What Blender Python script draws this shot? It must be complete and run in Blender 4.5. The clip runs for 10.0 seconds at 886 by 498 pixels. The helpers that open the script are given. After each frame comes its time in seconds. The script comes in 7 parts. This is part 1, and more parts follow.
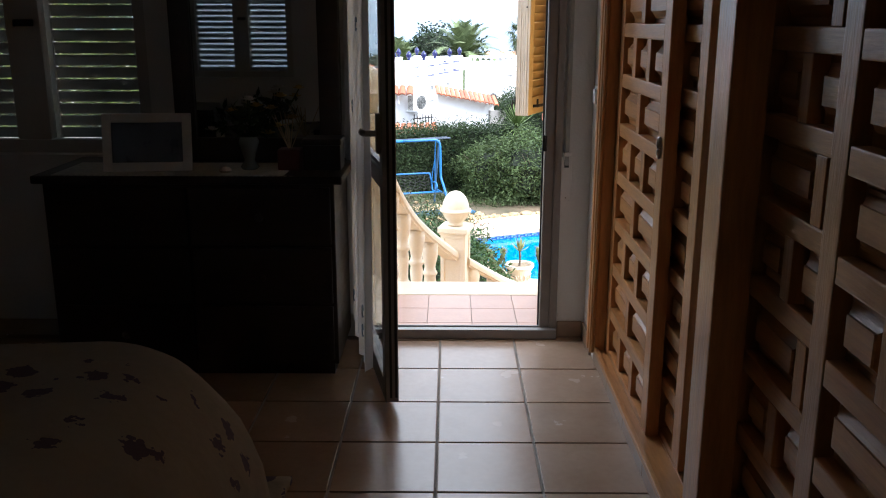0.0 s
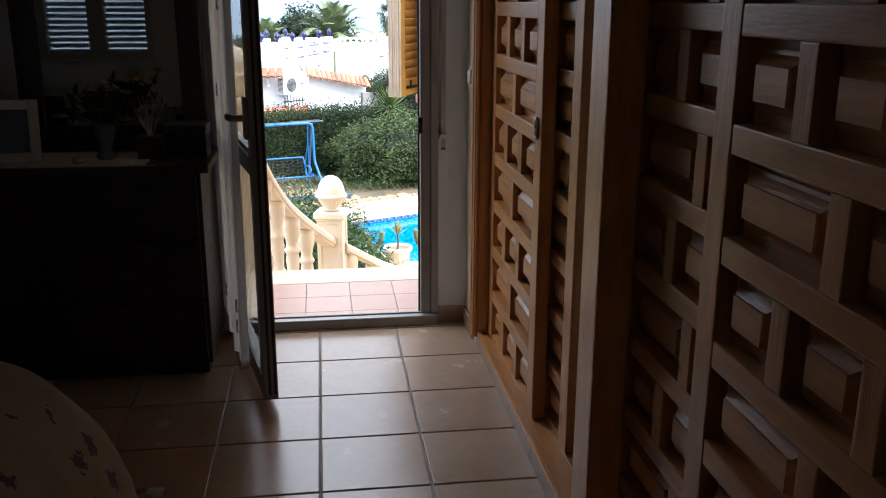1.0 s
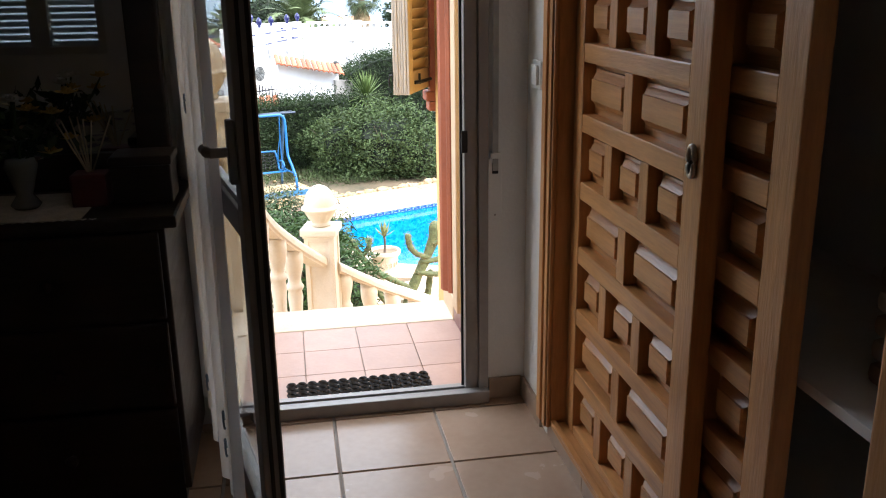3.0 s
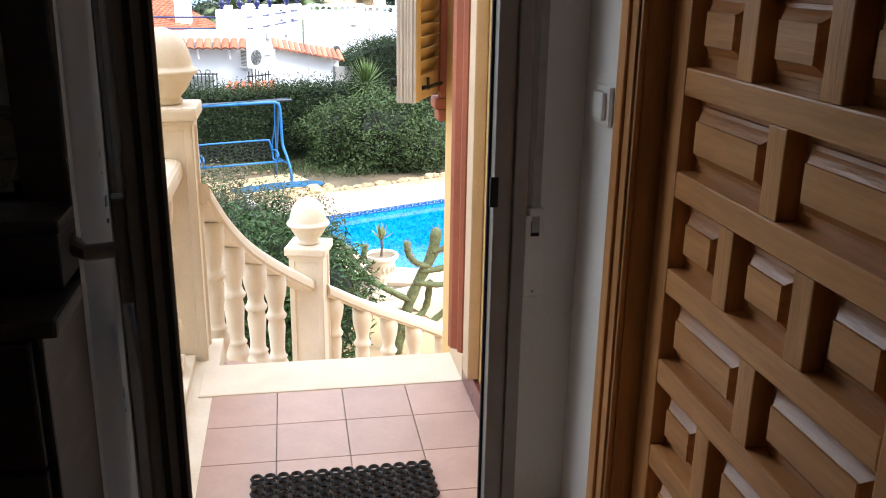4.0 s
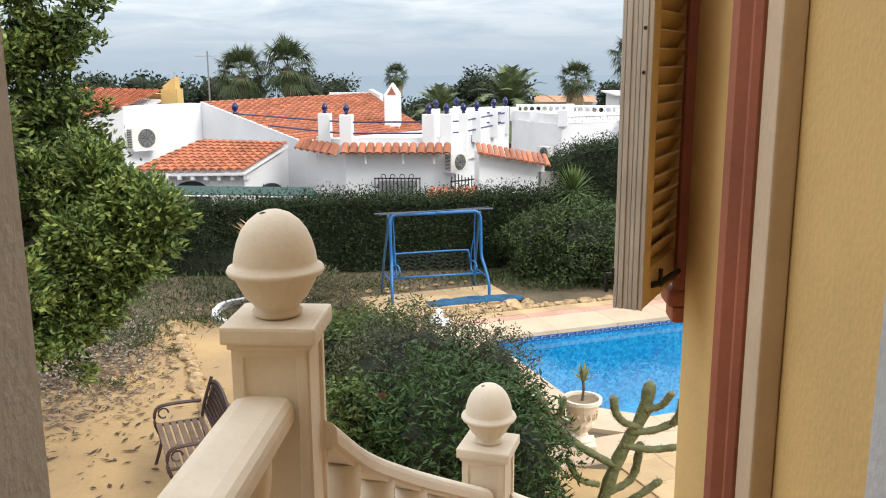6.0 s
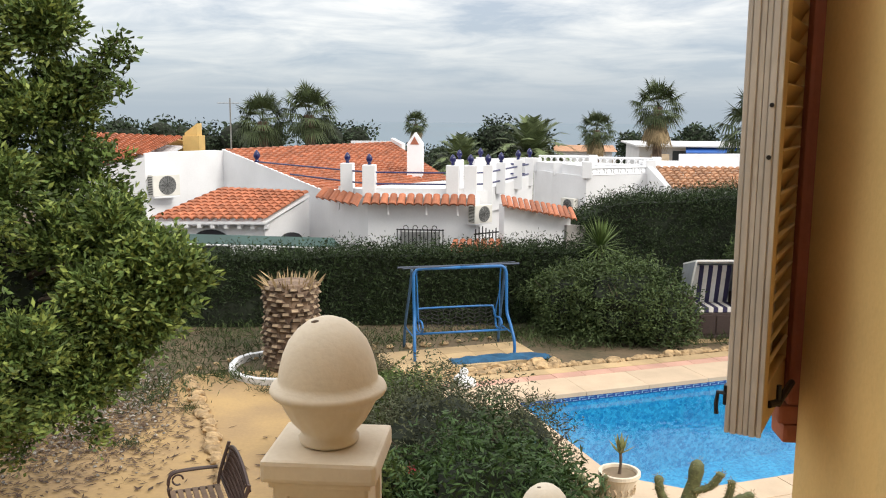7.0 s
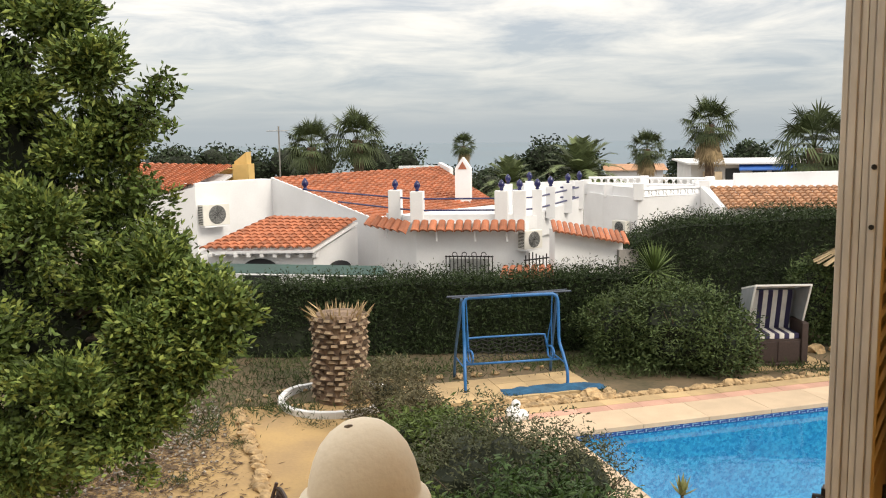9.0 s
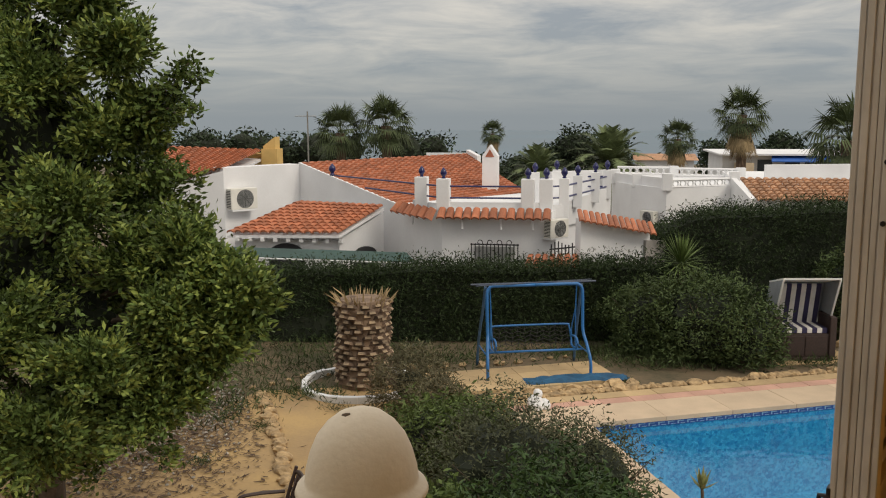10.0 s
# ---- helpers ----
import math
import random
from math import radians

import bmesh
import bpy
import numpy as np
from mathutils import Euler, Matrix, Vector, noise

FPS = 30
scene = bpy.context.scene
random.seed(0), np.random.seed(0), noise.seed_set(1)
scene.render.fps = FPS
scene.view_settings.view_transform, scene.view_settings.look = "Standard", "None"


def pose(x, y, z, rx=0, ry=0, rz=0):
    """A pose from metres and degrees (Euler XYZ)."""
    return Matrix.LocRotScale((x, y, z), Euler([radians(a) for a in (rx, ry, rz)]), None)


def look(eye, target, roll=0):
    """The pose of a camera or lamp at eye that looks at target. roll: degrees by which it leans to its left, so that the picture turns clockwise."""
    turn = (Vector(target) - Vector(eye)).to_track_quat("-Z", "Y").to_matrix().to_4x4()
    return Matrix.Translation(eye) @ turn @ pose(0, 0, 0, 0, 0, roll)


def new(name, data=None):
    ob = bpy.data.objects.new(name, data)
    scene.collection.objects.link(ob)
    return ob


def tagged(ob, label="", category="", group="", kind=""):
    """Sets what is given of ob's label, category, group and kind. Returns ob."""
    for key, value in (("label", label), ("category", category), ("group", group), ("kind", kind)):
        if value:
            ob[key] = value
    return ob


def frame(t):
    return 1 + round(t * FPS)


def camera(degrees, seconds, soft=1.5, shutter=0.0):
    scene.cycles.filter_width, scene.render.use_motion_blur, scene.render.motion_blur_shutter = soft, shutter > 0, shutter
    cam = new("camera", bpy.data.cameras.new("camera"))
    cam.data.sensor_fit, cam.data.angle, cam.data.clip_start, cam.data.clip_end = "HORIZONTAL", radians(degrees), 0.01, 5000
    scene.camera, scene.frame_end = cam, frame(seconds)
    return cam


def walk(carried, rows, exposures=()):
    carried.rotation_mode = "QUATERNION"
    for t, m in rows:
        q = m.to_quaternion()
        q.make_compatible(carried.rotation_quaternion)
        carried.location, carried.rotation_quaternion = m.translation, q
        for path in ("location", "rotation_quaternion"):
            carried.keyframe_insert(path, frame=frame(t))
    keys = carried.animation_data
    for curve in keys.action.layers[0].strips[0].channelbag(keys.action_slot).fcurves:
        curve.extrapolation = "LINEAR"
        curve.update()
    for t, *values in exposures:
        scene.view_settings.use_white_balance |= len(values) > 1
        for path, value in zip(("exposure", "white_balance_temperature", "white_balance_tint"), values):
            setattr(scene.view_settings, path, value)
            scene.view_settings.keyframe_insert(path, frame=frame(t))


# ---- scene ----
cam = camera(53.2, 10.0, soft=1.1)
PATH = [
    (0, (0.041, -3.47, 1.418), (0.026, -1.534, 0.916), 0.1),
    (0.5, (0.022, -3.428, 1.417), (0.182, -1.499, 0.914), 0.5),
    (1, (0.042, -3.37, 1.408), (0.302, -1.462, 0.868), 0.2),
    (1.5, (0.042, -3.24, 1.418), (0.334, -1.334, 0.886), -1.3),
    (2, (-0.019, -3.019, 1.401), (0.29, -1.106, 0.907), -1.8),
    (2.5, (-0.095, -2.684, 1.41), (0.231, -0.78, 0.894), -1.3),
    (2.7, (-0.097, -2.551, 1.395), (0.228, -0.654, 0.852), -1.1),
    (3.8, (-0.007, -1.649, 1.364), (0.328, 0.226, 0.756), 0.4),
    (4, (0.005, -1.511, 1.38), (0.335, 0.366, 0.773), 0.9),
    (4.5, (0.067, -1.129, 1.359), (0.277, 0.766, 0.756), 0.6),
    (5, (0.087, -0.783, 1.356), (0.197, 1.142, 0.826), -0.0),
    (5.5, (0.082, -0.469, 1.443), (0.097, 1.479, 0.991), 0.1),
    (6, (0.123, -0.216, 1.527), (0.001, 1.737, 1.113), -0.3),
    (6.2, (0.077, -0.09, 1.522), (-0.089, 1.866, 1.136), 1.0),
    (7.3, (-0.095, 0.236, 1.631), (-0.247, 2.206, 1.324), 0.1),
    (7.5, (-0.116, 0.27, 1.639), (-0.256, 2.24, 1.323), 0.3),
    (8, (-0.128, 0.336, 1.654), (-0.273, 2.306, 1.344), -0.0),
    (8.5, (-0.112, 0.393, 1.675), (-0.317, 2.362, 1.385), -0.6),
    (9, (-0.086, 0.447, 1.701), (-0.355, 2.411, 1.434), -0.9),
    (9.5, (-0.05, 0.488, 1.697), (-0.341, 2.449, 1.432), -0.4),
    (10, (-0.036, 0.467, 1.704), (-0.367, 2.417, 1.409), -0.2),
]
EXPOSURE = [(0.0, 1.8, 5450, 10), (1.5, 1.85, 5500, 10), (2.0, 1.9, 5650, 10), (2.7, 1.92, 5650, 10), (3.8, 1.68, 5550, 10), (4.5, 1.26, 5600, 10), (5.0, 0.90, 5750, 10), (5.5, 0.72, 6000, 10), (6.2, 0.43, 6150, 10), (7.5, 0.32, 6600, 10), (8.5, 0.34, 6850, 10), (9.0, 0.29, 6900, 10), (9.5, 0.05, 6900, 10), (10.0, -0.47, 6900, 10)]
walk(cam, [(t, look(eye, target, roll)) for t, eye, target, roll in PATH], EXPOSURE)

# ---- world, sun, exposure ----
world = bpy.data.worlds.new("sky")
scene.world = world
world.use_nodes = True
wn, wl = world.node_tree.nodes, world.node_tree.links
wn.clear()
w_out = wn.new("ShaderNodeOutputWorld")
w_sky = wn.new("ShaderNodeTexSky")
w_sky.sky_type = "NISHITA"
w_sky.sun_disc = False
w_sky.sun_elevation, w_sky.sun_rotation = radians(39), radians(119)
w_bg = wn.new("ShaderNodeBackground")
w_bg.inputs["Strength"].default_value = 0.10
wl.new(w_sky.outputs[0], w_bg.inputs["Color"])
# a broken deck of stratus cloud over the blue
w_tc = wn.new("ShaderNodeTexCoord")
w_sep = wn.new("ShaderNodeSeparateXYZ")
wl.new(w_tc.outputs["Generated"], w_sep.inputs[0])
w_add = wn.new("ShaderNodeMath"); w_add.operation = "ADD"; w_add.inputs[1].default_value = 0.10
w_abs = wn.new("ShaderNodeMath"); w_abs.operation = "MAXIMUM"; w_abs.inputs[1].default_value = 0.0
wl.new(w_sep.outputs["Z"], w_abs.inputs[0])
wl.new(w_abs.outputs[0], w_add.inputs[0])
w_dx = wn.new("ShaderNodeMath"); w_dx.operation = "DIVIDE"
w_dy = wn.new("ShaderNodeMath"); w_dy.operation = "DIVIDE"
wl.new(w_sep.outputs["X"], w_dx.inputs[0]); wl.new(w_add.outputs[0], w_dx.inputs[1])
wl.new(w_sep.outputs["Y"], w_dy.inputs[0]); wl.new(w_add.outputs[0], w_dy.inputs[1])
w_com = wn.new("ShaderNodeCombineXYZ")
wl.new(w_dx.outputs[0], w_com.inputs["X"]); wl.new(w_dy.outputs[0], w_com.inputs["Y"])
w_n1 = wn.new("ShaderNodeTexNoise")
w_n1.inputs["Scale"].default_value, w_n1.inputs["Detail"].default_value, w_n1.inputs["Roughness"].default_value = 1.1, 7, 0.6
w_n1.inputs["Distortion"].default_value = 0.5
wl.new(w_com.outputs[0], w_n1.inputs["Vector"])
w_r1 = wn.new("ShaderNodeValToRGB")
w_r1.color_ramp.elements[0].position, w_r1.color_ramp.elements[0].color = 0.34, (0.38, 0.42, 0.48, 1)
w_r1.color_ramp.elements[1].position, w_r1.color_ramp.elements[1].color = 0.64, (1.0, 0.94, 0.85, 1)
wl.new(w_n1.outputs["Fac"], w_r1.inputs[0])
w_hz = wn.new("ShaderNodeMapRange")
w_hz.inputs["From Min"].default_value, w_hz.inputs["From Max"].default_value = 0.0, 0.16
wl.new(w_sep.outputs["Z"], w_hz.inputs["Value"])
w_mx = wn.new("ShaderNodeMix"); w_mx.data_type = "RGBA"
w_mx.inputs["A"].default_value = (0.36, 0.42, 0.48, 1)
wl.new(w_hz.outputs[0], w_mx.inputs["Factor"]); wl.new(w_r1.outputs[0], w_mx.inputs["B"])
w_cl = wn.new("ShaderNodeBackground")
w_st = wn.new("ShaderNodeMath"); w_st.operation = "MULTIPLY_ADD"
w_st.inputs[1].default_value, w_st.inputs[2].default_value = 1.5, 1.06
wl.new(w_abs.outputs[0], w_st.inputs[0])
wl.new(w_st.outputs[0], w_cl.inputs["Strength"])
wl.new(w_mx.outputs["Result"], w_cl.inputs["Color"])
w_mix = wn.new("ShaderNodeMixShader")
w_mix.inputs[0].default_value = 0.86
wl.new(w_bg.outputs[0], w_mix.inputs[1]); wl.new(w_cl.outputs[0], w_mix.inputs[2])
wl.new(w_mix.outputs[0], w_out.inputs["Surface"])

sun = new("sun", bpy.data.lights.new("sun", "SUN"))
sun.data.energy, sun.data.angle, sun.data.color = 1.7, radians(20), (1.0, 0.93, 0.82)
sun.matrix_world = look((8, -4.5, 7.5), (0, 0, 0))

# ---- helpers ----
def mat(name, col, rough=0.6, var=0.12, scale=6.0, bump=0.1, bscale=60.0, metal=0.0, col2=None, spec=0.5, stretch=(1, 1, 1), rand=0.0, coords="Object"):
    m = bpy.data.materials.new(name)
    m.use_nodes = True
    n, l = m.node_tree.nodes, m.node_tree.links
    b = n["Principled BSDF"]
    b.inputs["Roughness"].default_value, b.inputs["Metallic"].default_value = rough, metal
    b.inputs["Specular IOR Level"].default_value = spec
    tc = n.new("ShaderNodeTexCoord")
    mp = n.new("ShaderNodeMapping")
    mp.inputs["Scale"].default_value = stretch
    if coords == "World":
        ge = n.new("ShaderNodeNewGeometry")
        l.new(ge.outputs["Position"], mp.inputs["Vector"])
    else:
        l.new(tc.outputs[coords], mp.inputs["Vector"])
    n1 = n.new("ShaderNodeTexNoise")
    n1.inputs["Scale"].default_value, n1.inputs["Detail"].default_value = scale, 5
    n2 = n.new("ShaderNodeTexNoise")
    n2.inputs["Scale"].default_value, n2.inputs["Detail"].default_value = bscale, 4
    l.new(mp.outputs[0], n1.inputs["Vector"]); l.new(mp.outputs[0], n2.inputs["Vector"])
    ramp = n.new("ShaderNodeValToRGB")
    c2 = col2 or tuple(max(0.0, c * (1 - 2.2 * var)) for c in col)
    ramp.color_ramp.elements[0].position, ramp.color_ramp.elements[1].position = 0.3, 0.68
    ramp.color_ramp.elements[0].color, ramp.color_ramp.elements[1].color = (*c2, 1), (*col, 1)
    mixf = n.new("ShaderNodeMath"); mixf.operation = "MULTIPLY_ADD"
    mixf.inputs[1].default_value, mixf.inputs[2].default_value = 0.35, -0.17
    l.new(n2.outputs["Fac"], mixf.inputs[0])
    addf = n.new("ShaderNodeMath"); addf.operation = "ADD"
    l.new(n1.outputs["Fac"], addf.inputs[0]); l.new(mixf.outputs[0], addf.inputs[1])
    l.new(addf.outputs[0], ramp.inputs[0])
    out = ramp.outputs[0]
    if rand:
        oi = n.new("ShaderNodeObjectInfo")
        ge2 = n.new("ShaderNodeNewGeometry")
        sm = n.new("ShaderNodeMath"); sm.operation = "ADD"
        l.new(oi.outputs["Random"], sm.inputs[0]); l.new(ge2.outputs["Random Per Island"], sm.inputs[1])
        fr = n.new("ShaderNodeMath"); fr.operation = "FRACT"
        l.new(sm.outputs[0], fr.inputs[0])
        mr = n.new("ShaderNodeMapRange")
        mr.inputs["To Min"].default_value, mr.inputs["To Max"].default_value = 1 - rand, 1 + rand
        l.new(fr.outputs[0], mr.inputs["Value"])
        hs = n.new("ShaderNodeHueSaturation")
        l.new(mr.outputs[0], hs.inputs["Value"]); l.new(out, hs.inputs["Color"])
        out = hs.outputs[0]
    l.new(out, b.inputs["Base Color"])
    if bump:
        bp = n.new("ShaderNodeBump")
        bp.inputs["Strength"].default_value, bp.inputs["Distance"].default_value = bump, 0.01
        l.new(n2.outputs["Fac"], bp.inputs["Height"]); l.new(bp.outputs[0], b.inputs["Normal"])
    rr = n.new("ShaderNodeMapRange")
    rr.inputs["To Min"].default_value, rr.inputs["To Max"].default_value = max(0.03, rough - 0.1), min(1, rough + 0.1)
    l.new(n1.outputs["Fac"], rr.inputs["Value"]); l.new(rr.outputs[0], b.inputs["Roughness"])
    return m


def part(name, bm, material, parent=None, label="", smooth=False):
    if isinstance(bm, bmesh.types.BMesh):
        me = bpy.data.meshes.new(name)
        bmesh.ops.recalc_face_normals(bm, faces=bm.faces)
        bm.to_mesh(me)
        bm.free()
    else:
        me = bm
    if smooth:
        me.polygons.foreach_set("use_smooth", [True] * len(me.polygons))
    if material and not me.materials:
        me.materials.append(material)
    ob = new(name, me)
    if parent:
        ob.parent = parent
    if label:
        ob["label"] = label
    return ob


def thing(name, label, category, loc=(0, 0, 0), rz=0, group="", kind=""):
    e = new(name)
    e.empty_display_size = 0.1
    e.matrix_basis = pose(*loc, 0, 0, rz)
    return tagged(e, label, category, group, kind)


def box(bm, x0, x1, y0, y1, z0, z1, bevel=0.0, m=None):
    v = [bm.verts.new((x, y, z)) for x in (x0, x1) for y in (y0, y1) for z in (z0, z1)]
    f = [bm.faces.new([v[i] for i in q]) for q in ((0, 1, 3, 2), (4, 6, 7, 5), (0, 4, 5, 1), (2, 3, 7, 6), (0, 2, 6, 4), (1, 5, 7, 3))]
    if bevel:
        es = list({e for q in f for e in q.edges})
        r = bmesh.ops.bevel(bm, geom=es, offset=bevel, segments=2, affect="EDGES", profile=0.6)
        v = list({w for q in r["faces"] for w in q.verts} | {w for w in v if w.is_valid})
    if m:
        bmesh.ops.transform(bm, matrix=m, verts=v)
    return v


def bbox(x0, x1, y0, y1, z0, z1, bevel=0.0):
    bm = bmesh.new()
    box(bm, x0, x1, y0, y1, z0, z1, bevel)
    return bm


def lathe(bm, profile, seg=16, at=(0, 0, 0), flute=0.0, nf=0):
    rings = []
    for r, z in profile:
        ring = []
        for i in range(seg):
            a = 2 * math.pi * i / seg
            rr = r
            if flute and isinstance(flute, tuple) and flute[0] < z < flute[1]:
                rr = r * (1 - 0.075 * (0.5 + 0.5 * math.cos(a * nf)))
            ring.append(bm.verts.new((at[0] + rr * math.cos(a), at[1] + rr * math.sin(a), at[2] + z)))
        rings.append(ring)
    for a, b in zip(rings, rings[1:]):
        for i in range(seg):
            bm.faces.new((a[i], a[(i + 1) % seg], b[(i + 1) % seg], b[i]))
    bm.faces.new(rings[0][::-1])
    bm.faces.new(rings[-1])


def tube(bm, pts, r, seg=8, closed=False, squash=1.0):
    pts = [Vector(p) for p in pts]
    rad = r if isinstance(r, (list, tuple)) else [r] * len(pts)
    rings, up = [], Vector((0, 0, 1))
    n = len(pts)
    for i, p in enumerate(pts):
        d = (pts[(i + 1) % n] - pts[i - 1]) if closed else (pts[min(i + 1, n - 1)] - pts[max(i - 1, 0)])
        d.normalize()
        s = d.cross(up)
        if s.length < 1e-3:
            s = d.cross(Vector((0, 1, 0)))
        s.normalize()
        u = s.cross(d)
        rings.append([bm.verts.new(p + rad[i] * (math.cos(2 * math.pi * k / seg) * s + squash * math.sin(2 * math.pi * k / seg) * u)) for k in range(seg)])
    pairs = list(zip(rings, rings[1:])) + ([(rings[-1], rings[0])] if closed else [])
    for a, b in pairs:
        for k in range(seg):
            bm.faces.new((a[k], a[(k + 1) % seg], b[(k + 1) % seg], b[k]))
    if not closed:
        bm.faces.new(rings[0][::-1])
        bm.faces.new(rings[-1])


def prism(bm, poly, z0, z1):
    """An upright prism over a plan polygon; z0 and z1 may be lists, a height per corner."""
    za = z0 if isinstance(z0, (list, tuple)) else [z0] * len(poly)
    zb = z1 if isinstance(z1, (list, tuple)) else [z1] * len(poly)
    lo = [bm.verts.new((x, y, z)) for (x, y), z in zip(poly, za)]
    hi = [bm.verts.new((x, y, z)) for (x, y), z in zip(poly, zb)]
    n = len(poly)
    for i in range(n):
        bm.faces.new((lo[i], lo[(i + 1) % n], hi[(i + 1) % n], hi[i]))
    bm.faces.new(lo[::-1])
    bm.faces.new(hi)


def wallstrip(bm, a, b, z0, za, zb, th):
    """A wall from plan point a to b, top from za to zb, thickness th away to its left."""
    a, b = Vector(a), Vector(b)
    d = (b - a).normalized()
    nrm = Vector((-d.y, d.x)) * th
    prism(bm, [a, b, b + nrm, a + nrm], z0, [za, zb, zb, za])


def spline(pts, n):
    pts = [Vector(p) for p in pts]
    out = []
    for i in range(n):
        t = i / (n - 1) * (len(pts) - 1)
        k = min(int(t), len(pts) - 2)
        f = t - k
        p0, p1, p2, p3 = pts[max(k - 1, 0)], pts[k], pts[k + 1], pts[min(k + 2, len(pts) - 1)]
        out.append(0.5 * ((2 * p1) + (p2 - p0) * f + (2 * p0 - 5 * p1 + 4 * p2 - p3) * f * f + (3 * p1 - p0 - 3 * p2 + p3) * f ** 3))
    return out


def pydata(name, verts, faces):
    me = bpy.data.meshes.new(name)
    me.from_pydata(verts, [], faces)
    me.update()
    return me


def leaf_mesh(name, places, length, width, rng, droop=0.2, out_from=None):
    """Many small folded leaves at the given places: four corners each, bent along the middle."""
    n = len(places)
    p = np.array(places, dtype=float).reshape(n, 3)
    d = rng.normal(size=(n, 3))
    if out_from is not None:
        o = p - np.array(out_from, dtype=float)
        o /= np.linalg.norm(o, axis=1, keepdims=True) + 1e-6
        d = d * 0.7 + o * 1.0
    d[:, 2] = d[:, 2] * 0.7 + 0.15 - droop
    d /= np.linalg.norm(d, axis=1, keepdims=True) + 1e-9
    s = np.cross(d, rng.normal(size=(n, 3)))
    s /= np.linalg.norm(s, axis=1, keepdims=True) + 1e-9
    ln = length * rng.uniform(0.65, 1.3, size=(n, 1))
    wd = width * rng.uniform(0.7, 1.25, size=(n, 1))
    nn = np.cross(d, s)
    v = np.stack([p, p + d * ln * 0.5 + s * wd * 0.5 + nn * wd * 0.15, p + d * ln, p + d * ln * 0.5 - s * wd * 0.5 + nn * wd * 0.15], axis=1).reshape(-1, 3)
    me = bpy.data.meshes.new(name)
    me.vertices.add(4 * n)
    me.vertices.foreach_set("co", v.ravel())
    idx = np.arange(n) * 4
    f = np.stack([idx, idx + 1, idx + 2, idx, idx + 2, idx + 3], axis=1).reshape(-1)
    me.loops.add(len(f))
    me.loops.foreach_set("vertex_index", f)
    me.polygons.add(2 * n)
    me.polygons.foreach_set("loop_start", np.arange(2 * n) * 3)
    me.update(calc_edges=True)
    return me


def blob_points(rng, n, c, r, shell=0.55, rough=0.25, seed=0.0):
    """Points in an uneven, clumped ellipsoid shell round c."""
    out = []
    c, r = Vector(c), Vector(r)
    while len(out) < n:
        d = Vector(rng.normal(size=3)).normalized()
        k = 1 + rough * 2.2 * noise.noise(d * 2.3 + Vector((seed, seed * 0.7, 1.3))) + rough * 1.3 * noise.noise(d * 6 + Vector((seed, 3, seed)))
        s = (shell + (1 - shell) * rng.random() ** 0.5) * k
        out.append((c.x + d.x * r.x * s, c.y + d.y * r.y * s, c.z + d.z * r.z * s))
    return out


GYAW = 23.8
GU, GV = Vector((math.cos(radians(GYAW)), math.sin(radians(GYAW)))), Vector((-math.sin(radians(GYAW)), math.cos(radians(GYAW))))
G0 = Vector((0.0, 12.3))
GZ = -2.5


def gp(u, v):
    p = G0 + GU * u + GV * v
    return (p.x, p.y)


# ---- materials ----
M_plaster = mat("interior_plaster", (0.82, 0.81, 0.78), 0.85, 0.04, 3, 0.15, 90)
M_ceiling = mat("ceiling_paint", (0.80, 0.79, 0.77), 0.9, 0.03, 2, 0.1, 70)
M_floor = mat("floor_tile", (0.46, 0.325, 0.225), 0.24, 0.10, 5, 0.03, 40, col2=(0.39, 0.265, 0.18), rand=0.07, coords="World")
M_grout = mat("grout", (0.42, 0.36, 0.30), 0.9, 0.15, 8, 0.1, 90)
M_skirt = mat("skirting_tile", (0.42, 0.30, 0.21), 0.4, 0.1, 9, 0.05, 60, rand=0.05)
M_pine = mat("pine_wood", (0.62, 0.31, 0.105), 0.34, 0.18, 7, 0.12, 46, col2=(0.40, 0.18, 0.052), stretch=(3, 3, 0.35), rand=0.10)
M_pineh = mat("pine_wood_cross", (0.62, 0.31, 0.105), 0.34, 0.18, 7, 0.12, 46, col2=(0.40, 0.18, 0.052), stretch=(3, 0.35, 4), rand=0.10)
M_dark = mat("dark_wood", (0.035, 0.02, 0.013), 0.4, 0.2, 7, 0.1, 50, stretch=(1, 1, 6))
M_alu = mat("door_aluminium", (0.33, 0.32, 0.31), 0.42, 0.06, 12, 0.03, 120, metal=0.25)
M_gasket = mat("black_gasket", (0.02, 0.02, 0.02), 0.7, 0.1, 10, 0.0, 40)
M_white = mat("white_plastic", (0.78, 0.77, 0.74), 0.4, 0.04, 8, 0.02, 60)
M_black = mat("black_iron", (0.025, 0.024, 0.025), 0.45, 0.2, 20, 0.1, 90, metal=0.4)
M_steel = mat("dull_steel", (0.45, 0.43, 0.40), 0.35, 0.1, 20, 0.03, 90, metal=0.9)
M_yellow = mat("yellow_render", (0.72, 0.50, 0.20), 0.88, 0.07, 2.5, 0.22, 70, coords="World")
M_rust = mat("rust_red_paint", (0.40, 0.13, 0.07), 0.65, 0.12, 4, 0.15, 60, coords="World")
M_creamw = mat("cream_trim", (0.66, 0.52, 0.36), 0.8, 0.08, 4, 0.15, 60, coords="World")
M_reveal = mat("white_reveal", (0.70, 0.69, 0.68), 0.85, 0.06, 4, 0.35, 55, coords="World")
M_stone = mat("cast_stone", (0.75, 0.665, 0.535), 0.72, 0.07, 5, 0.14, 75, col2=(0.665, 0.575, 0.445), coords="World")
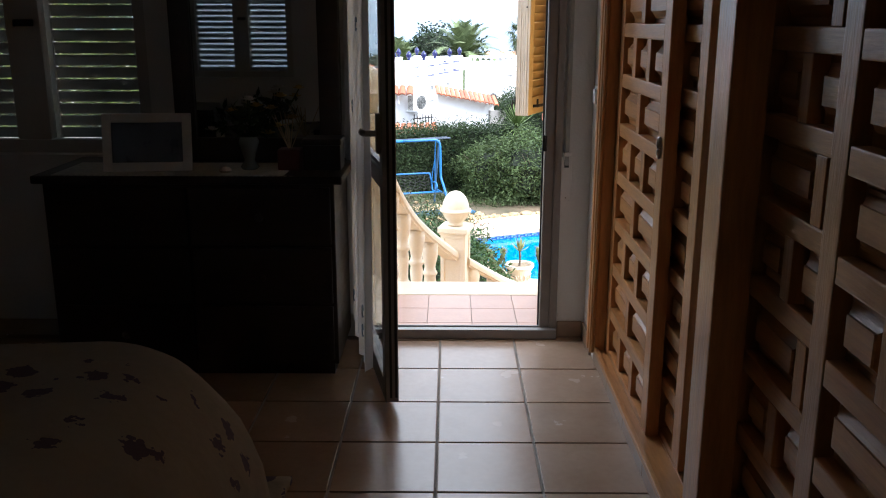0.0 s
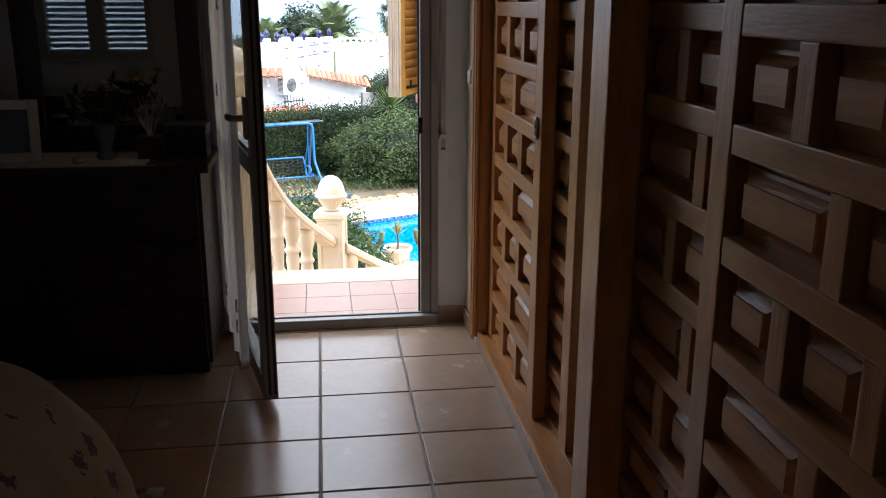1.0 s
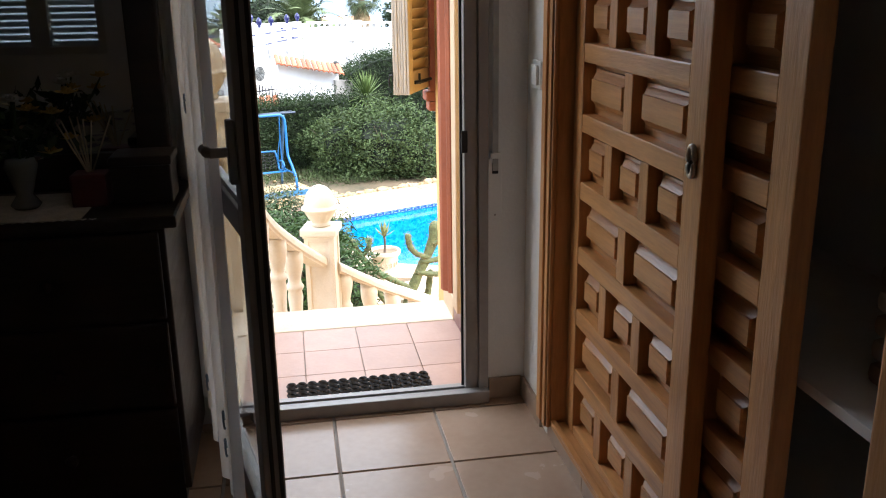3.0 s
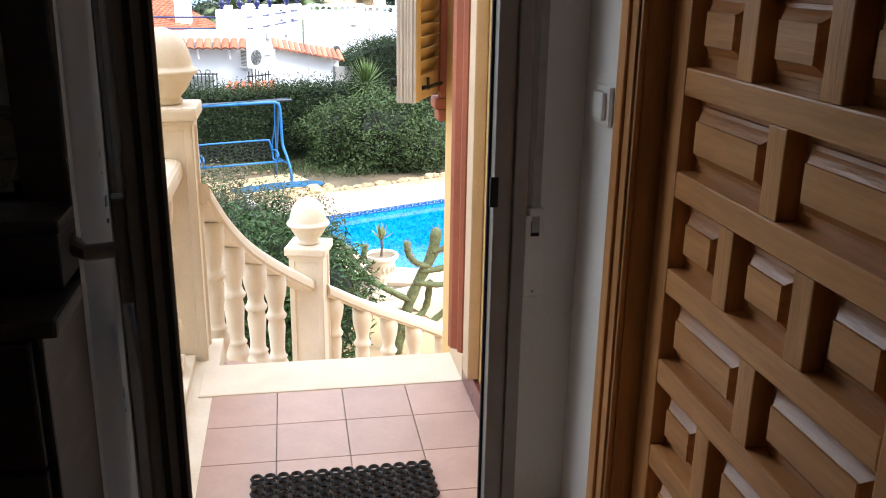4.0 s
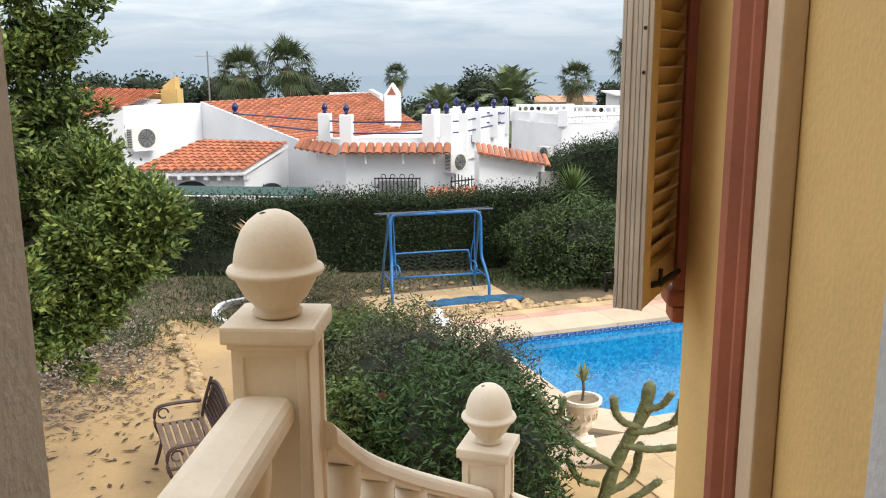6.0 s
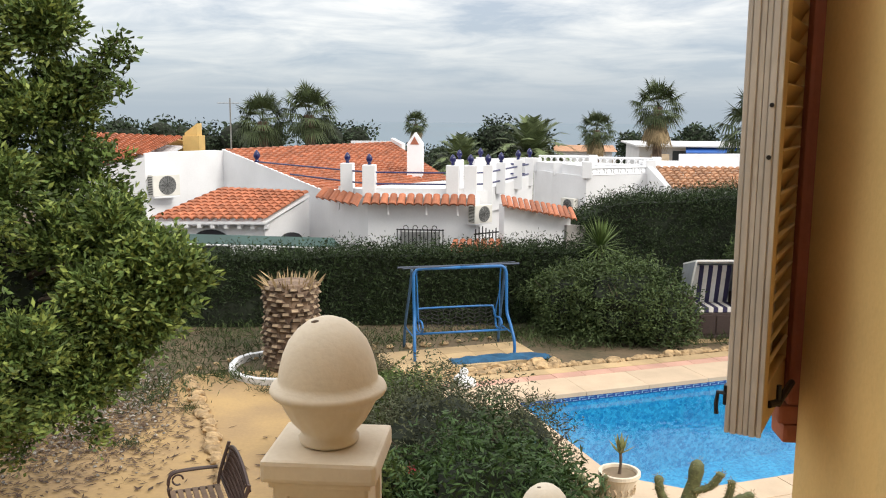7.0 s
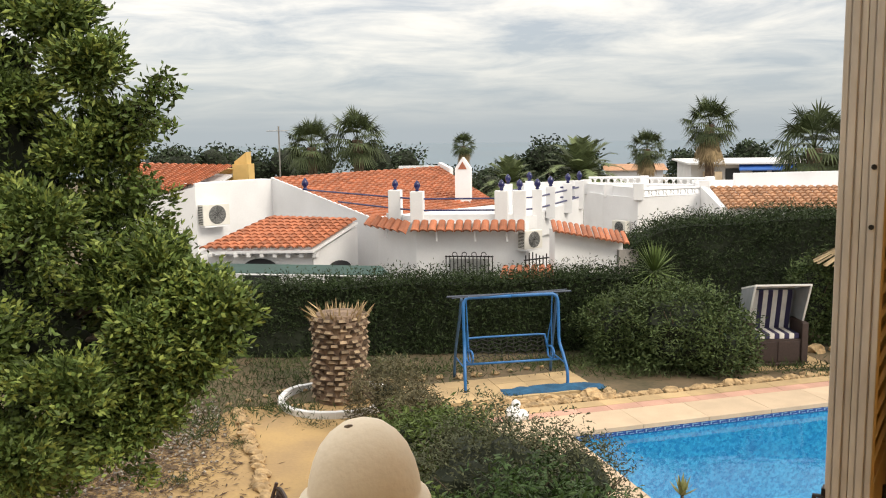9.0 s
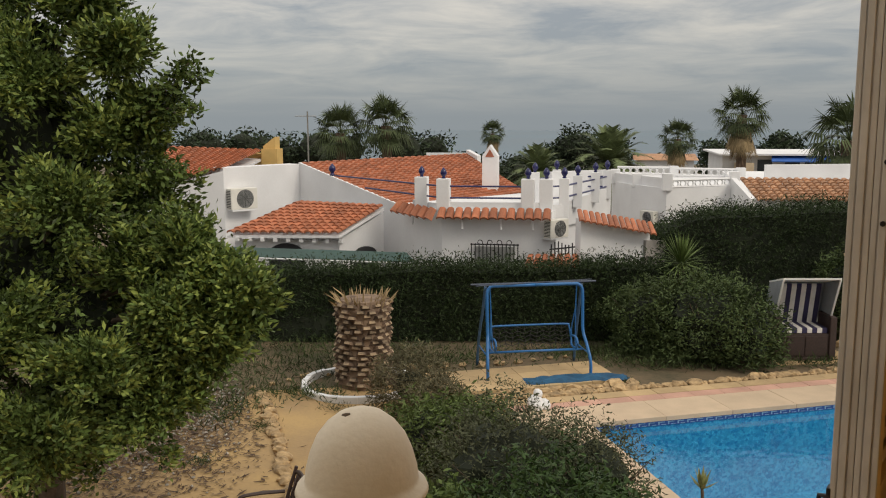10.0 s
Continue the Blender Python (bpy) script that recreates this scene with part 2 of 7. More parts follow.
M_ltile = mat("landing_tile", (0.47, 0.31, 0.25), 0.45, 0.08, 6, 0.05, 60, col2=(0.41, 0.26, 0.205), rand=0.06, coords="World")
M_maroon = mat("maroon_tile", (0.16, 0.045, 0.04), 0.3, 0.1, 8, 0.03, 60)
M_shut = mat("cream_shutter", (0.74, 0.55, 0.27), 0.5, 0.08, 8, 0.05, 60)
M_louvre = mat("pale_louvre_paint", (0.60, 0.60, 0.57), 0.5, 0.06, 8, 0.05, 60)
M_shutedge = mat("weathered_shutter_edge", (0.66, 0.62, 0.56), 0.5, 0.12, 14, 0.08, 60, stretch=(1, 1, .3))
M_wall = mat("white_render", (0.78, 0.78, 0.79), 0.9, 0.05, 1.2, 0.12, 30, coords="World")
M_rtile = mat("terracotta_tile", (0.46, 0.16, 0.078), 0.75, 0.16, 5, 0.15, 40, rand=0.22, coords="World")
M_rtile2 = mat("weathered_tile", (0.50, 0.27, 0.15), 0.8, 0.2, 4, 0.15, 40, rand=0.25, coords="World")
M_cobalt = mat("cobalt_glaze", (0.015, 0.018, 0.10), 0.2, 0.1, 8, 0.0, 40)
M_swing = mat("blue_paint", (0.022, 0.15, 0.40), 0.38, 0.1, 12, 0.05, 70)
M_sand = mat("sandy_paving", (0.47, 0.315, 0.14), 0.9, 0.13, 1.3, 0.25, 22, col2=(0.35, 0.235, 0.12), coords="World")
M_earth = mat("dry_earth", (0.26, 0.19, 0.125), 0.95, 0.25, 1.6, 0.35, 16, col2=(0.14, 0.11, 0.065), coords="World")
M_grav = mat("gravel_ground", (0.42, 0.36, 0.28), 0.95, 0.3, 14, 0.5, 45, col2=(0.16, 0.12, 0.08), coords="World")
M_paver = mat("yellow_paver", (0.50, 0.355, 0.19), 0.85, 0.1, 3, 0.15, 40, rand=0.10, coords="World")
M_coping = mat("pool_coping", (0.56, 0.43, 0.30), 0.8, 0.07, 3, 0.15, 50, rand=0.05, coords="World")
M_pink = mat("pink_paver", (0.55, 0.32, 0.24), 0.85, 0.1, 3, 0.15, 40, rand=0.08, coords="World")
M_rock = mat("limestone_rock", (0.52, 0.36, 0.19), 0.9, 0.25, 9, 0.6, 25, rand=0.15, coords="World")
M_bark = mat("grey_bark", (0.15, 0.11, 0.08), 0.95, 0.25, 8, 0.6, 25)
M_bristle = mat("palm_husk", (0.20, 0.14, 0.095), 0.95, 0.25, 6, 0.4, 30, col2=(0.075, 0.048, 0.034), rand=0.5)
M_cut = mat("cut_frond_end", (0.36, 0.265, 0.17), 0.9, 0.25, 9, 0.3, 40, rand=0.35)
M_dry = mat("dry_frond", (0.42, 0.31, 0.17), 0.9, 0.2, 6, 0.1, 30, rand=0.25)
def leafmat(name, col, rand=0.35, rough=0.45):
    m = mat(name, col, rough + 0.15, 0.2, 1.6, 0.0, 30, rand=rand, coords="World", spec=0.2)
    b = m.node_tree.nodes["Principled BSDF"]
    b.inputs["Transmission Weight"].default_value = 0.0
    b.inputs["Subsurface Weight"].default_value = 0.0
    return m
M_leaf = leafmat("carob_leaf", (0.106, 0.158, 0.042), rand=0.5, rough=0.3)
# lighter, yellower leaf colour for the outer ends of the clumps
M_tip = leafmat("pale_carob_leaf", (0.25, 0.31, 0.08), rand=0.35, rough=0.3)
M_hedge = leafmat("cypress_hedge_leaf", (0.036, 0.058, 0.021))
# near-black colour standing in for the shade deep inside foliage
M_leafshade = mat("foliage_shade", (0.018, 0.025, 0.012), 0.95, 0.2, 3, 0.3, 20)
M_bush = leafmat("bright_bush_leaf", (0.072, 0.105, 0.036))
M_low = leafmat("fresh_green_leaf", (0.105, 0.150, 0.042))
M_shrub = leafmat("dark_shrub_leaf", (0.045, 0.085, 0.025), rough=0.35)
M_grey = leafmat("grey_green_leaf", (0.085, 0.095, 0.05))
M_palm = leafmat("fan_palm_leaf", (0.08, 0.105, 0.045))
M_date = leafmat("date_palm_leaf", (0.16, 0.20, 0.09))
M_yucca = leafmat("yucca_leaf", (0.14, 0.20, 0.06))
M_pinet = leafmat("pine_needle", (0.04, 0.06, 0.03))
M_weed = leafmat("weed_leaf", (0.065, 0.09, 0.032))
M_cactus = mat("cactus_skin", (0.14, 0.155, 0.06), 0.7, 0.25, 22, 0.8, 70, col2=(0.07, 0.075, 0.03))

# ---- room structure ----
WALL_Y, OUT_Y = 0.40, 0.61
ROOM_X0, ROOM_X1, ROOM_Y0 = -3.2, 0.66, -4.9
DOOR_X0, DOOR_X1, DOOR_TOP = -0.357, 0.50, 2.14
WIN_X0, WIN_X1, WIN_Z0, WIN_Z1 = -2.36, -1.26, 0.838, 2.05
floor = tagged(part("floor", bbox(ROOM_X0 - 0.2, 1.45, ROOM_Y0 - 0.2, OUT_Y - 0.2, -0.25, -0.008), M_grout), "glossy brown ceramic tile floor with pale grout", "floor", kind="structure")
ceiling = tagged(part("ceiling", bbox(ROOM_X0 - 0.2, 1.45, ROOM_Y0 - 0.2, OUT_Y, 2.55, 2.75), M_ceiling), "plain white painted ceiling", "ceiling", kind="structure")


def wall_with_holes(name, x0, x1, y0, y1, z0, z1, holes, material, axis="x"):
    """A slab of wall with rectangular holes (a0, a1, b0, b1) along axis and height."""
    bm = bmesh.new()
    lo, hi = (x0, x1) if axis == "x" else (y0, y1)
    cuts = sorted({lo, hi, *[h[0] for h in holes], *[h[1] for h in holes]})
    for a, b in zip(cuts, cuts[1:]):
        inside = [h for h in holes if h[0] <= a and b <= h[1]]
        spans = [(z0, z1)] if not inside else [(z0, inside[0][2]), (inside[0][3], z1)]
        for s, e in spans:
            if e - s > 0.001:
                if axis == "x":
                    box(bm, a, b, y0, y1, s, e)
                else:
                    box(bm, x0, x1, a, b, s, e)
    bmesh.ops.remove_doubles(bm, verts=bm.verts, dist=0.0005)
    return part(name, bm, material)


tagged(wall_with_holes("wall_north", ROOM_X0 - 0.2, ROOM_X1, WALL_Y, OUT_Y - 0.02, -0.25, 2.55, [(DOOR_X0, DOOR_X1, -0.19, DOOR_TOP), (WIN_X0, WIN_X1, WIN_Z0, WIN_Z1)], M_plaster), "white plastered bedroom wall with a door and window", "wall", kind="structure")
tagged(wall_with_holes("facade_north", ROOM_X0 - 0.2, ROOM_X1, OUT_Y - 0.02, OUT_Y, -2.5, 3.2, [(DOOR_X0, DOOR_X1, -0.19, DOOR_TOP), (WIN_X0, WIN_X1, WIN_Z0, WIN_Z1)], M_yellow), "yellow rendered house front", "wall", kind="structure")
tagged(wall_with_holes("wall_south", ROOM_X0 - 0.2, 1.45, ROOM_Y0 - 0.2, ROOM_Y0, -0.25, 2.55, [(-2.535, -1.505, 0.86, 2.05)], M_plaster), "white plastered back wall with a shuttered window", "wall", kind="structure")
tagged(part("wall_west", bbox(ROOM_X0 - 0.2, ROOM_X0, ROOM_Y0, WALL_Y, -0.25, 2.55), M_plaster), "white plastered side wall", "wall", kind="structure")
tagged(part("wall_east", bbox(ROOM_X1, 1.45, 0.112, WALL_Y - 0.002, -0.25, 2.55), M_plaster), "white plastered wall stub beside the wardrobe", "wall", kind="structure")
tagged(part("wall_closet", bbox(1.30, 1.45, ROOM_Y0, 0.111, -0.25, 2.55), M_plaster), "plain plastered wall behind the wardrobe", "wall", kind="structure")
tagged(part("roof_slab", bbox(ROOM_X0 - 0.2, 1.6, ROOM_Y0 - 0.2, OUT_Y, 2.76, 3.2), M_yellow), "flat rendered house roof slab", "roof", kind="structure")
# outer wall running out beside the landing, with pilaster and moulding
ow_ = bmesh.new()
prism(ow_, [(0.66, WALL_Y + 0.02), (3.2, WALL_Y + 0.02), (3.2, 2.62), (0.735, 2.62), (0.735, 1.906), (0.66, 1.904)], -2.5, 3.6)
ow = tagged(part("facade_east", ow_, M_yellow), "yellow rendered outer wall beside the landing", "wall", kind="structure")
bm = bmesh.new()
box(bm, 0.615, 0.659, 1.40, 1.498, -0.075, 3.6, 0.006)
tagged(part("pilaster_trim", bm, M_creamw), "cream painted pilaster on the yellow wall", "trim", kind="structure")
bm = bmesh.new()
prism(bm, [(0.659, 1.50), (0.610, 1.50), (0.598, 1.512), (0.600, 1.535), (0.580, 1.552), (0.573, 1.578), (0.582, 1.604), (0.61, 1.62), (0.659, 1.625)], -0.01, 3.6)
tagged(part("rust_moulding_trim", bm, M_rust), "rust-red painted upright moulding on the wall", "trim", kind="structure")
bm = bmesh.new()
box(bm, 0.705, 0.80, 2.622, 2.70, 0.79, 2.5, 0.012)
box(bm, 0.682, 0.95, 2.622, 2.76, 0.735, 0.79, 0.012)
box(bm, 0.698, 0.95, 2.622, 2.74, 0.68, 0.735, 0.012)
tagged(part("window_surround_trim", bm, M_rust), "rust-red window surround and sill at the corner", "trim", kind="structure")
# white reveal of the doorway
bm = bmesh.new()
box(bm, DOOR_X1 - 0.012, DOOR_X1 + 0.0, 0.47, OUT_Y + 0.004, -0.18, DOOR_TOP)
box(bm, DOOR_X0 + 0.0, DOOR_X0 + 0.013, 0.447, OUT_Y + 0.004, -0.18, DOOR_TOP)
box(bm, DOOR_X0, DOOR_X1, 0.47, OUT_Y + 0.004, DOOR_TOP - 0.012, DOOR_TOP + 0.001)
tagged(part("door_reveal_trim", bm, M_reveal), "rough white painted door reveal", "trim", kind="structure")
# skirting tiles
sk = thing("baseboard", "brown ceramic skirting tiles along the walls", "baseboard", kind="structure")
for x0, x1, y0, y1 in ((0.535, 0.648, 0.388, 0.399), (0.648, 0.659, 0.156, 0.387), (-3.2, -1.6, 0.388, 0.399)):
    part("skirting_tile", bbox(x0, x1, y0, y1, 0.0, 0.075, 0.002), M_skirt, sk)
for i in range(14):
    y1 = 0.10 - i * 0.335
    part("skirting_tile", bbox(0.658, 0.670, y1 - 0.331, y1, 0.0, 0.048, 0.002), M_skirt, sk)

# ---- balcony door ----
door = thing("door_1", "grey aluminium glazed balcony door, wide open", "door", kind="structure")
bm = bmesh.new()
box(bm, DOOR_X0, DOOR_X0 + 0.034, 0.395, 0.446, -0.0, DOOR_TOP, 0.004)
box(bm, DOOR_X1 - 0.045, DOOR_X1, 0.395, 0.47, -0.0, DOOR_TOP, 0.004)
box(bm, DOOR_X0, DOOR_X1, 0.395, 0.47, DOOR_TOP - 0.05, DOOR_TOP, 0.004)
part("door_frame", bm, M_alu, door)
bm = bmesh.new()
box(bm, DOOR_X0, DOOR_X1 + 0.03, 0.355, 0.395, 0.0, 0.045, 0.004)
box(bm, DOOR_X0, DOOR_X1, 0.395, 0.47, 0.0, 0.03, 0.003)
box(bm, DOOR_X0 + 0.036, DOOR_X1 - 0.045, 0.40, 0.41, 0.03, 0.05, 0.002)
part("threshold", bm, M_alu, door)
bm = bmesh.new()
box(bm, DOOR_X1 - 0.052, DOOR_X1 - 0.045, 0.43, 0.44, 0.03, DOOR_TOP - 0.05)
box(bm, DOOR_X0 + 0.034, DOOR_X0 + 0.040, 0.425, 0.435, 0.03, DOOR_TOP - 0.05)
part("seal", bm, M_gasket, door)
bm = bmesh.new()
box(bm, DOOR_X1, DOOR_X1 + 0.032, 0.385, 0.402, 0.0, DOOR_TOP + 0.03, 0.003)
part("jamb_cover", bm, M_alu, door)
bm = bmesh.new()
box(bm, DOOR_X1 - 0.055, DOOR_X1 - 0.035, 0.388, 0.398, 0.86, 0.93, 0.003)
part("strike_plate", bm, M_gasket, door)
# the leaf, built shut and then swung in about its hinge
LEAF_W, LEAF_H = 0.834, 2.05
leaf = new("leaf")
leaf.parent = door
leaf.matrix_basis = pose(-0.325, 0.400, 0.035, 0, 0, -77.6)
tagged(leaf, "open glazed door leaf")
bm = bmesh.new()
for x0, x1, z0, z1 in ((0, 0.065, 0, LEAF_H), (LEAF_W - 0.065, LEAF_W, 0, LEAF_H), (0.065, LEAF_W - 0.065, 0, 0.075), (0.065, LEAF_W - 0.065, LEAF_H - 0.07, LEAF_H), (0.065, LEAF_W - 0.065, 0.80, 0.865)):
    box(bm, x0, x1, -0.05, 0.0, z0, z1, 0.004)
for x0, x1, z0, z1 in ((0.065, 0.08, 0.865, LEAF_H - 0.07), (LEAF_W - 0.08, LEAF_W - 0.065, 0.865, LEAF_H - 0.07), (0.08, LEAF_W - 0.08, 0.865, 0.88)):
    box(bm, x0, x1, -0.04, -0.012, z0, z1, 0.002)
part("leaf_frame", bm, M_alu, leaf)
bm = bmesh.new()
box(bm, LEAF_W - 0.001, LEAF_W + 0.006, -0.034, -0.026, 0.02, LEAF_H - 0.02)
box(bm, LEAF_W - 0.001, LEAF_W + 0.006, -0.014, -0.006, 0.02, LEAF_H - 0.02)
part("leaf_seal", bm, M_gasket, leaf)
M_glass = bpy.data.materials.new("window_glass")
M_glass.use_nodes = True
gb = M_glass.node_tree.nodes["Principled BSDF"]
gb.inputs["Base Color"].default_value = (0.93, 0.96, 0.95, 1)
gb.inputs["Transmission Weight"].default_value, gb.inputs["Roughness"].default_value, gb.inputs["IOR"].default_value = 1.0, 0.0, 1.45
g = part("glass", bbox(0.07, LEAF_W - 0.07, -0.030, -0.024, 0.87, LEAF_H - 0.075), M_glass, leaf)
g.visible_shadow = False
g = part("lower_glass", bbox(0.07, LEAF_W - 0.07, -0.030, -0.024, 0.07, 0.805), M_glass, leaf)
g.visible_shadow = False
bm = bmesh.new()
box(bm, LEAF_W - 0.05, LEAF_W - 0.018, -0.066, -0.05, 0.93, 1.07, 0.005)
tube(bm, [(LEAF_W - 0.034, -0.06, 1.0), (LEAF_W - 0.034, -0.10, 1.0), (LEAF_W - 0.05, -0.108, 1.0), (LEAF_W - 0.10, -0.108, 1.0), (LEAF_W - 0.135, -0.106, 0.992), (LEAF_W - 0.15, -0.10, 0.985)], [0.011, 0.011, 0.012, 0.011, 0.010, 0.008], 10)
part("handle", bm, M_alu, leaf, "grey lever handle", smooth=False)
# curtain on the leaf's room side: a gathered sheer sheet with folds
rng = np.random.default_rng(5)
cols, rws = 90, 26
vs, fs = [], []
for j in range(rws):
    z = 0.10 + (LEAF_H - 0.16) * j / (rws - 1)
    for i in range(cols):
        s = i / (cols - 1)
        x = 0.03 + (LEAF_W - 0.088) * s
        y = -0.074 - 0.014 * math.sin(s * 46 + 0.7 * math.sin(z * 2.0)) - 0.008 * math.sin(s * 19 + z * 1.3) - 0.03 * (1 - j / rws) * s
        vs.append((x, y, z))
for j in range(rws - 1):
    for i in range(cols - 1):
        a = j * cols + i
        fs.append((a, a + 1, a + cols + 1, a + cols))
M_sheer = mat("sheer_curtain", (0.84, 0.84, 0.86), 0.85, 0.03, 12, 0.1, 200)
sb = M_sheer.node_tree.nodes["Principled BSDF"]
sl_ = M_sheer.node_tree.links
str_ = M_sheer.node_tree.nodes.new("ShaderNodeBsdfTranslucent")
str_.inputs["Color"].default_value = (0.88, 0.88, 0.90, 1)
stp_ = M_sheer.node_tree.nodes.new("ShaderNodeBsdfTransparent")
sm1 = M_sheer.node_tree.nodes.new("ShaderNodeMixShader"); sm1.inputs[0].default_value = 0.75
sm2 = M_sheer.node_tree.nodes.new("ShaderNodeMixShader"); sm2.inputs[0].default_value = 0.15
sl_.new(sb.outputs[0], sm1.inputs[1]); sl_.new(str_.outputs[0], sm1.inputs[2])
sl_.new(sm1.outputs[0], sm2.inputs[1]); sl_.new(stp_.outputs[0], sm2.inputs[2])
sl_.new(sm2.outputs[0], M_sheer.node_tree.nodes["Material Output"].inputs["Surface"])
cu = part("curtain", pydata("curtain", vs, fs), M_sheer, leaf, "sheer white curtain with small blue motifs", smooth=True)
M_motif = mat("blue_motif", (0.25, 0.32, 0.45), 0.85, 0.1, 20, 0.0, 60)
bm = bmesh.new()
for k in range(34):
    s = rng.uniform(0.06, 0.95)
    j = rng.uniform(0.05, 0.97)
    z = 0.10 + (LEAF_H - 0.16) * j
    x = 0.03 + (LEAF_W - 0.088) * s
    y = -0.074 - 0.014 * math.sin(s * 46 + 0.7 * math.sin(z * 2.0)) - 0.008 * math.sin(s * 19 + z * 1.3) - 0.03 * (1 - j) * s - 0.004
    tube(bm, [(x + 0.016 * math.cos(a), y, z + 0.024 * math.sin(a)) for a in np.linspace(0.3, 5.6, 12)], 0.0026, 4)
part("motif", bm, M_motif, leaf, "faded blue leaf motifs")

# ---- window with shutters ----
def slat_window(name, label, cx, y0, z0, z1, w, outdir, pitch=0.054):
    """A casement window of two lights with louvred shutters outside."""
    win = thing(name, label, "window", (cx, y0, 0), kind="structure")
    s = outdir
    bm = bmesh.new()
    for x0, x1, a, b in ((-w, -w + 0.07, z0, z1), (w - 0.07, w, z0, z1), (-w + 0.07, w - 0.07, z0, z0 + 0.06), (-w + 0.07, w - 0.07, z1 - 0.06, z1), (-0.075, 0.075, z0 + 0.06, z1 - 0.06)):
        box(bm, x0, x1, min(0, s * 0.06), max(0, s * 0.06), a, b, 0.004)
    part("window_frame", bm, M_plasticw, win)
    for sx in (-1, 1):
        p = part("pane", bbox(min(sx * 0.075, sx * (w - 0.07)), max(sx * 0.075, sx * (w - 0.07)), s * 0.03 - 0.002, s * 0.03 + 0.002, z0 + 0.06, z1 - 0.06), M_glass, win)
        p.visible_shadow = False
        sh = new("shutter")
        sh.parent = win
        sh.matrix_basis = pose(0, s * 0.13, 0)
        a0, a1 = sorted((sx * 0.012, sx * (w - 0.005)))
        bm = bmesh.new()
        for x0, x1, a, b in ((a0, a0 + 0.062, z0, z1), (a1 - 0.062, a1, z0, z1), (a0 + 0.062, a1 - 0.062, z0, z0 + 0.05), (a0 + 0.062, a1 - 0.062, z1 - 0.06, z1)):
            box(bm, x0, x1, -0.018, 0.018, a, b, 0.003)
        part("shutter_frame", bm, M_louvre, sh)
        n = int((z1 - z0 - 0.11) / pitch)
        me = None
        for i in range(n):
            z = z0 + 0.05 + pitch * (i + 0.5)
            if me is None:
                bm = bmesh.new()
                box(bm, a0 + 0.06, a1 - 0.06, -0.006, 0.006, -0.0247, 0.0247, 0.002)
                bmesh.ops.transform(bm, matrix=Matrix.Rotation(radians(s * 14), 4, "X"), verts=bm.verts)
                o = part("slat", bm, M_louvre, sh)
                me = o.data
            else:
                o = part("slat", me, M_louvre, sh)
            o.location = (0, 0, z)
    bm = bmesh.new()
    box(bm, -0.02, 0.06, -s * 0.035 - 0.012, -s * 0.035 + 0.012, z0 + 0.55, z0 + 0.578, 0.004)
    part("latch", bm, M_gasket, win)
    return win


M_plasticw = mat("white_window_paint", (0.62, 0.60, 0.56), 0.5, 0.05, 8, 0.03, 60)
slat_window("window_1", "white casement window with closed louvred shutters", (WIN_X0 + WIN_X1) / 2, 0.46, WIN_Z0, WIN_Z1, (WIN_X1 - WIN_X0) / 2, 1)
slat_window("window_2", "white casement window with closed louvred shutters", -2.02, ROOM_Y0 - 0.05, 0.86, 2.05, 0.515, -1)

# ---- built-in wardrobe ----
WX = 0.700          # front of the outer sliding leaves
ROWP, ROWH = 0.188, 0.138
ward = thing("wardrobe", "built-in pine wardrobe with sliding carved panel doors, partly open", "wardrobe")
for y0, y1, x1, z0, z1 in ((0.062, 0.110, 0.797, 0.049, 2.50), (-1.500, -1.370, 0.740, 0.078, 2.40), (-3.30, -3.20, 0.775, 0.049, 2.50)):
    part("upright", bbox(0.655, x1, y0, y1, z0, z1, 0.006), M_pine, ward)
bm = bmesh.new()
box(bm, 0.642, 0.6545, 0.060, 0.154, 0.049, 2.53, 0.004)
box(bm, 0.634, 0.643, 0.112, 0.150, 0.049, 2.53, 0.004)
box(bm, 0.636, 0.643, 0.068, 0.096, 0.049, 2.53, 0.003)
part("front_moulding", bm, M_pine, ward)
bm = bmesh.new()
box(bm, 0.655, 0.795, -3.2, 0.061, 2.40, 2.50, 0.005)
part("top_rail", bm, M_pineh, ward)
bm = bmesh.new()
box(bm, 0.655, 0.80, -3.2, 0.061, 0.049, 0.064, 0.004)
box(bm, 0.655, 0.672, -3.2, 0.061, 0.064, 0.074, 0.003)
box(bm, 0.744, 0.7465, -3.2, 0.061, 0.064, 0.072)
part("bottom_track", bm, M_pineh, ward)
M_shelf = mat("white_shelf", (0.80, 0.80, 0.78), 0.6, 0.05, 6, 0.05, 50)
for z in (0.30, 0.66, 1.9):
    part("shelf", bbox(0.80, 1.29, -1.374, 0.045, z, z + 0.022, 0.002), M_shelf, ward)
part("inner_back", bbox(1.292, 1.299, -3.2, 0.045, 0.1, 2.5), M_shelf, ward)
part("partition", bbox(0.80, 1.29, -1.40, -1.375, 0.1, 2.5), M_shelf, ward)


def panel_mesh(w, h):
    """A raised and fielded panel, w by h, standing proud towards -x."""
    bm = bmesh.new()
    lv = [(0.0, 0.0), (0.016, 0.0), (0.017, -0.005), (0.024, -0.007), (0.040, -0.022), (0.041, -0.026)]
    prev = None
    for q, x in lv:
        r = [bm.verts.new((x, y, z)) for y, z in ((q, q), (w - q, q), (w - q, h - q), (q, h - q))]
        if prev:
            for k in range(4):
                bm.faces.new((prev[k], prev[(k + 1) % 4], r[(k + 1) % 4], r[k]))
        prev = r
    bm.faces.new(prev)
    return bm


PANELS = {}


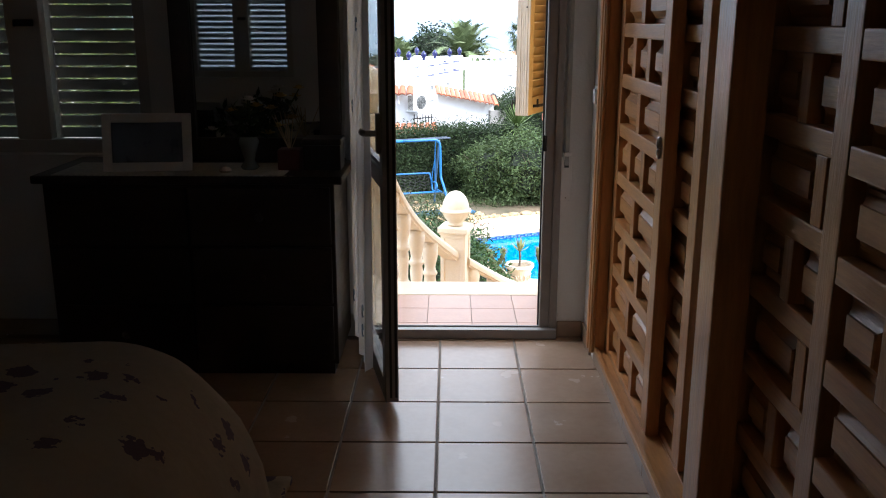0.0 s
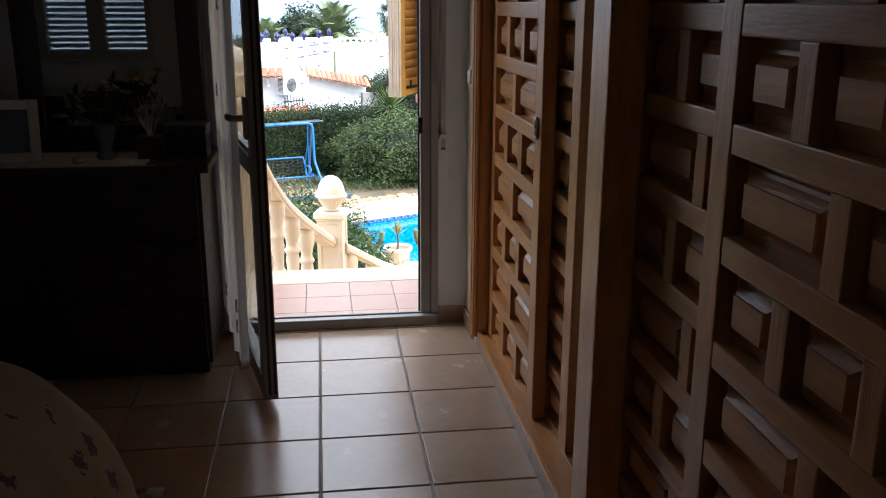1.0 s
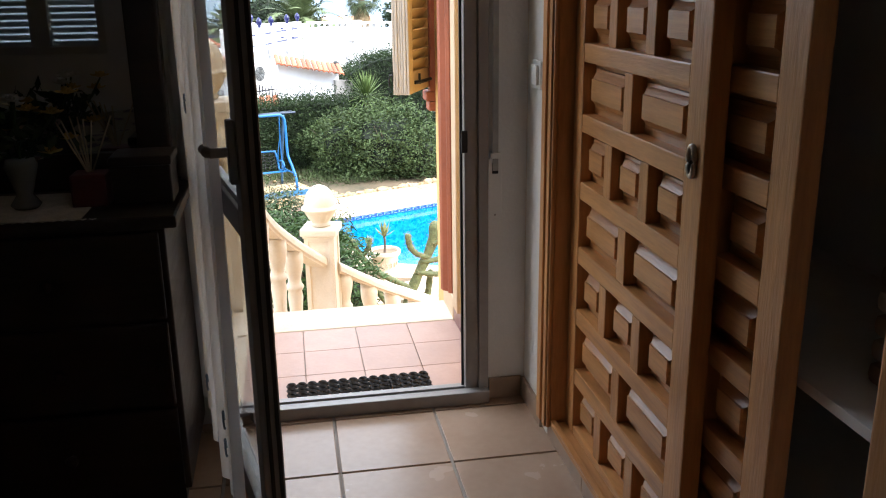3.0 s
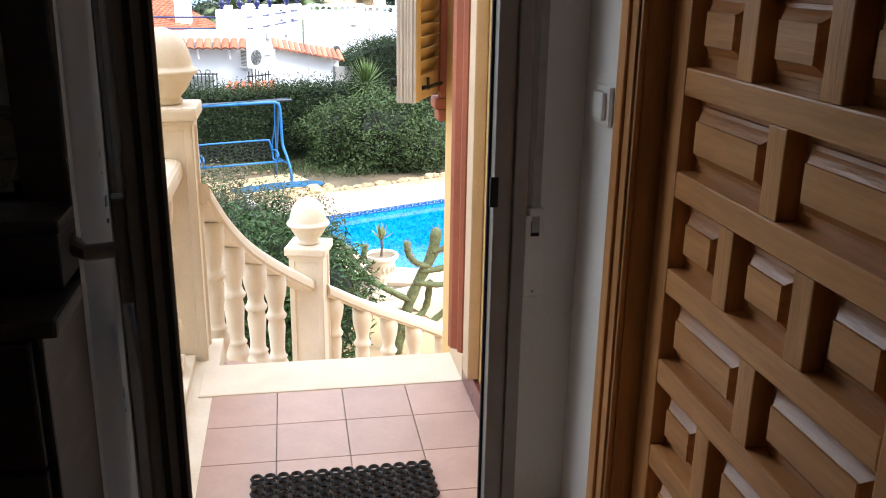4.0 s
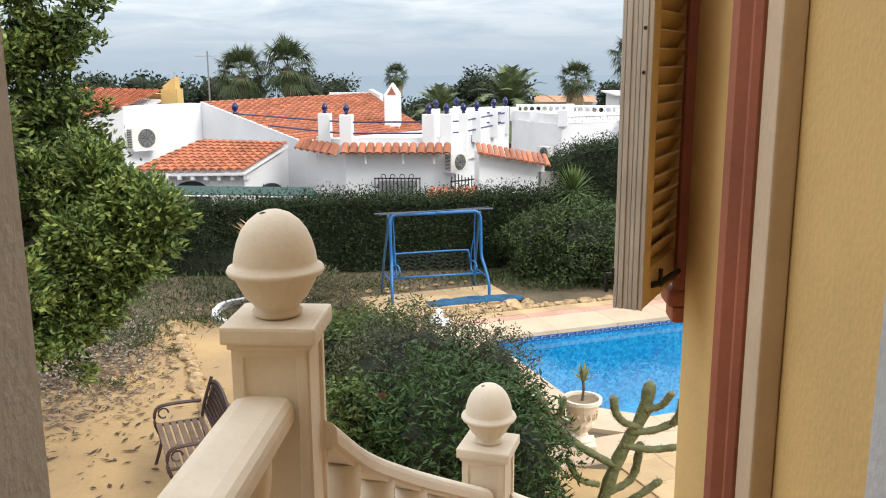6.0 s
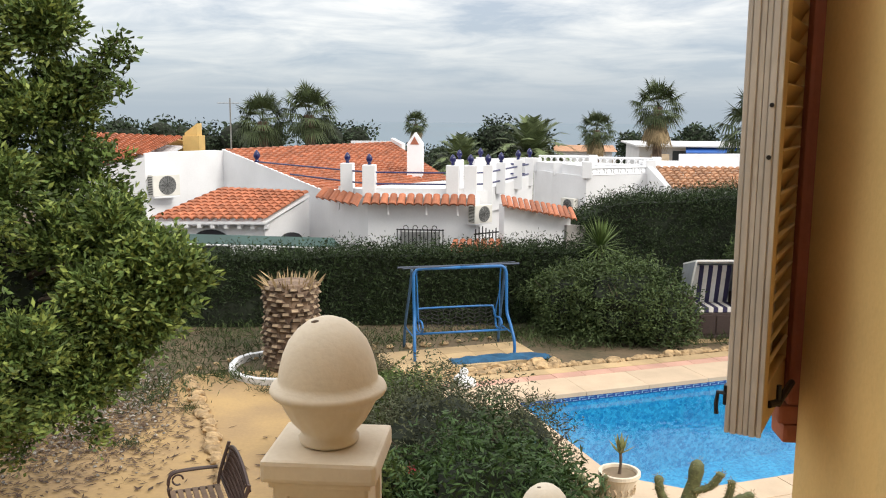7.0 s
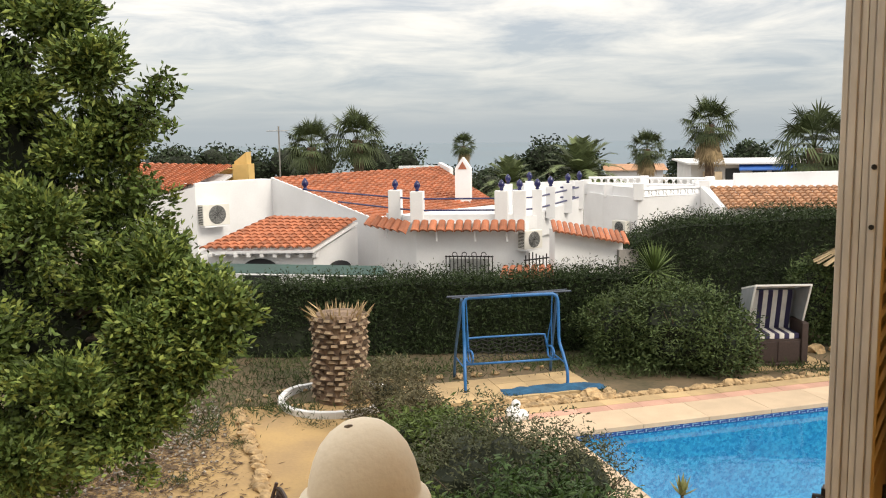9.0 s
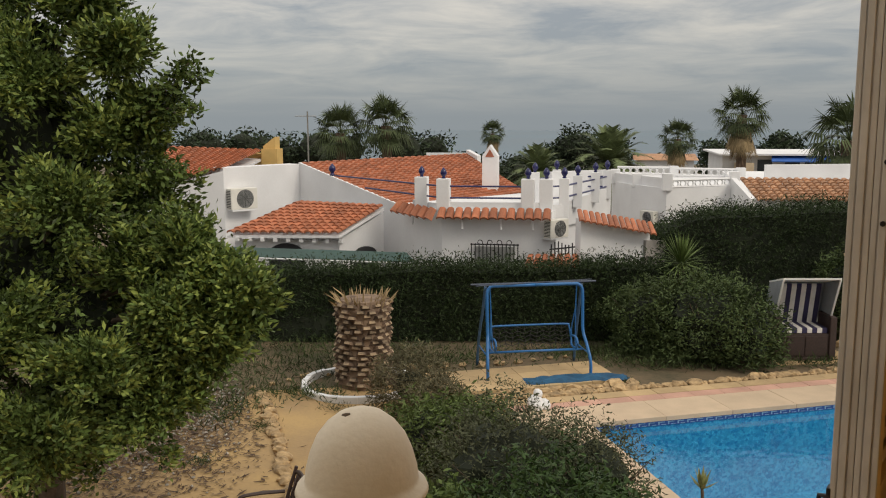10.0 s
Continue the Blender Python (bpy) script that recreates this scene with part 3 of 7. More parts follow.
def sliding_leaf(x, y0, y1, pull=None):
    """A sliding wardrobe leaf from y0 to y1 with stiles, rails, muntins and small raised panels."""
    lf = new("sliding_door")
    lf.parent = ward
    lf.matrix_basis = pose(x, y0, 0.065)
    W, H = y1 - y0, 2.325
    sa, sb_ = 0.085, 0.070
    for a, b in ((0, sa), (W - sb_, W)):
        part("stile", bbox(0, 0.044, a, b, 0, H, 0.004), M_pine, lf)
    z = 0.025
    part("rail", bbox(0.001, 0.043, sa, W - sb_, 0, z, 0.004), M_pineh, lf)
    part("back_board", bbox(0.037, 0.042, sa - 0.01, W - sb_ + 0.01, 0.02, H - 0.02), M_pineh, lf)
    k = 0
    inner = W - sa - sb_
    while z + ROWH < H - 0.05:
        mw = 0.05
        n = 3 if k % 2 == 0 else 2
        w = (inner - (n - 1) * mw) / n
        for i in range(n):
            key = round(w, 4)
            if key not in PANELS:
                o = part("panel", panel_mesh(w, ROWH), M_pineh, lf)
                PANELS[key] = o.data
            else:
                o = part("panel", PANELS[key], M_pineh, lf)
            o.location = (0.036, sa + i * (w + mw), z)
            if i:
                part("muntin", bbox(0.001, 0.043, sa + i * (w + mw) - mw, sa + i * (w + mw), z, z + ROWH, 0.003), M_pine, lf)
        top = z + ROWP if z + ROWP + ROWH < H - 0.05 else H
        part("rail", bbox(0.001, 0.043, sa, W - sb_, z + ROWH, top, 0.004), M_pineh, lf)
        z += ROWP
        k += 1
    if pull is not None:
        bm = bmesh.new()
        tube(bm, [(-0.004, pull + 0.014 * math.cos(a), 0.965 + 0.030 * math.sin(a)) for a in np.linspace(0, 2 * math.pi, 20)[:-1]], 0.006, 8, closed=True)
        part("finger_pull", bm, M_steel, lf, "oval dark metal finger pull", smooth=True)
        bm = bmesh.new()
        tube(bm, [(-0.0005 - 0.001 * i, pull, 0.965) for i in range(2)], [0.014, 0.014], 12)
        bmesh.ops.transform(bm, matrix=Matrix.Translation((0, 0, 0.965)) @ Matrix.Diagonal((1, 1, 2, 1)) @ Matrix.Translation((0, 0, -0.965)), verts=bm.verts)
        part("pull_cup", bm, M_gasket, lf)
    return lf


sliding_leaf(WX, -0.745, 0.055, pull=0.045)
sliding_leaf(WX + 0.047, -0.99, -0.19)
sliding_leaf(WX + 0.047, -2.20, -1.40)
sliding_leaf(WX, -2.74, -1.94)
bm = bmesh.new()
for k in range(5):
    box(bm, 0.9, 1.2, -1.32, -1.02, 0.683 + 0.045 * k, 0.724 + 0.045 * k, 0.018)
tagged(part("linen_stack", bm, mat("folded_linen", (0.45, 0.38, 0.33), 0.9, 0.2, 8, 0.2, 60, rand=0.3)), "stack of folded linen on the wardrobe shelf", "linen")

# ---- switch and blind strap ----
sw = thing("light_switch", "white plastic rocker light switch on the wall", "switch", (0.659, 0.262, 1.11))
part("plate", bbox(-0.010, 0.0, -0.042, 0.042, -0.042, 0.042, 0.003), M_white, sw)
part("rocker", bbox(-0.020, -0.010, -0.029, 0.029, -0.029, 0.029, 0.004), M_white, sw)
bs = thing("blind_strap_winder", "white roller blind strap with wall-mounted winder", "blind strap", (0.553, 0.399, 0.74))
part("winder_plate", bbox(-0.023, 0.023, -0.016, 0.0, -0.10, 0.10, 0.004), M_white, bs)
part("slot", bbox(-0.010, 0.010, -0.018, -0.015, 0.05, 0.085, 0.001), M_gasket, bs)
part("screw", bbox(-0.003, 0.003, -0.018, -0.015, -0.088, -0.082, 0.001), M_steel, bs)
part("strap", bbox(-0.009, 0.009, -0.020, -0.018, 0.06, 1.55), mat("grey_strap", (0.42, 0.41, 0.38), 0.9, 0.1, 30, 0.1, 200), bs)
part("strap_guide", bbox(-0.017, 0.017, -0.028, 0.0, 0.10, 0.118, 0.003), M_white, bs)

# ---- dresser with mirror ----
dr = thing("dresser", "dark-stained wooden dresser with a tall mirror", "dresser", (0, 0, 0))
part("body", bbox(-1.55, -0.41, -0.08, 0.375, 0.05, 0.80, 0.006), M_dark, dr)
part("dresser_top", bbox(-1.58, -0.375, -0.115, 0.385, 0.80, 0.832, 0.008), M_dark, dr)
part("plinth", bbox(-1.53, -0.43, -0.06, 0.36, 0.0, 0.05), M_dark, dr)
for i in range(2):
    for j in range(3):
        x0 = -1.535 + i * 0.56
        z0 = 0.07 + j * 0.243
        d_ = part("drawer", bbox(x0, x0 + 0.55, -0.098, -0.081, z0, z0 + 0.232, 0.006), M_dark, dr)
        bm = bmesh.new()
        lathe(bm, [(0.008, 0), (0.008, 0.015), (0.017, 0.022), (0.014, 0.032), (0.004, 0.036)], 12)
        bmesh.ops.transform(bm, matrix=pose(x0 + 0.275, -0.098, z0 + 0.116, 90), verts=bm.verts)
        part("knob", bm, M_dark, d_)
bm = bmesh.new()
for x0, x1, z0, z1 in ((-1.11, -1.025, 0.833, 1.95), (-0.505, -0.415, 0.833, 1.95), (-1.025, -0.505, 0.833, 0.935), (-1.025, -0.505, 1.86, 1.95)):
    box(bm, x0, x1, 0.235, 0.285, z0, z1, 0.008)
part("mirror_frame", bm, M_dark, dr)
M_mirror = bpy.data.materials.new("mirror_glass")
M_mirror.use_nodes = True
mb = M_mirror.node_tree.nodes["Principled BSDF"]
mb.inputs["Base Color"].default_value = (0.60, 0.62, 0.62, 1)
mb.inputs["Metallic"].default_value, mb.inputs["Roughness"].default_value = 1.0, 0.02
part("mirror", bbox(-1.026, -0.504, 0.258, 0.270, 0.934, 1.861), M_mirror, dr, "mirror glass")
# things on the dresser
bm = bmesh.new()
vs_ = []
for i in range(41):
    x = -1.50 + 0.92 * i / 40
    vs_.append(x)
box(bm, -1.50, -0.60, -0.105, 0.20, 0.8325, 0.836, 0.001)
for x in vs_:
    tube(bm, [(x, -0.105, 0.8345), (x + 0.008, -0.112, 0.834), (x + 0.016, -0.105, 0.8345)], 0.0015, 4)
tagged(part("lace_runner", bm, mat("white_lace", (0.66, 0.63, 0.57), 0.95, 0.1, 30, 0.3, 120)), "white lace runner lying on the dresser", "runner")
pf = thing("photo_frame", "white wooden picture frame with a dark picture", "picture frame", (-1.145, -0.03, 0.838), 7)
fm = pose(0, 0, 0, -10)
bm = bmesh.new()
for x0, x1, z0, z1 in ((-0.17, -0.135, 0, 0.225), (0.135, 0.17, 0, 0.225), (-0.135, 0.135, 0, 0.035), (-0.135, 0.135, 0.19, 0.225)):
    box(bm, x0, x1, -0.012, 0.006, z0, z1, 0.003, fm)
part("frame_border", bm, M_white, pf)
bm = bmesh.new(); box(bm, -0.135, 0.135, -0.004, 0.0, 0.035, 0.19, 0, fm)
part("picture", bm, mat("dark_picture", (0.05, 0.045, 0.05), 0.3, 0.3, 14, 0.0, 40, col2=(0.02, 0.02, 0.03)), pf)
va = thing("flower_vase", "glass vase with yellow and white artificial flowers", "vase", (-0.76, 0.04, 0.837))
bm = bmesh.new()
lathe(bm, [(0.030, 0), (0.038, 0.01), (0.020, 0.035), (0.030, 0.07), (0.042, 0.11), (0.034, 0.13)], 16)
part("vase", bm, mat("smoky_glass", (0.20, 0.22, 0.22), 0.1, 0.05, 8, 0.0, 40), va, smooth=True)
M_petals = [mat("yellow_petal", (0.62, 0.42, 0.10), 0.8, 0.1, 20, 0, 40), mat("white_petal", (0.68, 0.64, 0.56), 0.8, 0.1, 20, 0, 40)]
bm = bmesh.new()
rng = np.random.default_rng(9)
heads = []
for k in range(13):
    a = rng.uniform(0, 6.28)
    r = rng.uniform(0.02, 0.13)
    h = (r * math.cos(a) * 1.2, r * math.sin(a) * 0.7, 0.22 + rng.uniform(-0.04, 0.10) - r * 0.3)
    heads.append(h)
    tube(bm, [(0, 0, 0.10), (h[0] * 0.5, h[1] * 0.5, 0.17), h], 0.003, 5)
    part("stem", bm, M_shrub, va)
    bm = bmesh.new()
for k, h in enumerate(heads):
    bm = bmesh.new()
    for ring, (rr, tilt, npet) in enumerate(((0.034, 0.3, 9), (0.024, 0.9, 7), (0.012, 1.3, 5))):
        for i in range(npet):
            a = 6.283 * i / npet + ring
            d = Vector((math.cos(a), math.sin(a), 0))
            s = Vector((-math.sin(a), math.cos(a), 0)) * rr * 0.42
            c = Vector(h)
            m1 = c + d * rr * 0.6 * math.cos(tilt) + Vector((0, 0, rr * 0.6 * math.sin(tilt)))
            tip = c + d * rr * math.cos(tilt) + Vector((0, 0, rr * math.sin(tilt)))
            bm.faces.new([bm.verts.new(p) for p in (c, m1 + s, tip, m1 - s)])
    part("blossom", bm, M_petals[k % 2], va)
part("foliage", leaf_mesh("foliage", blob_points(rng, 160, (0, 0, 0.19), (0.14, 0.09, 0.06), 0.3), 0.05, 0.02, rng), M_shrub, va)
rd = thing("reed_diffuser", "dark red pot with pale reed sticks", "diffuser", (-0.60, 0.06, 0.833))
part("pot", bbox(-0.045, 0.045, -0.045, 0.045, 0, 0.085, 0.008), mat("dark_red_pot", (0.12, 0.02, 0.02), 0.4, 0.1, 9, 0.0, 40), rd)
bm = bmesh.new()
for k in range(7):
    a = rng.uniform(0, 6.28)
    tube(bm, [(0, 0, 0.07), (0.07 * math.cos(a), 0.05 * math.sin(a), 0.21 + 0.02 * rng.random())], 0.0022, 5)
part("reeds", bm, mat("reed", (0.50, 0.40, 0.25), 0.8, 0.1, 10, 0, 40), rd)
bx = thing("jewellery_box", "dark lacquered jewellery box on the dresser", "box", (-0.47, 0.10, 0.833))
part("box_body", bbox(-0.075, 0.075, -0.07, 0.07, 0, 0.10, 0.005), M_dark, bx)
part("box_lid", bbox(-0.079, 0.079, -0.074, 0.074, 0.10, 0.125, 0.008), M_dark, bx)
sh_ = thing("small_shell", "small pale shell on the lace runner", "ornament", (-0.84, -0.04, 0.837))
bm = bmesh.new(); lathe(bm, [(0.022, 0), (0.026, 0.008), (0.018, 0.018), (0.004, 0.024)], 10)
part("shell", bm, mat("shell", (0.55, 0.38, 0.28), 0.6, 0.1, 20, 0, 40), sh_)

# ---- bed ----
bed = thing("bed", "made double bed with a cream quilt printed with dark flowers", "bed")
bx0, bx1, by0, by1 = -2.35, -0.44, -3.3, -1.02
n1, n2 = 60, 60
vs, fs = [], []
for j in range(n2 + 1):
    for i in range(n1 + 1):
        u, v = i / n1, j / n2
        x, y = bx0 + (bx1 - bx0) * u, by0 + (by1 - by0) * v
        ex, ey = max(0, (u - 0.76) / 0.24), max(0, (v - 0.86) / 0.14)
        e = min(1.0, math.hypot(ex, ey))
        top = 0.60 + 0.012 * math.sin(x * 7 + 2 * math.sin(y * 5)) + 0.02 * noise.noise(Vector((x * 3, y * 3, 0)))
        z = 0.06 + (top - 0.06) * math.sqrt(max(0.0, 1 - e ** 2.2)) if e > 0 else top
        k = 1 + 0.02 * math.sin((x + y) * 38) * e
        vs.append((x if ex <= 0 else bx0 + (bx1 - bx0) * (0.76 + 0.24 * min(1, ex * k)), y, z))
for j in range(n2):
    for i in range(n1):
        a = j * (n1 + 1) + i
        fs.append((a, a + 1, a + n1 + 2, a + n1 + 1))
M_quilt = mat("printed_quilt", (0.36, 0.315, 0.25), 0.9, 0.06, 5, 0.25, 40)
qn, ql = M_quilt.node_tree.nodes, M_quilt.node_tree.links
qb = qn["Principled BSDF"]
qtc = qn.new("ShaderNodeTexCoord")
qv = qn.new("ShaderNodeTexVoronoi")
qv.inputs["Scale"].default_value, qv.inputs["Randomness"].default_value = 8.5, 0.7
ql.new(qtc.outputs["Object"], qv.inputs["Vector"])
qno = qn.new("ShaderNodeTexNoise"); qno.inputs["Scale"].default_value = 45
ql.new(qtc.outputs["Object"], qno.inputs["Vector"])
qs = qn.new("ShaderNodeMath"); qs.operation = "MULTIPLY_ADD"; qs.inputs[1].default_value, qs.inputs[2].default_value = 0.45, -0.20
ql.new(qno.outputs["Fac"], qs.inputs[0])
qa = qn.new("ShaderNodeMath"); qa.operation = "ADD"
ql.new(qv.outputs["Distance"], qa.inputs[0]); ql.new(qs.outputs[0], qa.inputs[1])
ql2 = qn.new("ShaderNodeMath"); ql2.operation = "LESS_THAN"; ql2.inputs[1].default_value = 0.33
ql.new(qa.outputs[0], ql2.inputs[0])
qm = qn.new("ShaderNodeMix"); qm.data_type = "RGBA"
old = qb.inputs["Base Color"].links[0].from_socket
ql.new(old, qm.inputs["A"]); qm.inputs["B"].default_value = (0.10, 0.075, 0.12, 1)
ql.new(ql2.outputs[0], qm.inputs["Factor"]); ql.new(qm.outputs["Result"], qb.inputs["Base Color"])
q = part("quilt", pydata("quilt", vs, fs), M_quilt, bed, "cream quilt with dark flower print", smooth=True)
md = q.modifiers.new("thick", "SOLIDIFY"); md.thickness = 0.02
part("mattress", bbox(bx0 + 0.05, bx1 - 0.35, by0 + 0.05, by1 - 0.35, 0.25, 0.55, 0.05), mat("mattress_cloth", (0.6, 0.58, 0.55), 0.9, 0.05, 6, 0.1, 60), bed)
part("bed_base", bbox(bx0 + 0.08, bx1 - 0.38, by0 + 0.08, by1 - 0.38, 0.0, 0.25, 0.01), M_dark, bed)

# ---- landing and curved stair ----
LZ = -0.19
landing = tagged(part("landing", bbox(-0.60, 0.655, OUT_Y - 0.135, 1.625, -0.45, LZ - 0.012), M_grout), "raised landing paved with pinkish clay tiles", "landing", kind="structure")
me = None
for j in range(-1, 5):
    for i in range(-2, 4):
        x0, y1 = 0.166 + 0.246 * (i - 1), 1.626 - 0.2505 * j
        if j == -1 or y1 - 0.249 < OUT_Y - 0.14 or x0 < -0.36 or x0 > 0.5:
            continue
        w = 0.243
        if x0 + w > 0.652:
            w = 0.652 - x0
            o = part("landing_tile", bbox(0, w, 0, 0.2475, -0.011, 0, 0.0015), M_ltile, landing)
        elif me is None:
            o = part("landing_tile", bbox(0, w, 0, 0.2475, -0.011, 0, 0.0015), M_ltile, landing)
            me = o.data
        else:
            o = part("landing_tile", me, M_ltile, landing)
        o.location = (x0, y1 - 0.2485, LZ)
tagged(part("step_slab", bbox(-0.38, 0.656, 1.626, 1.90, LZ - 0.05, LZ + 0.004, 0.008), M_stone), "cream stone step edge of the landing", "step", kind="structure")
tagged(part("landing_side", bbox(-0.62, -0.319, 0.612, 2.20, -2.5, LZ - 0.004, 0.006), M_stone), "cream stone side of the landing", "trim", kind="structure")
tagged(part("threshold_slab", bbox(DOOR_X0 + 0.003, DOOR_X1 - 0.003, 0.4715, 0.63, -0.188, -0.09, 0.006), M_stone), "cream stone outer door sill", "trim", kind="structure")
bm = bmesh.new()
box(bm, 0.642, 0.6585, 0.62, 1.622, LZ, LZ + 0.105, 0.002)
tagged(part("maroon_skirting_trim", bm, M_maroon), "dark maroon tile skirting on the landing", "trim", kind="structure")
bm = bmesh.new()
box(bm, 0.640, 0.6585, 1.626, 1.90, LZ - 0.2, LZ + 0.11, 0.006)
tagged(part("string_cap_trim", bm, M_creamw), "cream stair string against the wall", "trim", kind="structure")
# coir-look rubber mat of linked rings
mt = thing("door_mat", "black rubber ring door mat on the landing", "door mat", (0.13, 0.93, LZ + 0.002), 1)
bm = bmesh.new()
for i in range(14):
    for j in range(5):
        c = ((i - 6.5) * 0.0415, (j - 2) * 0.0415)
        tube(bm, [(c[0] + 0.017 * math.cos(a), c[1] + 0.017 * math.sin(a), 0.008) for a in np.linspace(0, 2 * math.pi, 11)[:-1]], 0.0055, 4, closed=True, squash=1.4)
        if i < 13:
            box(bm, c[0] + 0.016, c[0] + 0.026, c[1] - 0.004, c[1] + 0.004, 0.001, 0.012)
        if j < 4:
            box(bm, c[0] - 0.004, c[0] + 0.004, c[1] + 0.016, c[1] + 0.026, 0.001, 0.012)
part("rings", bm, mat("black_rubber", (0.018, 0.018, 0.02), 0.7, 0.1, 20, 0.1, 90), mt)

FINIAL = [(0.055, 0.0), (0.066, 0.006), (0.068, 0.016), (0.060, 0.024), (0.064, 0.034), (0.085, 0.055), (0.104, 0.088), (0.112, 0.110), (0.126, 0.117), (0.131, 0.126), (0.127, 0.136), (0.113, 0.142), (0.111, 0.154), (0.108, 0.175), (0.100, 0.205), (0.087, 0.235), (0.068, 0.260), (0.044, 0.279), (0.020, 0.288), (0.004, 0.290)]
BAL = [(0.062, 0.0), (0.062, 0.05), (0.042, 0.055), (0.050, 0.075), (0.038, 0.095), (0.046, 0.13), (0.062, 0.17), (0.060, 0.20), (0.045, 0.225), (0.056, 0.235), (0.045, 0.245), (0.041, 0.27), (0.044, 0.34), (0.050, 0.41), (0.044, 0.45), (0.056, 0.465), (0.060, 0.478), (0.048, 0.495), (0.042, 0.52), (0.047, 0.55), (0.060, 0.60), (0.064, 0.64), (0.064, 0.72)]
balus = thing("balustrade", "cream cast-stone balustrade with egg-topped newel posts", "balustrade")


def newel(x, y, zc, zb, rz):
    """A panelled newel post whose cap top is at zc, with a moulded cap and an egg finial."""
    nw = new("newel")
    nw.parent = balus
    nw.matrix_basis = pose(x, y, zc, 0, 0, rz)
    bm = bmesh.new()
    h = 0.104
    box(bm, -h, h, -h, h, max(zb - zc, -1.25), -0.055)
    sides = [f for f in bm.faces if abs(f.normal.z) < 0.5 or abs(f.calc_center_median().z + 0.055) > 0.01 and abs(f.calc_center_median().z - max(zb - zc, -1.25)) > 0.01]
    bmesh.ops.recalc_face_normals(bm, faces=bm.faces)
    r = bmesh.ops.inset_individual(bm, faces=sides, thickness=0.045, depth=0.0)
    bmesh.ops.inset_individual(bm, faces=sides, thickness=0.006, depth=-0.010)
    bmesh.ops.bevel(bm, geom=[e for e in bm.edges if all(abs(abs(v.co.x) - h) < 1e-4 and abs(abs(v.co.y) - h) < 1e-4 for v in e.verts)], offset=0.006, segments=2, affect="EDGES")
    if zb - zc < -1.25:
        box(bm, -h, h, -h, h, zb - zc, -1.25)
    part("shaft", bm, M_stone, nw)
    bm = bmesh.new()
    box(bm, -0.126, 0.126, -0.126, 0.126, -0.050, 0.0, 0.010)
    box(bm, -0.112, 0.112, -0.112, 0.112, -0.066, -0.051, 0.005)
    part("cap", bm, M_stone, nw)
    bm = bmesh.new()
    lathe(bm, FINIAL, 48, flute=(0.034, 0.108), nf=16)
    fi = part("finial", bm, M_stone, nw, "smooth egg-shaped finial", smooth=True)
    bm = bmesh.new()
    tube(bm, [(-0.030, -0.022, 0.281), (-0.022, -0.026, 0.2825), (-0.014, -0.024, 0.284)], [0.003, 0.005, 0.003], 6)
    part("chip_mark", bm, M_bark, fi, "small dark chip near the top")
    return nw


def baluster(x, y, z0, z1):
    key = round(z1 - z0, 2)
    if key not in BALS:
        bm = bmesh.new()
        k = key / 0.72
        lathe(bm, [(r, z * k) for r, z in BAL[2:]], 20)
        box(bm, -0.058, 0.058, -0.058, 0.058, 0, 0.05 * k, 0.004)
        BALS[key] = part("baluster", bm, M_stone, balus)
        BALS[key].data.polygons.foreach_set("use_smooth", [len(p.vertices) == 4 and p.area < 0.002 for p in BALS[key].data.polygons])
        o = BALS[key]
    else:
        o = part("baluster", BALS[key].data, M_stone, balus)
    o.location = (x, y, z0)


BALS = {}


def handrail(pts, name="handrail", w=0.085, h=0.03):
    """A handrail swept along pts (top centre line) with a rounded cream section."""
    sec = [(-w, -0.066), (-w, -0.034), (-w * 0.95, -0.018), (-w * 0.80, -0.006), (-w * 0.5, 0.0), (w * 0.5, 0.0), (w * 0.80, -0.006), (w * 0.95, -0.018), (w, -0.034), (w, -0.066), (w * 0.82, -0.074), (w * 0.78, -0.088), (-w * 0.78, -0.088), (-w * 0.82, -0.074)]
    bm = bmesh.new()
    rings = []
    for i, p in enumerate(pts):
        d = Vector(pts[min(i + 1, len(pts) - 1)]) - Vector(pts[max(i - 1, 0)])
        s = Vector((d.y, -d.x, 0)).normalized()
        rings.append([bm.verts.new(Vector(p) + s * a + Vector((0, 0, b))) for a, b in sec])
    for a, b in zip(rings, rings[1:]):
        for k in range(len(sec)):
            bm.faces.new((a[k], a[(k + 1) % len(sec)], b[(k + 1) % len(sec)], b[k]))
    bm.faces.new(rings[0]); bm.faces.new(rings[-1][::-1])
    return part(name, bm, M_stone, balus)


N1, N2 = (-0.470, 2.065), (0.09, 3.72)
newel(*N1, 0.858, -2.45, 0)
newel(*N2, -0.240, -2.45, -14)
handrail([(-0.50, 0.612, 0.66), (-0.50, 1.3, 0.66), (-0.497, 1.97, 0.66)])
tagged(part("base_rail", bbox(-0.585, -0.415, 0.612, 1.96, LZ - 0.003, LZ + 0.03, 0.006), M_stone, balus))
for y in (0.86, 1.10, 1.34, 1.58, 1.80):
    baluster(-0.50, y, LZ + 0.03, 0.60)
R2 = spline([(-0.40, 2.14, 0.525), (-0.345, 2.45, 0.295), (-0.262, 2.85, 0.05), (-0.12, 3.25, -0.195), (0.05, 3.63, -0.43)], 51)
handrail(R2, w=0.072)
R3 = spline([(0.17, 3.78, -0.52), (0.46, 4.0, -0.74), (0.73, 4.16, -0.90), (1.03, 4.26, -1.06), (1.5, 4.28, -1.28), (1.95, 4.2, -1.48)], 51)
handrail(R3, w=0.072)


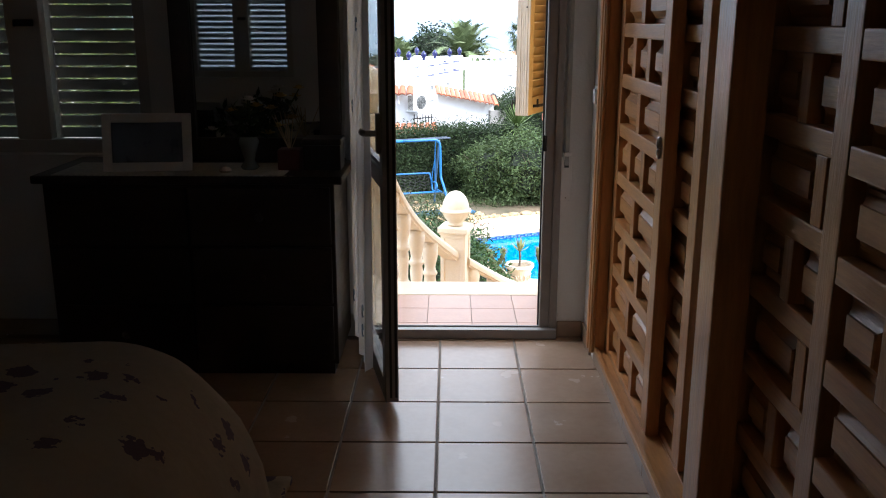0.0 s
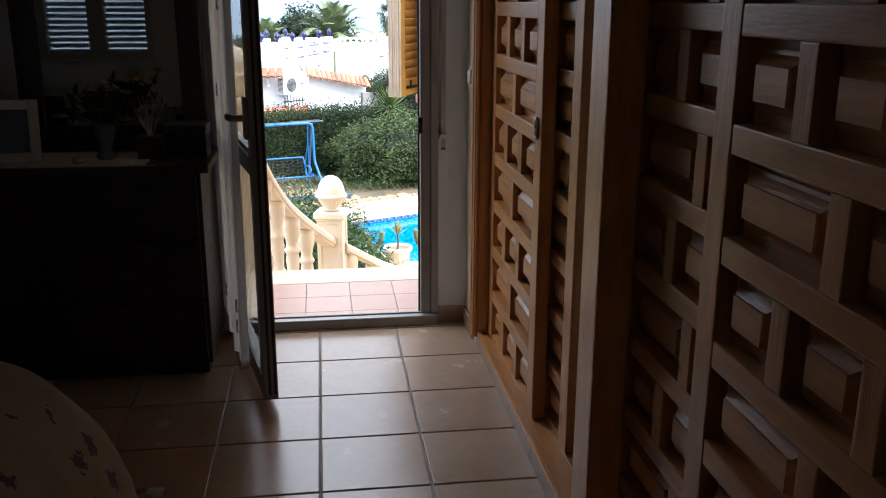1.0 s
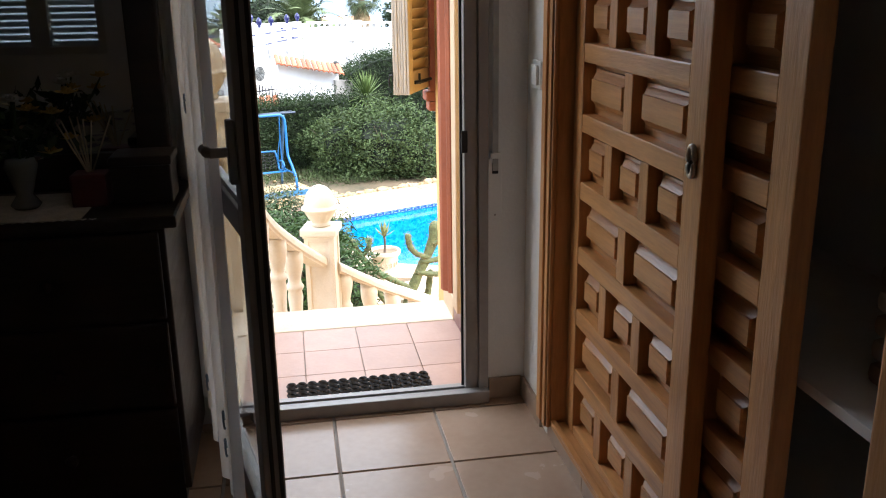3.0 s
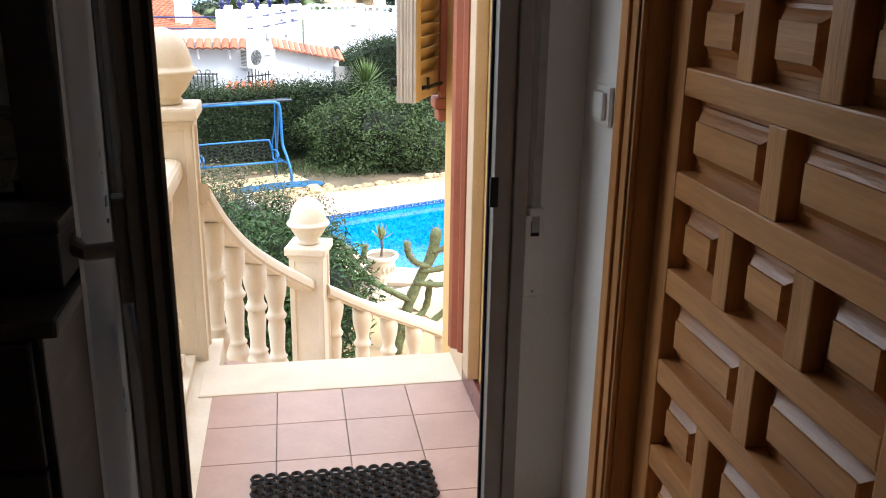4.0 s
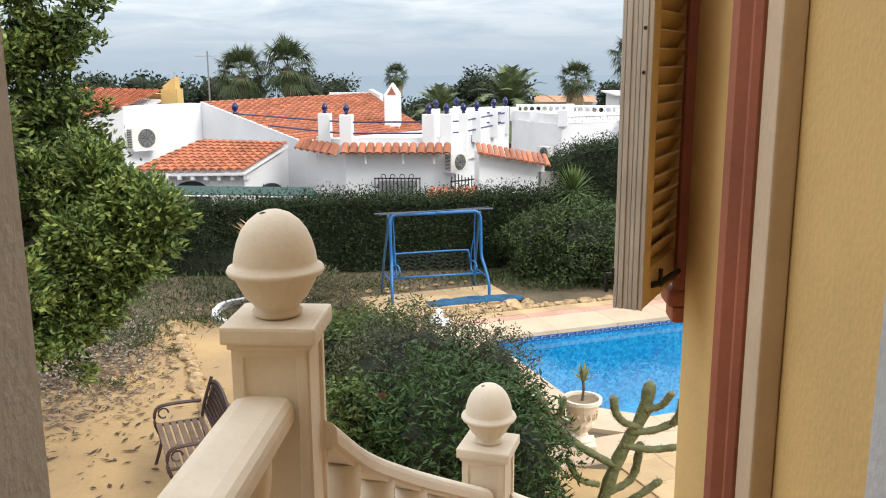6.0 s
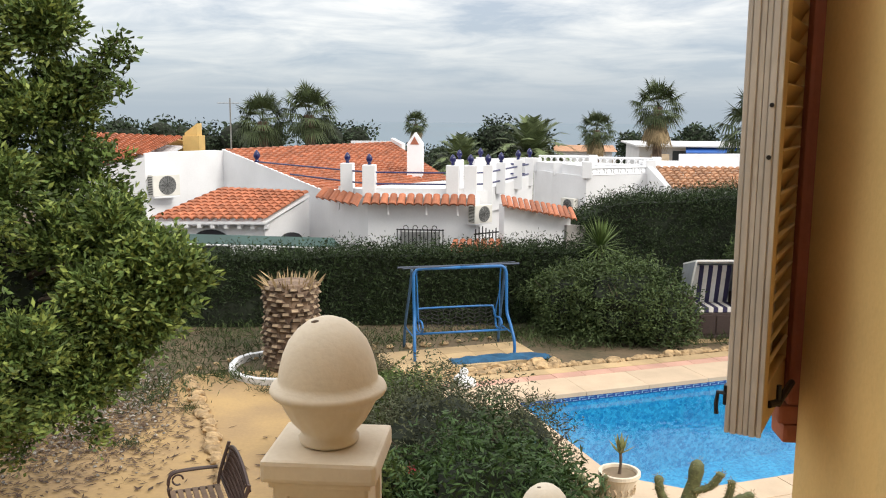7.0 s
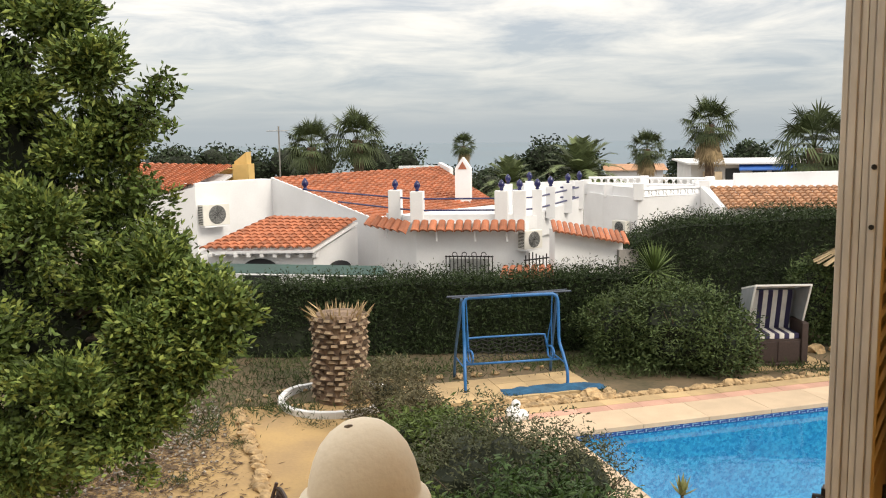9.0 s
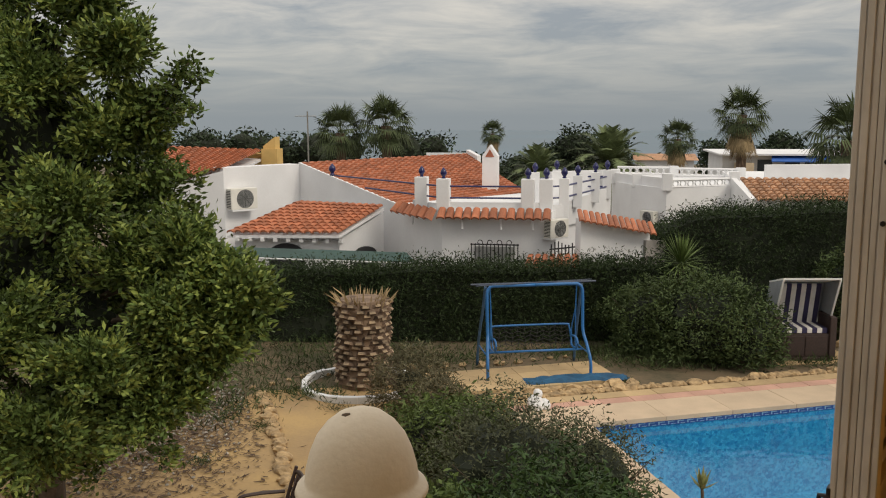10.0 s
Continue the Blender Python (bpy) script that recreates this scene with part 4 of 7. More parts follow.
def string(pts, drop, name):
    bm = bmesh.new()
    rings = []
    for i, p in enumerate(pts):
        d = Vector(pts[min(i + 1, len(pts) - 1)]) - Vector(pts[max(i - 1, 0)])
        s = Vector((d.y, -d.x, 0)).normalized() * 0.085
        rings.append([bm.verts.new(Vector((p.x + q * s.x, p.y + q * s.y, z))) for q, z in ((-1, p.z - drop), (1, p.z - drop), (1, p.z - drop - 0.35), (-1, p.z - drop - 0.35))])
    for a, b in zip(rings, rings[1:]):
        for k in range(4):
            bm.faces.new((a[k], a[(k + 1) % 4], b[(k + 1) % 4], b[k]))
    bm.faces.new(rings[0]); bm.faces.new(rings[-1][::-1])
    part(name, bm, M_stone, balus)


string(R2, 0.80, "stair_string")
string(R3, 0.80, "stair_string")
for f in (0.18, 0.41, 0.594, 0.763):
    p = R2[round(f * 50)]
    baluster(p.x, p.y, p.z - 0.82, p.z - 0.06)
for f in (0.06, 0.172, 0.315, 0.467, 0.61, 0.70, 0.80, 0.90):
    p = R3[round(f * 50)]
    baluster(p.x, p.y, p.z - 0.82, p.z - 0.06)
newel(2.02, 4.18, -1.28, -2.45, -5)
stair = thing("stair", "curved stone stair winding down from the landing", "stair", kind="structure")
outer = [Vector((-0.36, 1.91, 0))] + [Vector((p.x, p.y, 0)) for p in R2[2:]] + [Vector((p.x, p.y, 0)) for p in R3]
for k in range(12):
    a, b = outer[int(k * (len(outer) - 1) / 12)], outer[int((k + 1) * (len(outer) - 1) / 12)]
    c = Vector((0.70 + 0.25 * k / 12, 2.66))
    bm = bmesh.new()
    i0 = (0.66, 1.91) if k < 6 else (0.72 + 0.06 * (k - 6), 2.66)
    i1 = (0.66, 1.91 + 0.11 * (k + 1)) if k < 6 else (0.72 + 0.06 * (k - 5), 2.66)
    prism(bm, [(a.x, a.y), (b.x, b.y), i1, i0], -2.49, LZ - 0.175 * (k + 1))
    part("tread", bm, M_ltile, stair)

# ---- folding shutter at the corner window ----
fsh = thing("folding_shutter", "cream louvred folding shutter, open, with iron hinges", "shutter", (0.526, 2.306, 0.815), 66)
SW, SH = 0.47, 1.50
for off in (0.0, 0.044):
    lf = new("shutter_leaf")
    lf.parent = fsh
    lf.matrix_basis = pose(0, off, 0)
    bm = bmesh.new()
    for x0, x1, z0, z1 in ((0.004, 0.085, 0, SH), (SW - 0.075, SW, 0, SH), (0.085, SW - 0.075, 0, 0.11), (0.085, SW - 0.075, SH - 0.28, SH)):
        box(bm, x0, x1, -0.019, 0.019, z0, z1, 0.003)
    part("shutter_frame", bm, M_shut, lf)
    bm = bmesh.new()
    for y0, y1, x0 in ((-0.0215, -0.010, -0.005), (-0.007, 0.007, -0.008), (0.010, 0.0215, -0.005)):
        box(bm, x0, 0.006, y0, y1, 0, SH, 0.002)
    box(bm, -0.001, 0.005, -0.0205, 0.0205, 0.001, SH - 0.001)
    part("edge_strip", bm, M_shutedge, lf, "weathered grey grooved edge of the shutter")
    me = None
    for i in range(21):
        if me is None:
            bm = bmesh.new()
            box(bm, 0.083, SW - 0.073, -0.005, 0.005, -0.034, 0.034, 0.002)
            bmesh.ops.transform(bm, matrix=Matrix.Rotation(radians(30), 4, "X"), verts=bm.verts)
            o = part("slat", bm, M_shut, lf)
            me = o.data
        else:
            o = part("slat", me, M_shut, lf)
        o.location = (0, 0, 0.14 + 0.0525 * i)
for z in (0.12, 0.76, 1.36):
    bm = bmesh.new()
    tube(bm, [(SW - 0.05, -0.024, z), (SW + 0.0, -0.034, z), (SW + 0.035, -0.05, z)], 0.008, 8)
    box(bm, SW - 0.07, SW - 0.01, -0.027, -0.018, z - 0.07, z + 0.05, 0.003)
    tube(bm, [(SW + 0.005, -0.034, z - 0.045), (SW + 0.005, -0.034, z + 0.045)], 0.012, 8)
    part("hinge", bm, M_black, fsh, "black iron hinge")
for z in (0.68, 0.80):
    bm = bmesh.new()
    tube(bm, [(-0.007, 0.0, z), (-0.011, 0.0, z)], [0.006, 0.005], 8)
    part("screw", bm, M_black, fsh)
bm = bmesh.new()
tube(bm, [(-0.002, 0.066, 0.10), (-0.002, 0.085, 0.10), (-0.004, 0.088, 0.07), (-0.004, 0.086, 0.045)], 0.006, 6)
box(bm, -0.006, 0.02, 0.063, 0.072, 0.07, 0.12, 0.002)
part("shutter_hook", bm, M_black, fsh)
bm = bmesh.new()
tube(bm, [(0.10, -0.022, 0.055), (0.13, -0.04, 0.055), (0.34, -0.045, 0.05)], 0.010, 8)
tube(bm, [(0.13, -0.04, 0.045), (0.13, -0.04, 0.10)], 0.007, 6)
part("stay_bar", bm, M_black, fsh, "black iron stay bar")

# ---- ground, sea and far land ----
def height(x, y):
    d = max(0.0, y - 34)
    z = GZ + 0.0
    if d > 0:
        z = GZ - 72 * (1 - math.exp(-d / 420)) - 2 * (1 - math.exp(-d / 15))
    z += 3.0 * noise.noise(Vector((x * 0.006, y * 0.006, 0))) * min(1, d / 150)
    return z


xs = [-2500, -1200, -600, -300, -150, -80, -50, -35] + [-25 + 2.5 * i for i in range(25)] + [50, 80, 150, 300, 600, 1200, 2500]
ys = [-60, -30, -12, -6, -2, 0.5] + [2 + 2 * i for i in range(22)] + [48, 54, 62, 75, 95, 120, 160, 220, 300, 420, 600, 850, 1200, 1700]
xs = sorted(xs); ys = sorted(ys)
PX0, PX1, PV0, PV1 = 0.0, 8.5, -3.35, 0.0
vs = [(x, y, height(x, y) - 0.012) for y in ys for x in xs]
fs = [(j * len(xs) + i, j * len(xs) + i + 1, (j + 1) * len(xs) + i + 1, (j + 1) * len(xs) + i) for j in range(len(ys) - 1) for i in range(len(xs) - 1)]
pool_poly = [gp(PX0 - 0.02, PV1 + 0.02), gp(PX1, PV1 + 0.02), gp(PX1, PV0 - 0.02), gp(PX0 + 0.6, PV0 - 0.02), gp(PX0 - 0.02, PV0 + 0.6)]
bm = bmesh.new()
bv = [bm.verts.new(v) for v in vs]
for f in fs:
    bm.faces.new([bv[i] for i in f])
# the pool is cut out of the sheet
n = len(pool_poly)
for i in range(n):
    a, b = Vector((*pool_poly[i], 0)), Vector((*pool_poly[(i + 1) % n], 0))
    nrm = (b - a).cross(Vector((0, 0, 1))).normalized()
    near = [f for f in bm.faces if (f.calc_center_median().to_2d() - Vector((4, 12))).length < 14]
    geom = near + list({e for f in near for e in f.edges}) + list({v for f in near for v in f.verts})
    bmesh.ops.bisect_plane(bm, geom=geom, plane_co=a, plane_no=nrm, dist=1e-5)


def inside(p, poly):
    c = False
    for i in range(len(poly)):
        (x1, y1), (x2, y2) = poly[i], poly[i - 1]
        if (y1 > p[1]) != (y2 > p[1]) and p[0] < (x2 - x1) * (p[1] - y1) / (y2 - y1) + x1:
            c = not c
    return c


dead = [f for f in bm.faces if inside(f.calc_center_median().to_2d(), pool_poly)]
bmesh.ops.delete(bm, geom=dead, context="FACES")
M_land = mat("dry_garden_ground", (0.16, 0.115, 0.068), 0.95, 0.25, 1.4, 0.5, 14, col2=(0.06, 0.055, 0.028), coords="World")
tagged(part("ground", bm, M_land), "dry earth garden ground with sparse weeds", "ground", kind="structure")
M_sea = mat("hazy_sea", (0.13, 0.185, 0.23), 0.6, 0.08, 0.002, 0.0, 0.05, coords="World")
tagged(part("sea", pydata("sea", [(-4500, 1100, -73), (4500, 1100, -73), (4500, 4950, -73), (-4500, 4950, -73)], [(0, 1, 2, 3)]), M_sea), "hazy blue-grey sea in the distance", "water", kind="structure")

# ---- pool ----
pool = thing("pool", "blue mosaic swimming pool full of clear water", "pool", kind="structure")
M_mosaic = mat("blue_mosaic", (0.045, 0.42, 0.64), 0.4, 0.1, 2, 0.05, 60, col2=(0.025, 0.33, 0.55), coords="World")
mn, ml = M_mosaic.node_tree.nodes, M_mosaic.node_tree.links
vor = mn.new("ShaderNodeTexVoronoi"); vor.inputs["Scale"].default_value = 26
gpos = mn.new("ShaderNodeNewGeometry"); ml.new(gpos.outputs["Position"], vor.inputs["Vector"])
mm = mn.new("ShaderNodeMix"); mm.data_type = "RGBA"; mm.blend_type = "MULTIPLY"; mm.inputs["Factor"].default_value = 0.8
vr = mn.new("ShaderNodeValToRGB")
vr.color_ramp.elements[0].color, vr.color_ramp.elements[1].color = (0.30, 0.62, 0.8, 1), (3.2, 1.5, 1.25, 1)
sepv = mn.new("ShaderNodeSeparateColor"); ml.new(vor.outputs["Color"], sepv.inputs[0]); ml.new(sepv.outputs[0], vr.inputs[0])
old = mn["Principled BSDF"].inputs["Base Color"].links[0].from_socket
ml.new(old, mm.inputs["A"]); ml.new(vr.outputs[0], mm.inputs["B"]); ml.new(mm.outputs["Result"], mn["Principled BSDF"].inputs["Base Color"])
bm = bmesh.new()
hi = [bm.verts.new((*p, GZ - 0.02)) for p in pool_poly]
lo = [bm.verts.new((*p, GZ - 1.35)) for p in pool_poly]
for i in range(n):
    bm.faces.new((hi[i], hi[(i + 1) % n], lo[(i + 1) % n], lo[i]))
bm.faces.new(lo)
part("basin", bm, M_mosaic, pool)
M_water = bpy.data.materials.new("pool_water")
M_water.use_nodes = True
wtn, wtl = M_water.node_tree.nodes, M_water.node_tree.links
wb = wtn.new("ShaderNodeBsdfGlossy")
wb.inputs["Roughness"].default_value = 0.04
wtp = wtn.new("ShaderNodeBsdfTransparent")
wtp.inputs["Color"].default_value = (0.58, 0.88, 0.98, 1)
wfr = wtn.new("ShaderNodeFresnel"); wfr.inputs["IOR"].default_value = 1.33
wmx = wtn.new("ShaderNodeMixShader")
wtl.new(wfr.outputs[0], wmx.inputs[0]); wtl.new(wtp.outputs[0], wmx.inputs[1]); wtl.new(wb.outputs[0], wmx.inputs[2])
wtl.new(wmx.outputs[0], wtn["Material Output"].inputs["Surface"])
wnn = M_water.node_tree.nodes.new("ShaderNodeTexNoise"); wnn.inputs["Scale"].default_value = 5.5; wnn.inputs["Detail"].default_value = 3
wbp = M_water.node_tree.nodes.new("ShaderNodeBump"); wbp.inputs["Strength"].default_value, wbp.inputs["Distance"].default_value = 0.12, 0.03
wge = M_water.node_tree.nodes.new("ShaderNodeNewGeometry")
M_water.node_tree.links.new(wge.outputs["Position"], wnn.inputs["Vector"])
M_water.node_tree.links.new(wnn.outputs["Fac"], wbp.inputs["Height"])
wtl.new(wbp.outputs[0], wb.inputs["Normal"]); wtl.new(wbp.outputs[0], wfr.inputs["Normal"])
wsurf = part("water", pydata("water", [(*p, GZ - 0.10) for p in pool_poly[::-1]], [tuple(range(len(pool_poly)))]), M_water, pool, "clear rippled pool water")
wsurf.visible_shadow = False
# waterline band of dark and light mosaic in a meander
M_band = mat("band_blue", (0.02, 0.07, 0.25), 0.35, 0.1, 9, 0, 60)
M_bandl = mat("band_light", (0.20, 0.36, 0.52), 0.35, 0.1, 9, 0, 60)


def edge_box(bm, a, b, t0, t1, s0, s1, z0, z1):
    a, b = Vector(a), Vector(b)
    d = (b - a)
    L = d.length
    d.normalize()
    nr = Vector((-d.y, d.x))
    pts = [a + d * t0 + nr * s0, a + d * t1 + nr * s0, a + d * t1 + nr * s1, a + d * t0 + nr * s1]
    prism(bm, [(p.x, p.y) for p in pts], z0, z1)


bm, bm2 = bmesh.new(), bmesh.new()
for i in range(n):
    a, b = pool_poly[i], pool_poly[(i + 1) % n]
    L = (Vector(b) - Vector(a)).length
    if i in (1,):
        continue
    edge_box(bm, a, b, 0, L, -0.012, -0.001, GZ - 0.095, GZ - 0.03)
    k = 0
    while k * 0.15 + 0.12 < L:
        t = k * 0.15
        edge_box(bm2, a, b, t, t + 0.10, -0.016, -0.011, GZ - 0.050, GZ - 0.042)
        edge_box(bm2, a, b, t, t + 0.02, -0.016, -0.011, GZ - 0.082, GZ - 0.050)
        edge_box(bm2, a, b, t + 0.05, t + 0.12, -0.016, -0.011, GZ - 0.086, GZ - 0.078)
        k += 1
part("waterline_band", bm, M_band, pool, "dark blue mosaic band")
part("meander_tiles", bm2, M_bandl, pool, "pale blue meander tiles")
# coping stones and paving round the pool
pave = thing("pool_paving", "pale sandstone coping and paving round the pool", "paving", kind="structure")


def pave_strip(name, u0, u1, v0, v1, du, dv, z0, z1, material, gap=0.006, skip=None):
    me = {}
    nu, nv = max(1, round((u1 - u0) / du)), max(1, round((v1 - v0) / dv))
    du, dv = (u1 - u0) / nu, (v1 - v0) / nv
    for i in range(nu):
        for j in range(nv):
            u, v = u0 + i * du, v0 + j * dv
            if skip and skip(u + du / 2, v + dv / 2):
                continue
            if 0 not in me:
                o = part(name, bbox(gap / 2, du - gap / 2, gap / 2, dv - gap / 2, 0, z1 - z0, 0.004), material, pave)
                me[0] = o.data
            else:
                o = part(name, me[0], material, pave)
            p = gp(u, v)
            o.matrix_basis = pose(p[0], p[1], z0 + random.uniform(-0.002, 0.002), 0, 0, GYAW)


pave_strip("coping_stone", -0.95, 8.5, 0.0, 0.72, 1.05, 0.72, GZ - 0.03, GZ + 0.035, M_coping)
pave_strip("coping_stone", -0.45, 0.0, -2.75, 0.0, 0.45, 0.55, GZ - 0.03, GZ + 0.035, M_coping)
pave_strip("coping_stone", 0.6, 8.5, -3.80, -3.37, 0.55, 0.43, GZ - 0.03, GZ + 0.035, M_coping)
pave_strip("yellow_paver", -0.95, 7.5, 0.98, 1.24, 0.5, 0.26, GZ - 0.02, GZ + 0.03, M_paver)
pave_strip("pink_paver", -0.95, 7.5, 0.73, 0.97, 0.5, 0.24, GZ - 0.02, GZ + 0.03, M_pink)
pave_strip("pad_paver", -1.70, 1.32, 1.78, 2.915, 0.5, 0.36, GZ - 0.02, GZ + 0.04, M_paver)
pave_strip("yellow_paver", -0.4, 5.5, -5.2, -3.85, 0.5, 0.45, GZ - 0.02, GZ + 0.012, M_paver, skip=lambda u, v: int(u * 2) % 4 == 1)
pave_strip("pink_paver", -0.4, 5.5, -5.2, -3.85, 0.5, 0.45, GZ - 0.02, GZ + 0.012, M_pink, skip=lambda u, v: int(u * 2) % 4 != 1)
bm = bmesh.new()
c0 = gp(0.6, -3.37); c1 = gp(-0.02, -2.75); c2 = gp(-0.45, -2.75); c3 = gp(-0.30, -3.35); c4 = gp(0.15, -3.72); c5 = gp(0.6, -3.80)
prism(bm, [c0, c1, c2, c3, c4, c5], GZ - 0.03, GZ + 0.034)
part("corner_coping", bm, M_coping, pave)
# sandy paved area on the house side
bm = bmesh.new()
prism(bm, [(-6.6, 8.6), (-7.2, 4.0), (-7.0, 2.2), (3.6, 2.2), (3.2, 8.0), (0.4, 8.2), (-0.7, 9.6), (-1.0, 12.6), (-2.6, 13.9), (-5.1, 13.1), (-5.6, 11.4)], GZ - 0.05, GZ - 0.006)
tagged(part("sand_paving", bm, M_sand), "sandy yellow paved yard strewn with dry leaves", "paving", kind="structure")

# ---- neighbour's house ----
def roof_tiles(parent, a, b, c, d, nx, ny, material, lift=0.02, single=False, name="roof_tile"):
    """Barrel tiles on the quad a-b (ridge) to d-c (eave): nx columns, ny rows; single: each tile an object."""
    a, b, c, d = (Vector(p) for p in (a, b, c, d))

    def at(u, v):
        return (a * (1 - u) + b * u) * (1 - v) + (d * (1 - u) + c * u) * v
    nrm = (b - a).cross(d - a).normalized()
    if nrm.z < 0:
        nrm = -nrm
    verts, faces = [], []
    du = (b - a).length / nx
    rr = du * 0.46
    for i in range(nx):
        for j in range(ny):
            p0, p1 = at((i + 0.5) / nx, j / ny), at((i + 0.5) / nx, (j + 1.12) / ny)
            s = (at((i + 1) / nx, (j + .5) / ny) - at(i / nx, (j + .5) / ny)).normalized()
            jit = random.uniform(-0.006, 0.006)
            if single:
                vv, ff = [], []
            else:
                vv, ff = verts, faces
            base = len(vv)
            for e, (p, k, h) in enumerate(((p0, 0.88, 0.004), (p1, 1.05, 0.030))):
                for q in range(6):
                    ang = math.pi * q / 5
                    w = p + s * (math.cos(ang) * rr * k + jit) + nrm * (math.sin(ang) * rr * 0.75 * k + h + lift)
                    vv.append(w)
            for q in range(6):
                ang = math.pi * q / 5
                w = p1 + s * (math.cos(ang) * rr * 0.85 + jit) + nrm * (math.sin(ang) * rr * 0.55 + 0.012 + lift)
                vv.append(w)
            for q in range(5):
                ff.append((base + q, base + q + 1, base + 7 + q, base + 6 + q))
                ff.append((base + 6 + q, base + 7 + q, base + 13 + q, base + 12 + q))
            if single:
                o0 = at((i + 0.5) / nx, j / ny)
                part(name, pydata(name, [tuple(w - o0) for w in vv], ff), material, parent, smooth=False).location = o0
    if not single:
        o = part(name + "s", pydata(name, [tuple(w) for w in verts], faces), material, parent)
        o["kind"] = "stuff"


def slab(bm, pts, th):
    lo = [bm.verts.new((p[0], p[1], p[2] - th)) for p in pts]
    hi = [bm.verts.new(p) for p in pts]
    k = len(pts)
    for i in range(k):
        bm.faces.new((lo[i], lo[(i + 1) % k], hi[(i + 1) % k], hi[i]))
    bm.faces.new(lo[::-1]); bm.faces.new(hi)


hA = thing("neighbour_house", "white rendered villa with terracotta roofs and a roof terrace", "house")
RA, RB, RC, RD = (-7.72, 23.0, 0.47), (-3.85, 27.2, 0.55), (-1.75, 23.2, -0.26), (-4.15, 20.0, -0.40)
bm = bmesh.new()
slab(bm, [(p[0], p[1], p[2] - 0.09) for p in (RA, RB, RC, RD)], 0.06)
part("roof_slab", bm, M_wall, hA)
roof_tiles(hA, RA, RB, RC, RD, 24, 22, M_rtile, 0.0)
bm = bmesh.new()
prism(bm, [(-7.70, 23.05), (-4.20, 20.08), (-1.85, 23.2), (-3.95, 27.1)], -2.6, [0.30, -0.57, -0.43, 0.38])
part("wall", bm, M_wall, hA)
bm = bmesh.new()
wallstrip(bm, (-7.72, 22.96), (-4.12, 19.92), -2.6, 0.53, -0.34, 0.10)
part("gable_wall", bm, M_wall, hA)
bm = bmesh.new()
wallstrip(bm, (-8.98, 21.0), (-7.66, 22.96), -2.6, 0.49, 0.49, 0.5)
part("side_wall", bm, M_wall, hA)
bm = bmesh.new()
wallstrip(bm, (-11.4, 21.0), (-8.98, 21.0), -2.6, -0.18, 0.42, 0.15)
part("left_gable", bm, M_wall, hA)
LA, LB, LC, LD = (-12.6, 25.5, 0.82), (-9.9, 26.0, 0.70), (-9.02, 21.02, 0.45), (-11.6, 20.95, -0.22)
bm = bmesh.new(); slab(bm, [(p[0], p[1], p[2] - 0.22) for p in (LA, LB, LC, LD)], 0.06)
part("roof_slab", bm, M_wall, hA)
roof_tiles(hA, LA, LB, LC, LD, 12, 22, M_rtile, 0.0)
# small porch with its own roof
PA, PB, PC, PD = (-6.95, 20.7, -0.30), (-4.70, 19.95, -0.29), (-5.45, 18.9, -0.80), (-8.10, 19.05, -0.86)
bm = bmesh.new(); slab(bm, [(p[0], p[1], p[2] - 0.05) for p in (PA, PB, PC, PD)], 0.05)
part("porch_slab", bm, M_wall, hA)
roof_tiles(hA, PA, PB, PC, PD, 13, 10, M_rtile, 0.0, single=True)
bm = bmesh.new()
prism(bm, [(-8.0, 19.25), (-5.55, 19.12), (-5.50, 19.05), (-4.72, 19.98), (-6.9, 20.9), (-8.5, 21.0)], -2.6, [-1.02, -0.98, -0.93, -0.44, -0.44, -1.0])
part("porch_wall", bm, M_wall, hA)
for k in range(9):
    x = -7.9 + 0.3 * k
    part("eave_bracket", bbox(x, x + 0.09, 18.98, 19.2, -1.02, -0.93, 0.01), M_wall, hA)
M_archshade = mat("porch_shade", (0.03, 0.03, 0.035), 0.8, 0.2, 4, 0, 30)
# no opening is cut; a near-black panel paints the shade in each arch
for cx, cy, w, rz in ((-6.75, 19.165, 0.42, -3), (-5.02, 19.50, 0.28, 48)):
    bm = bmesh.new()
    pts = [(w * math.cos(a), w * 0.6 * math.sin(a)) for a in np.linspace(0, math.pi, 11)]
    fr = [bm.verts.new(pose(cx, cy, -1.32, 0, 0, rz) @ Vector((x, -0.025, z))) for x, z in pts + [(-w, -0.5), (w, -0.5)]]
    bk = [bm.verts.new(pose(cx, cy, -1.32, 0, 0, rz) @ Vector((x, 0.05, z))) for x, z in pts + [(-w, -0.5), (w, -0.5)]]
    bm.faces.new(fr)
    for i in range(len(fr)):
        bm.faces.new((fr[i], fr[(i + 1) % len(fr)], bk[(i + 1) % len(bk)], bk[i]))
    part("arch_shade", bm, M_archshade, hA, "dark panel painted as the shade in an arched porch opening")
# roof terrace block
TERR = [(-4.25, 20.0), (-3.12, 18.5), (-0.85, 18.55), (-0.45, 20.2), (0.40, 22.3), (-1.8, 23.0)]
bm = bmesh.new(); prism(bm, TERR, -2.6, -0.22)
part("terrace_block", bm, M_wall, hA)
bm = bmesh.new()
wallstrip(bm, (-3.95, 19.55), (-3.10, 18.62), -0.25, -0.10, -0.10, 0.12)
wallstrip(bm, (-3.08, 18.62), (-0.95, 18.66), -0.25, -0.05, -0.05, 0.14)
wallstrip(bm, (-1.25, 18.72), (-0.62, 18.85), -0.62, -0.10, -0.10, 0.2)
wallstrip(bm, (-0.80, 18.9), (0.36, 22.2), -0.62, -0.12, 0.0, 0.14)
wallstrip(bm, (-1.0, 21.4), (0.30, 22.4), -0.3, 0.42, 0.42, 0.12)
part("parapet", bm, M_wall, hA)
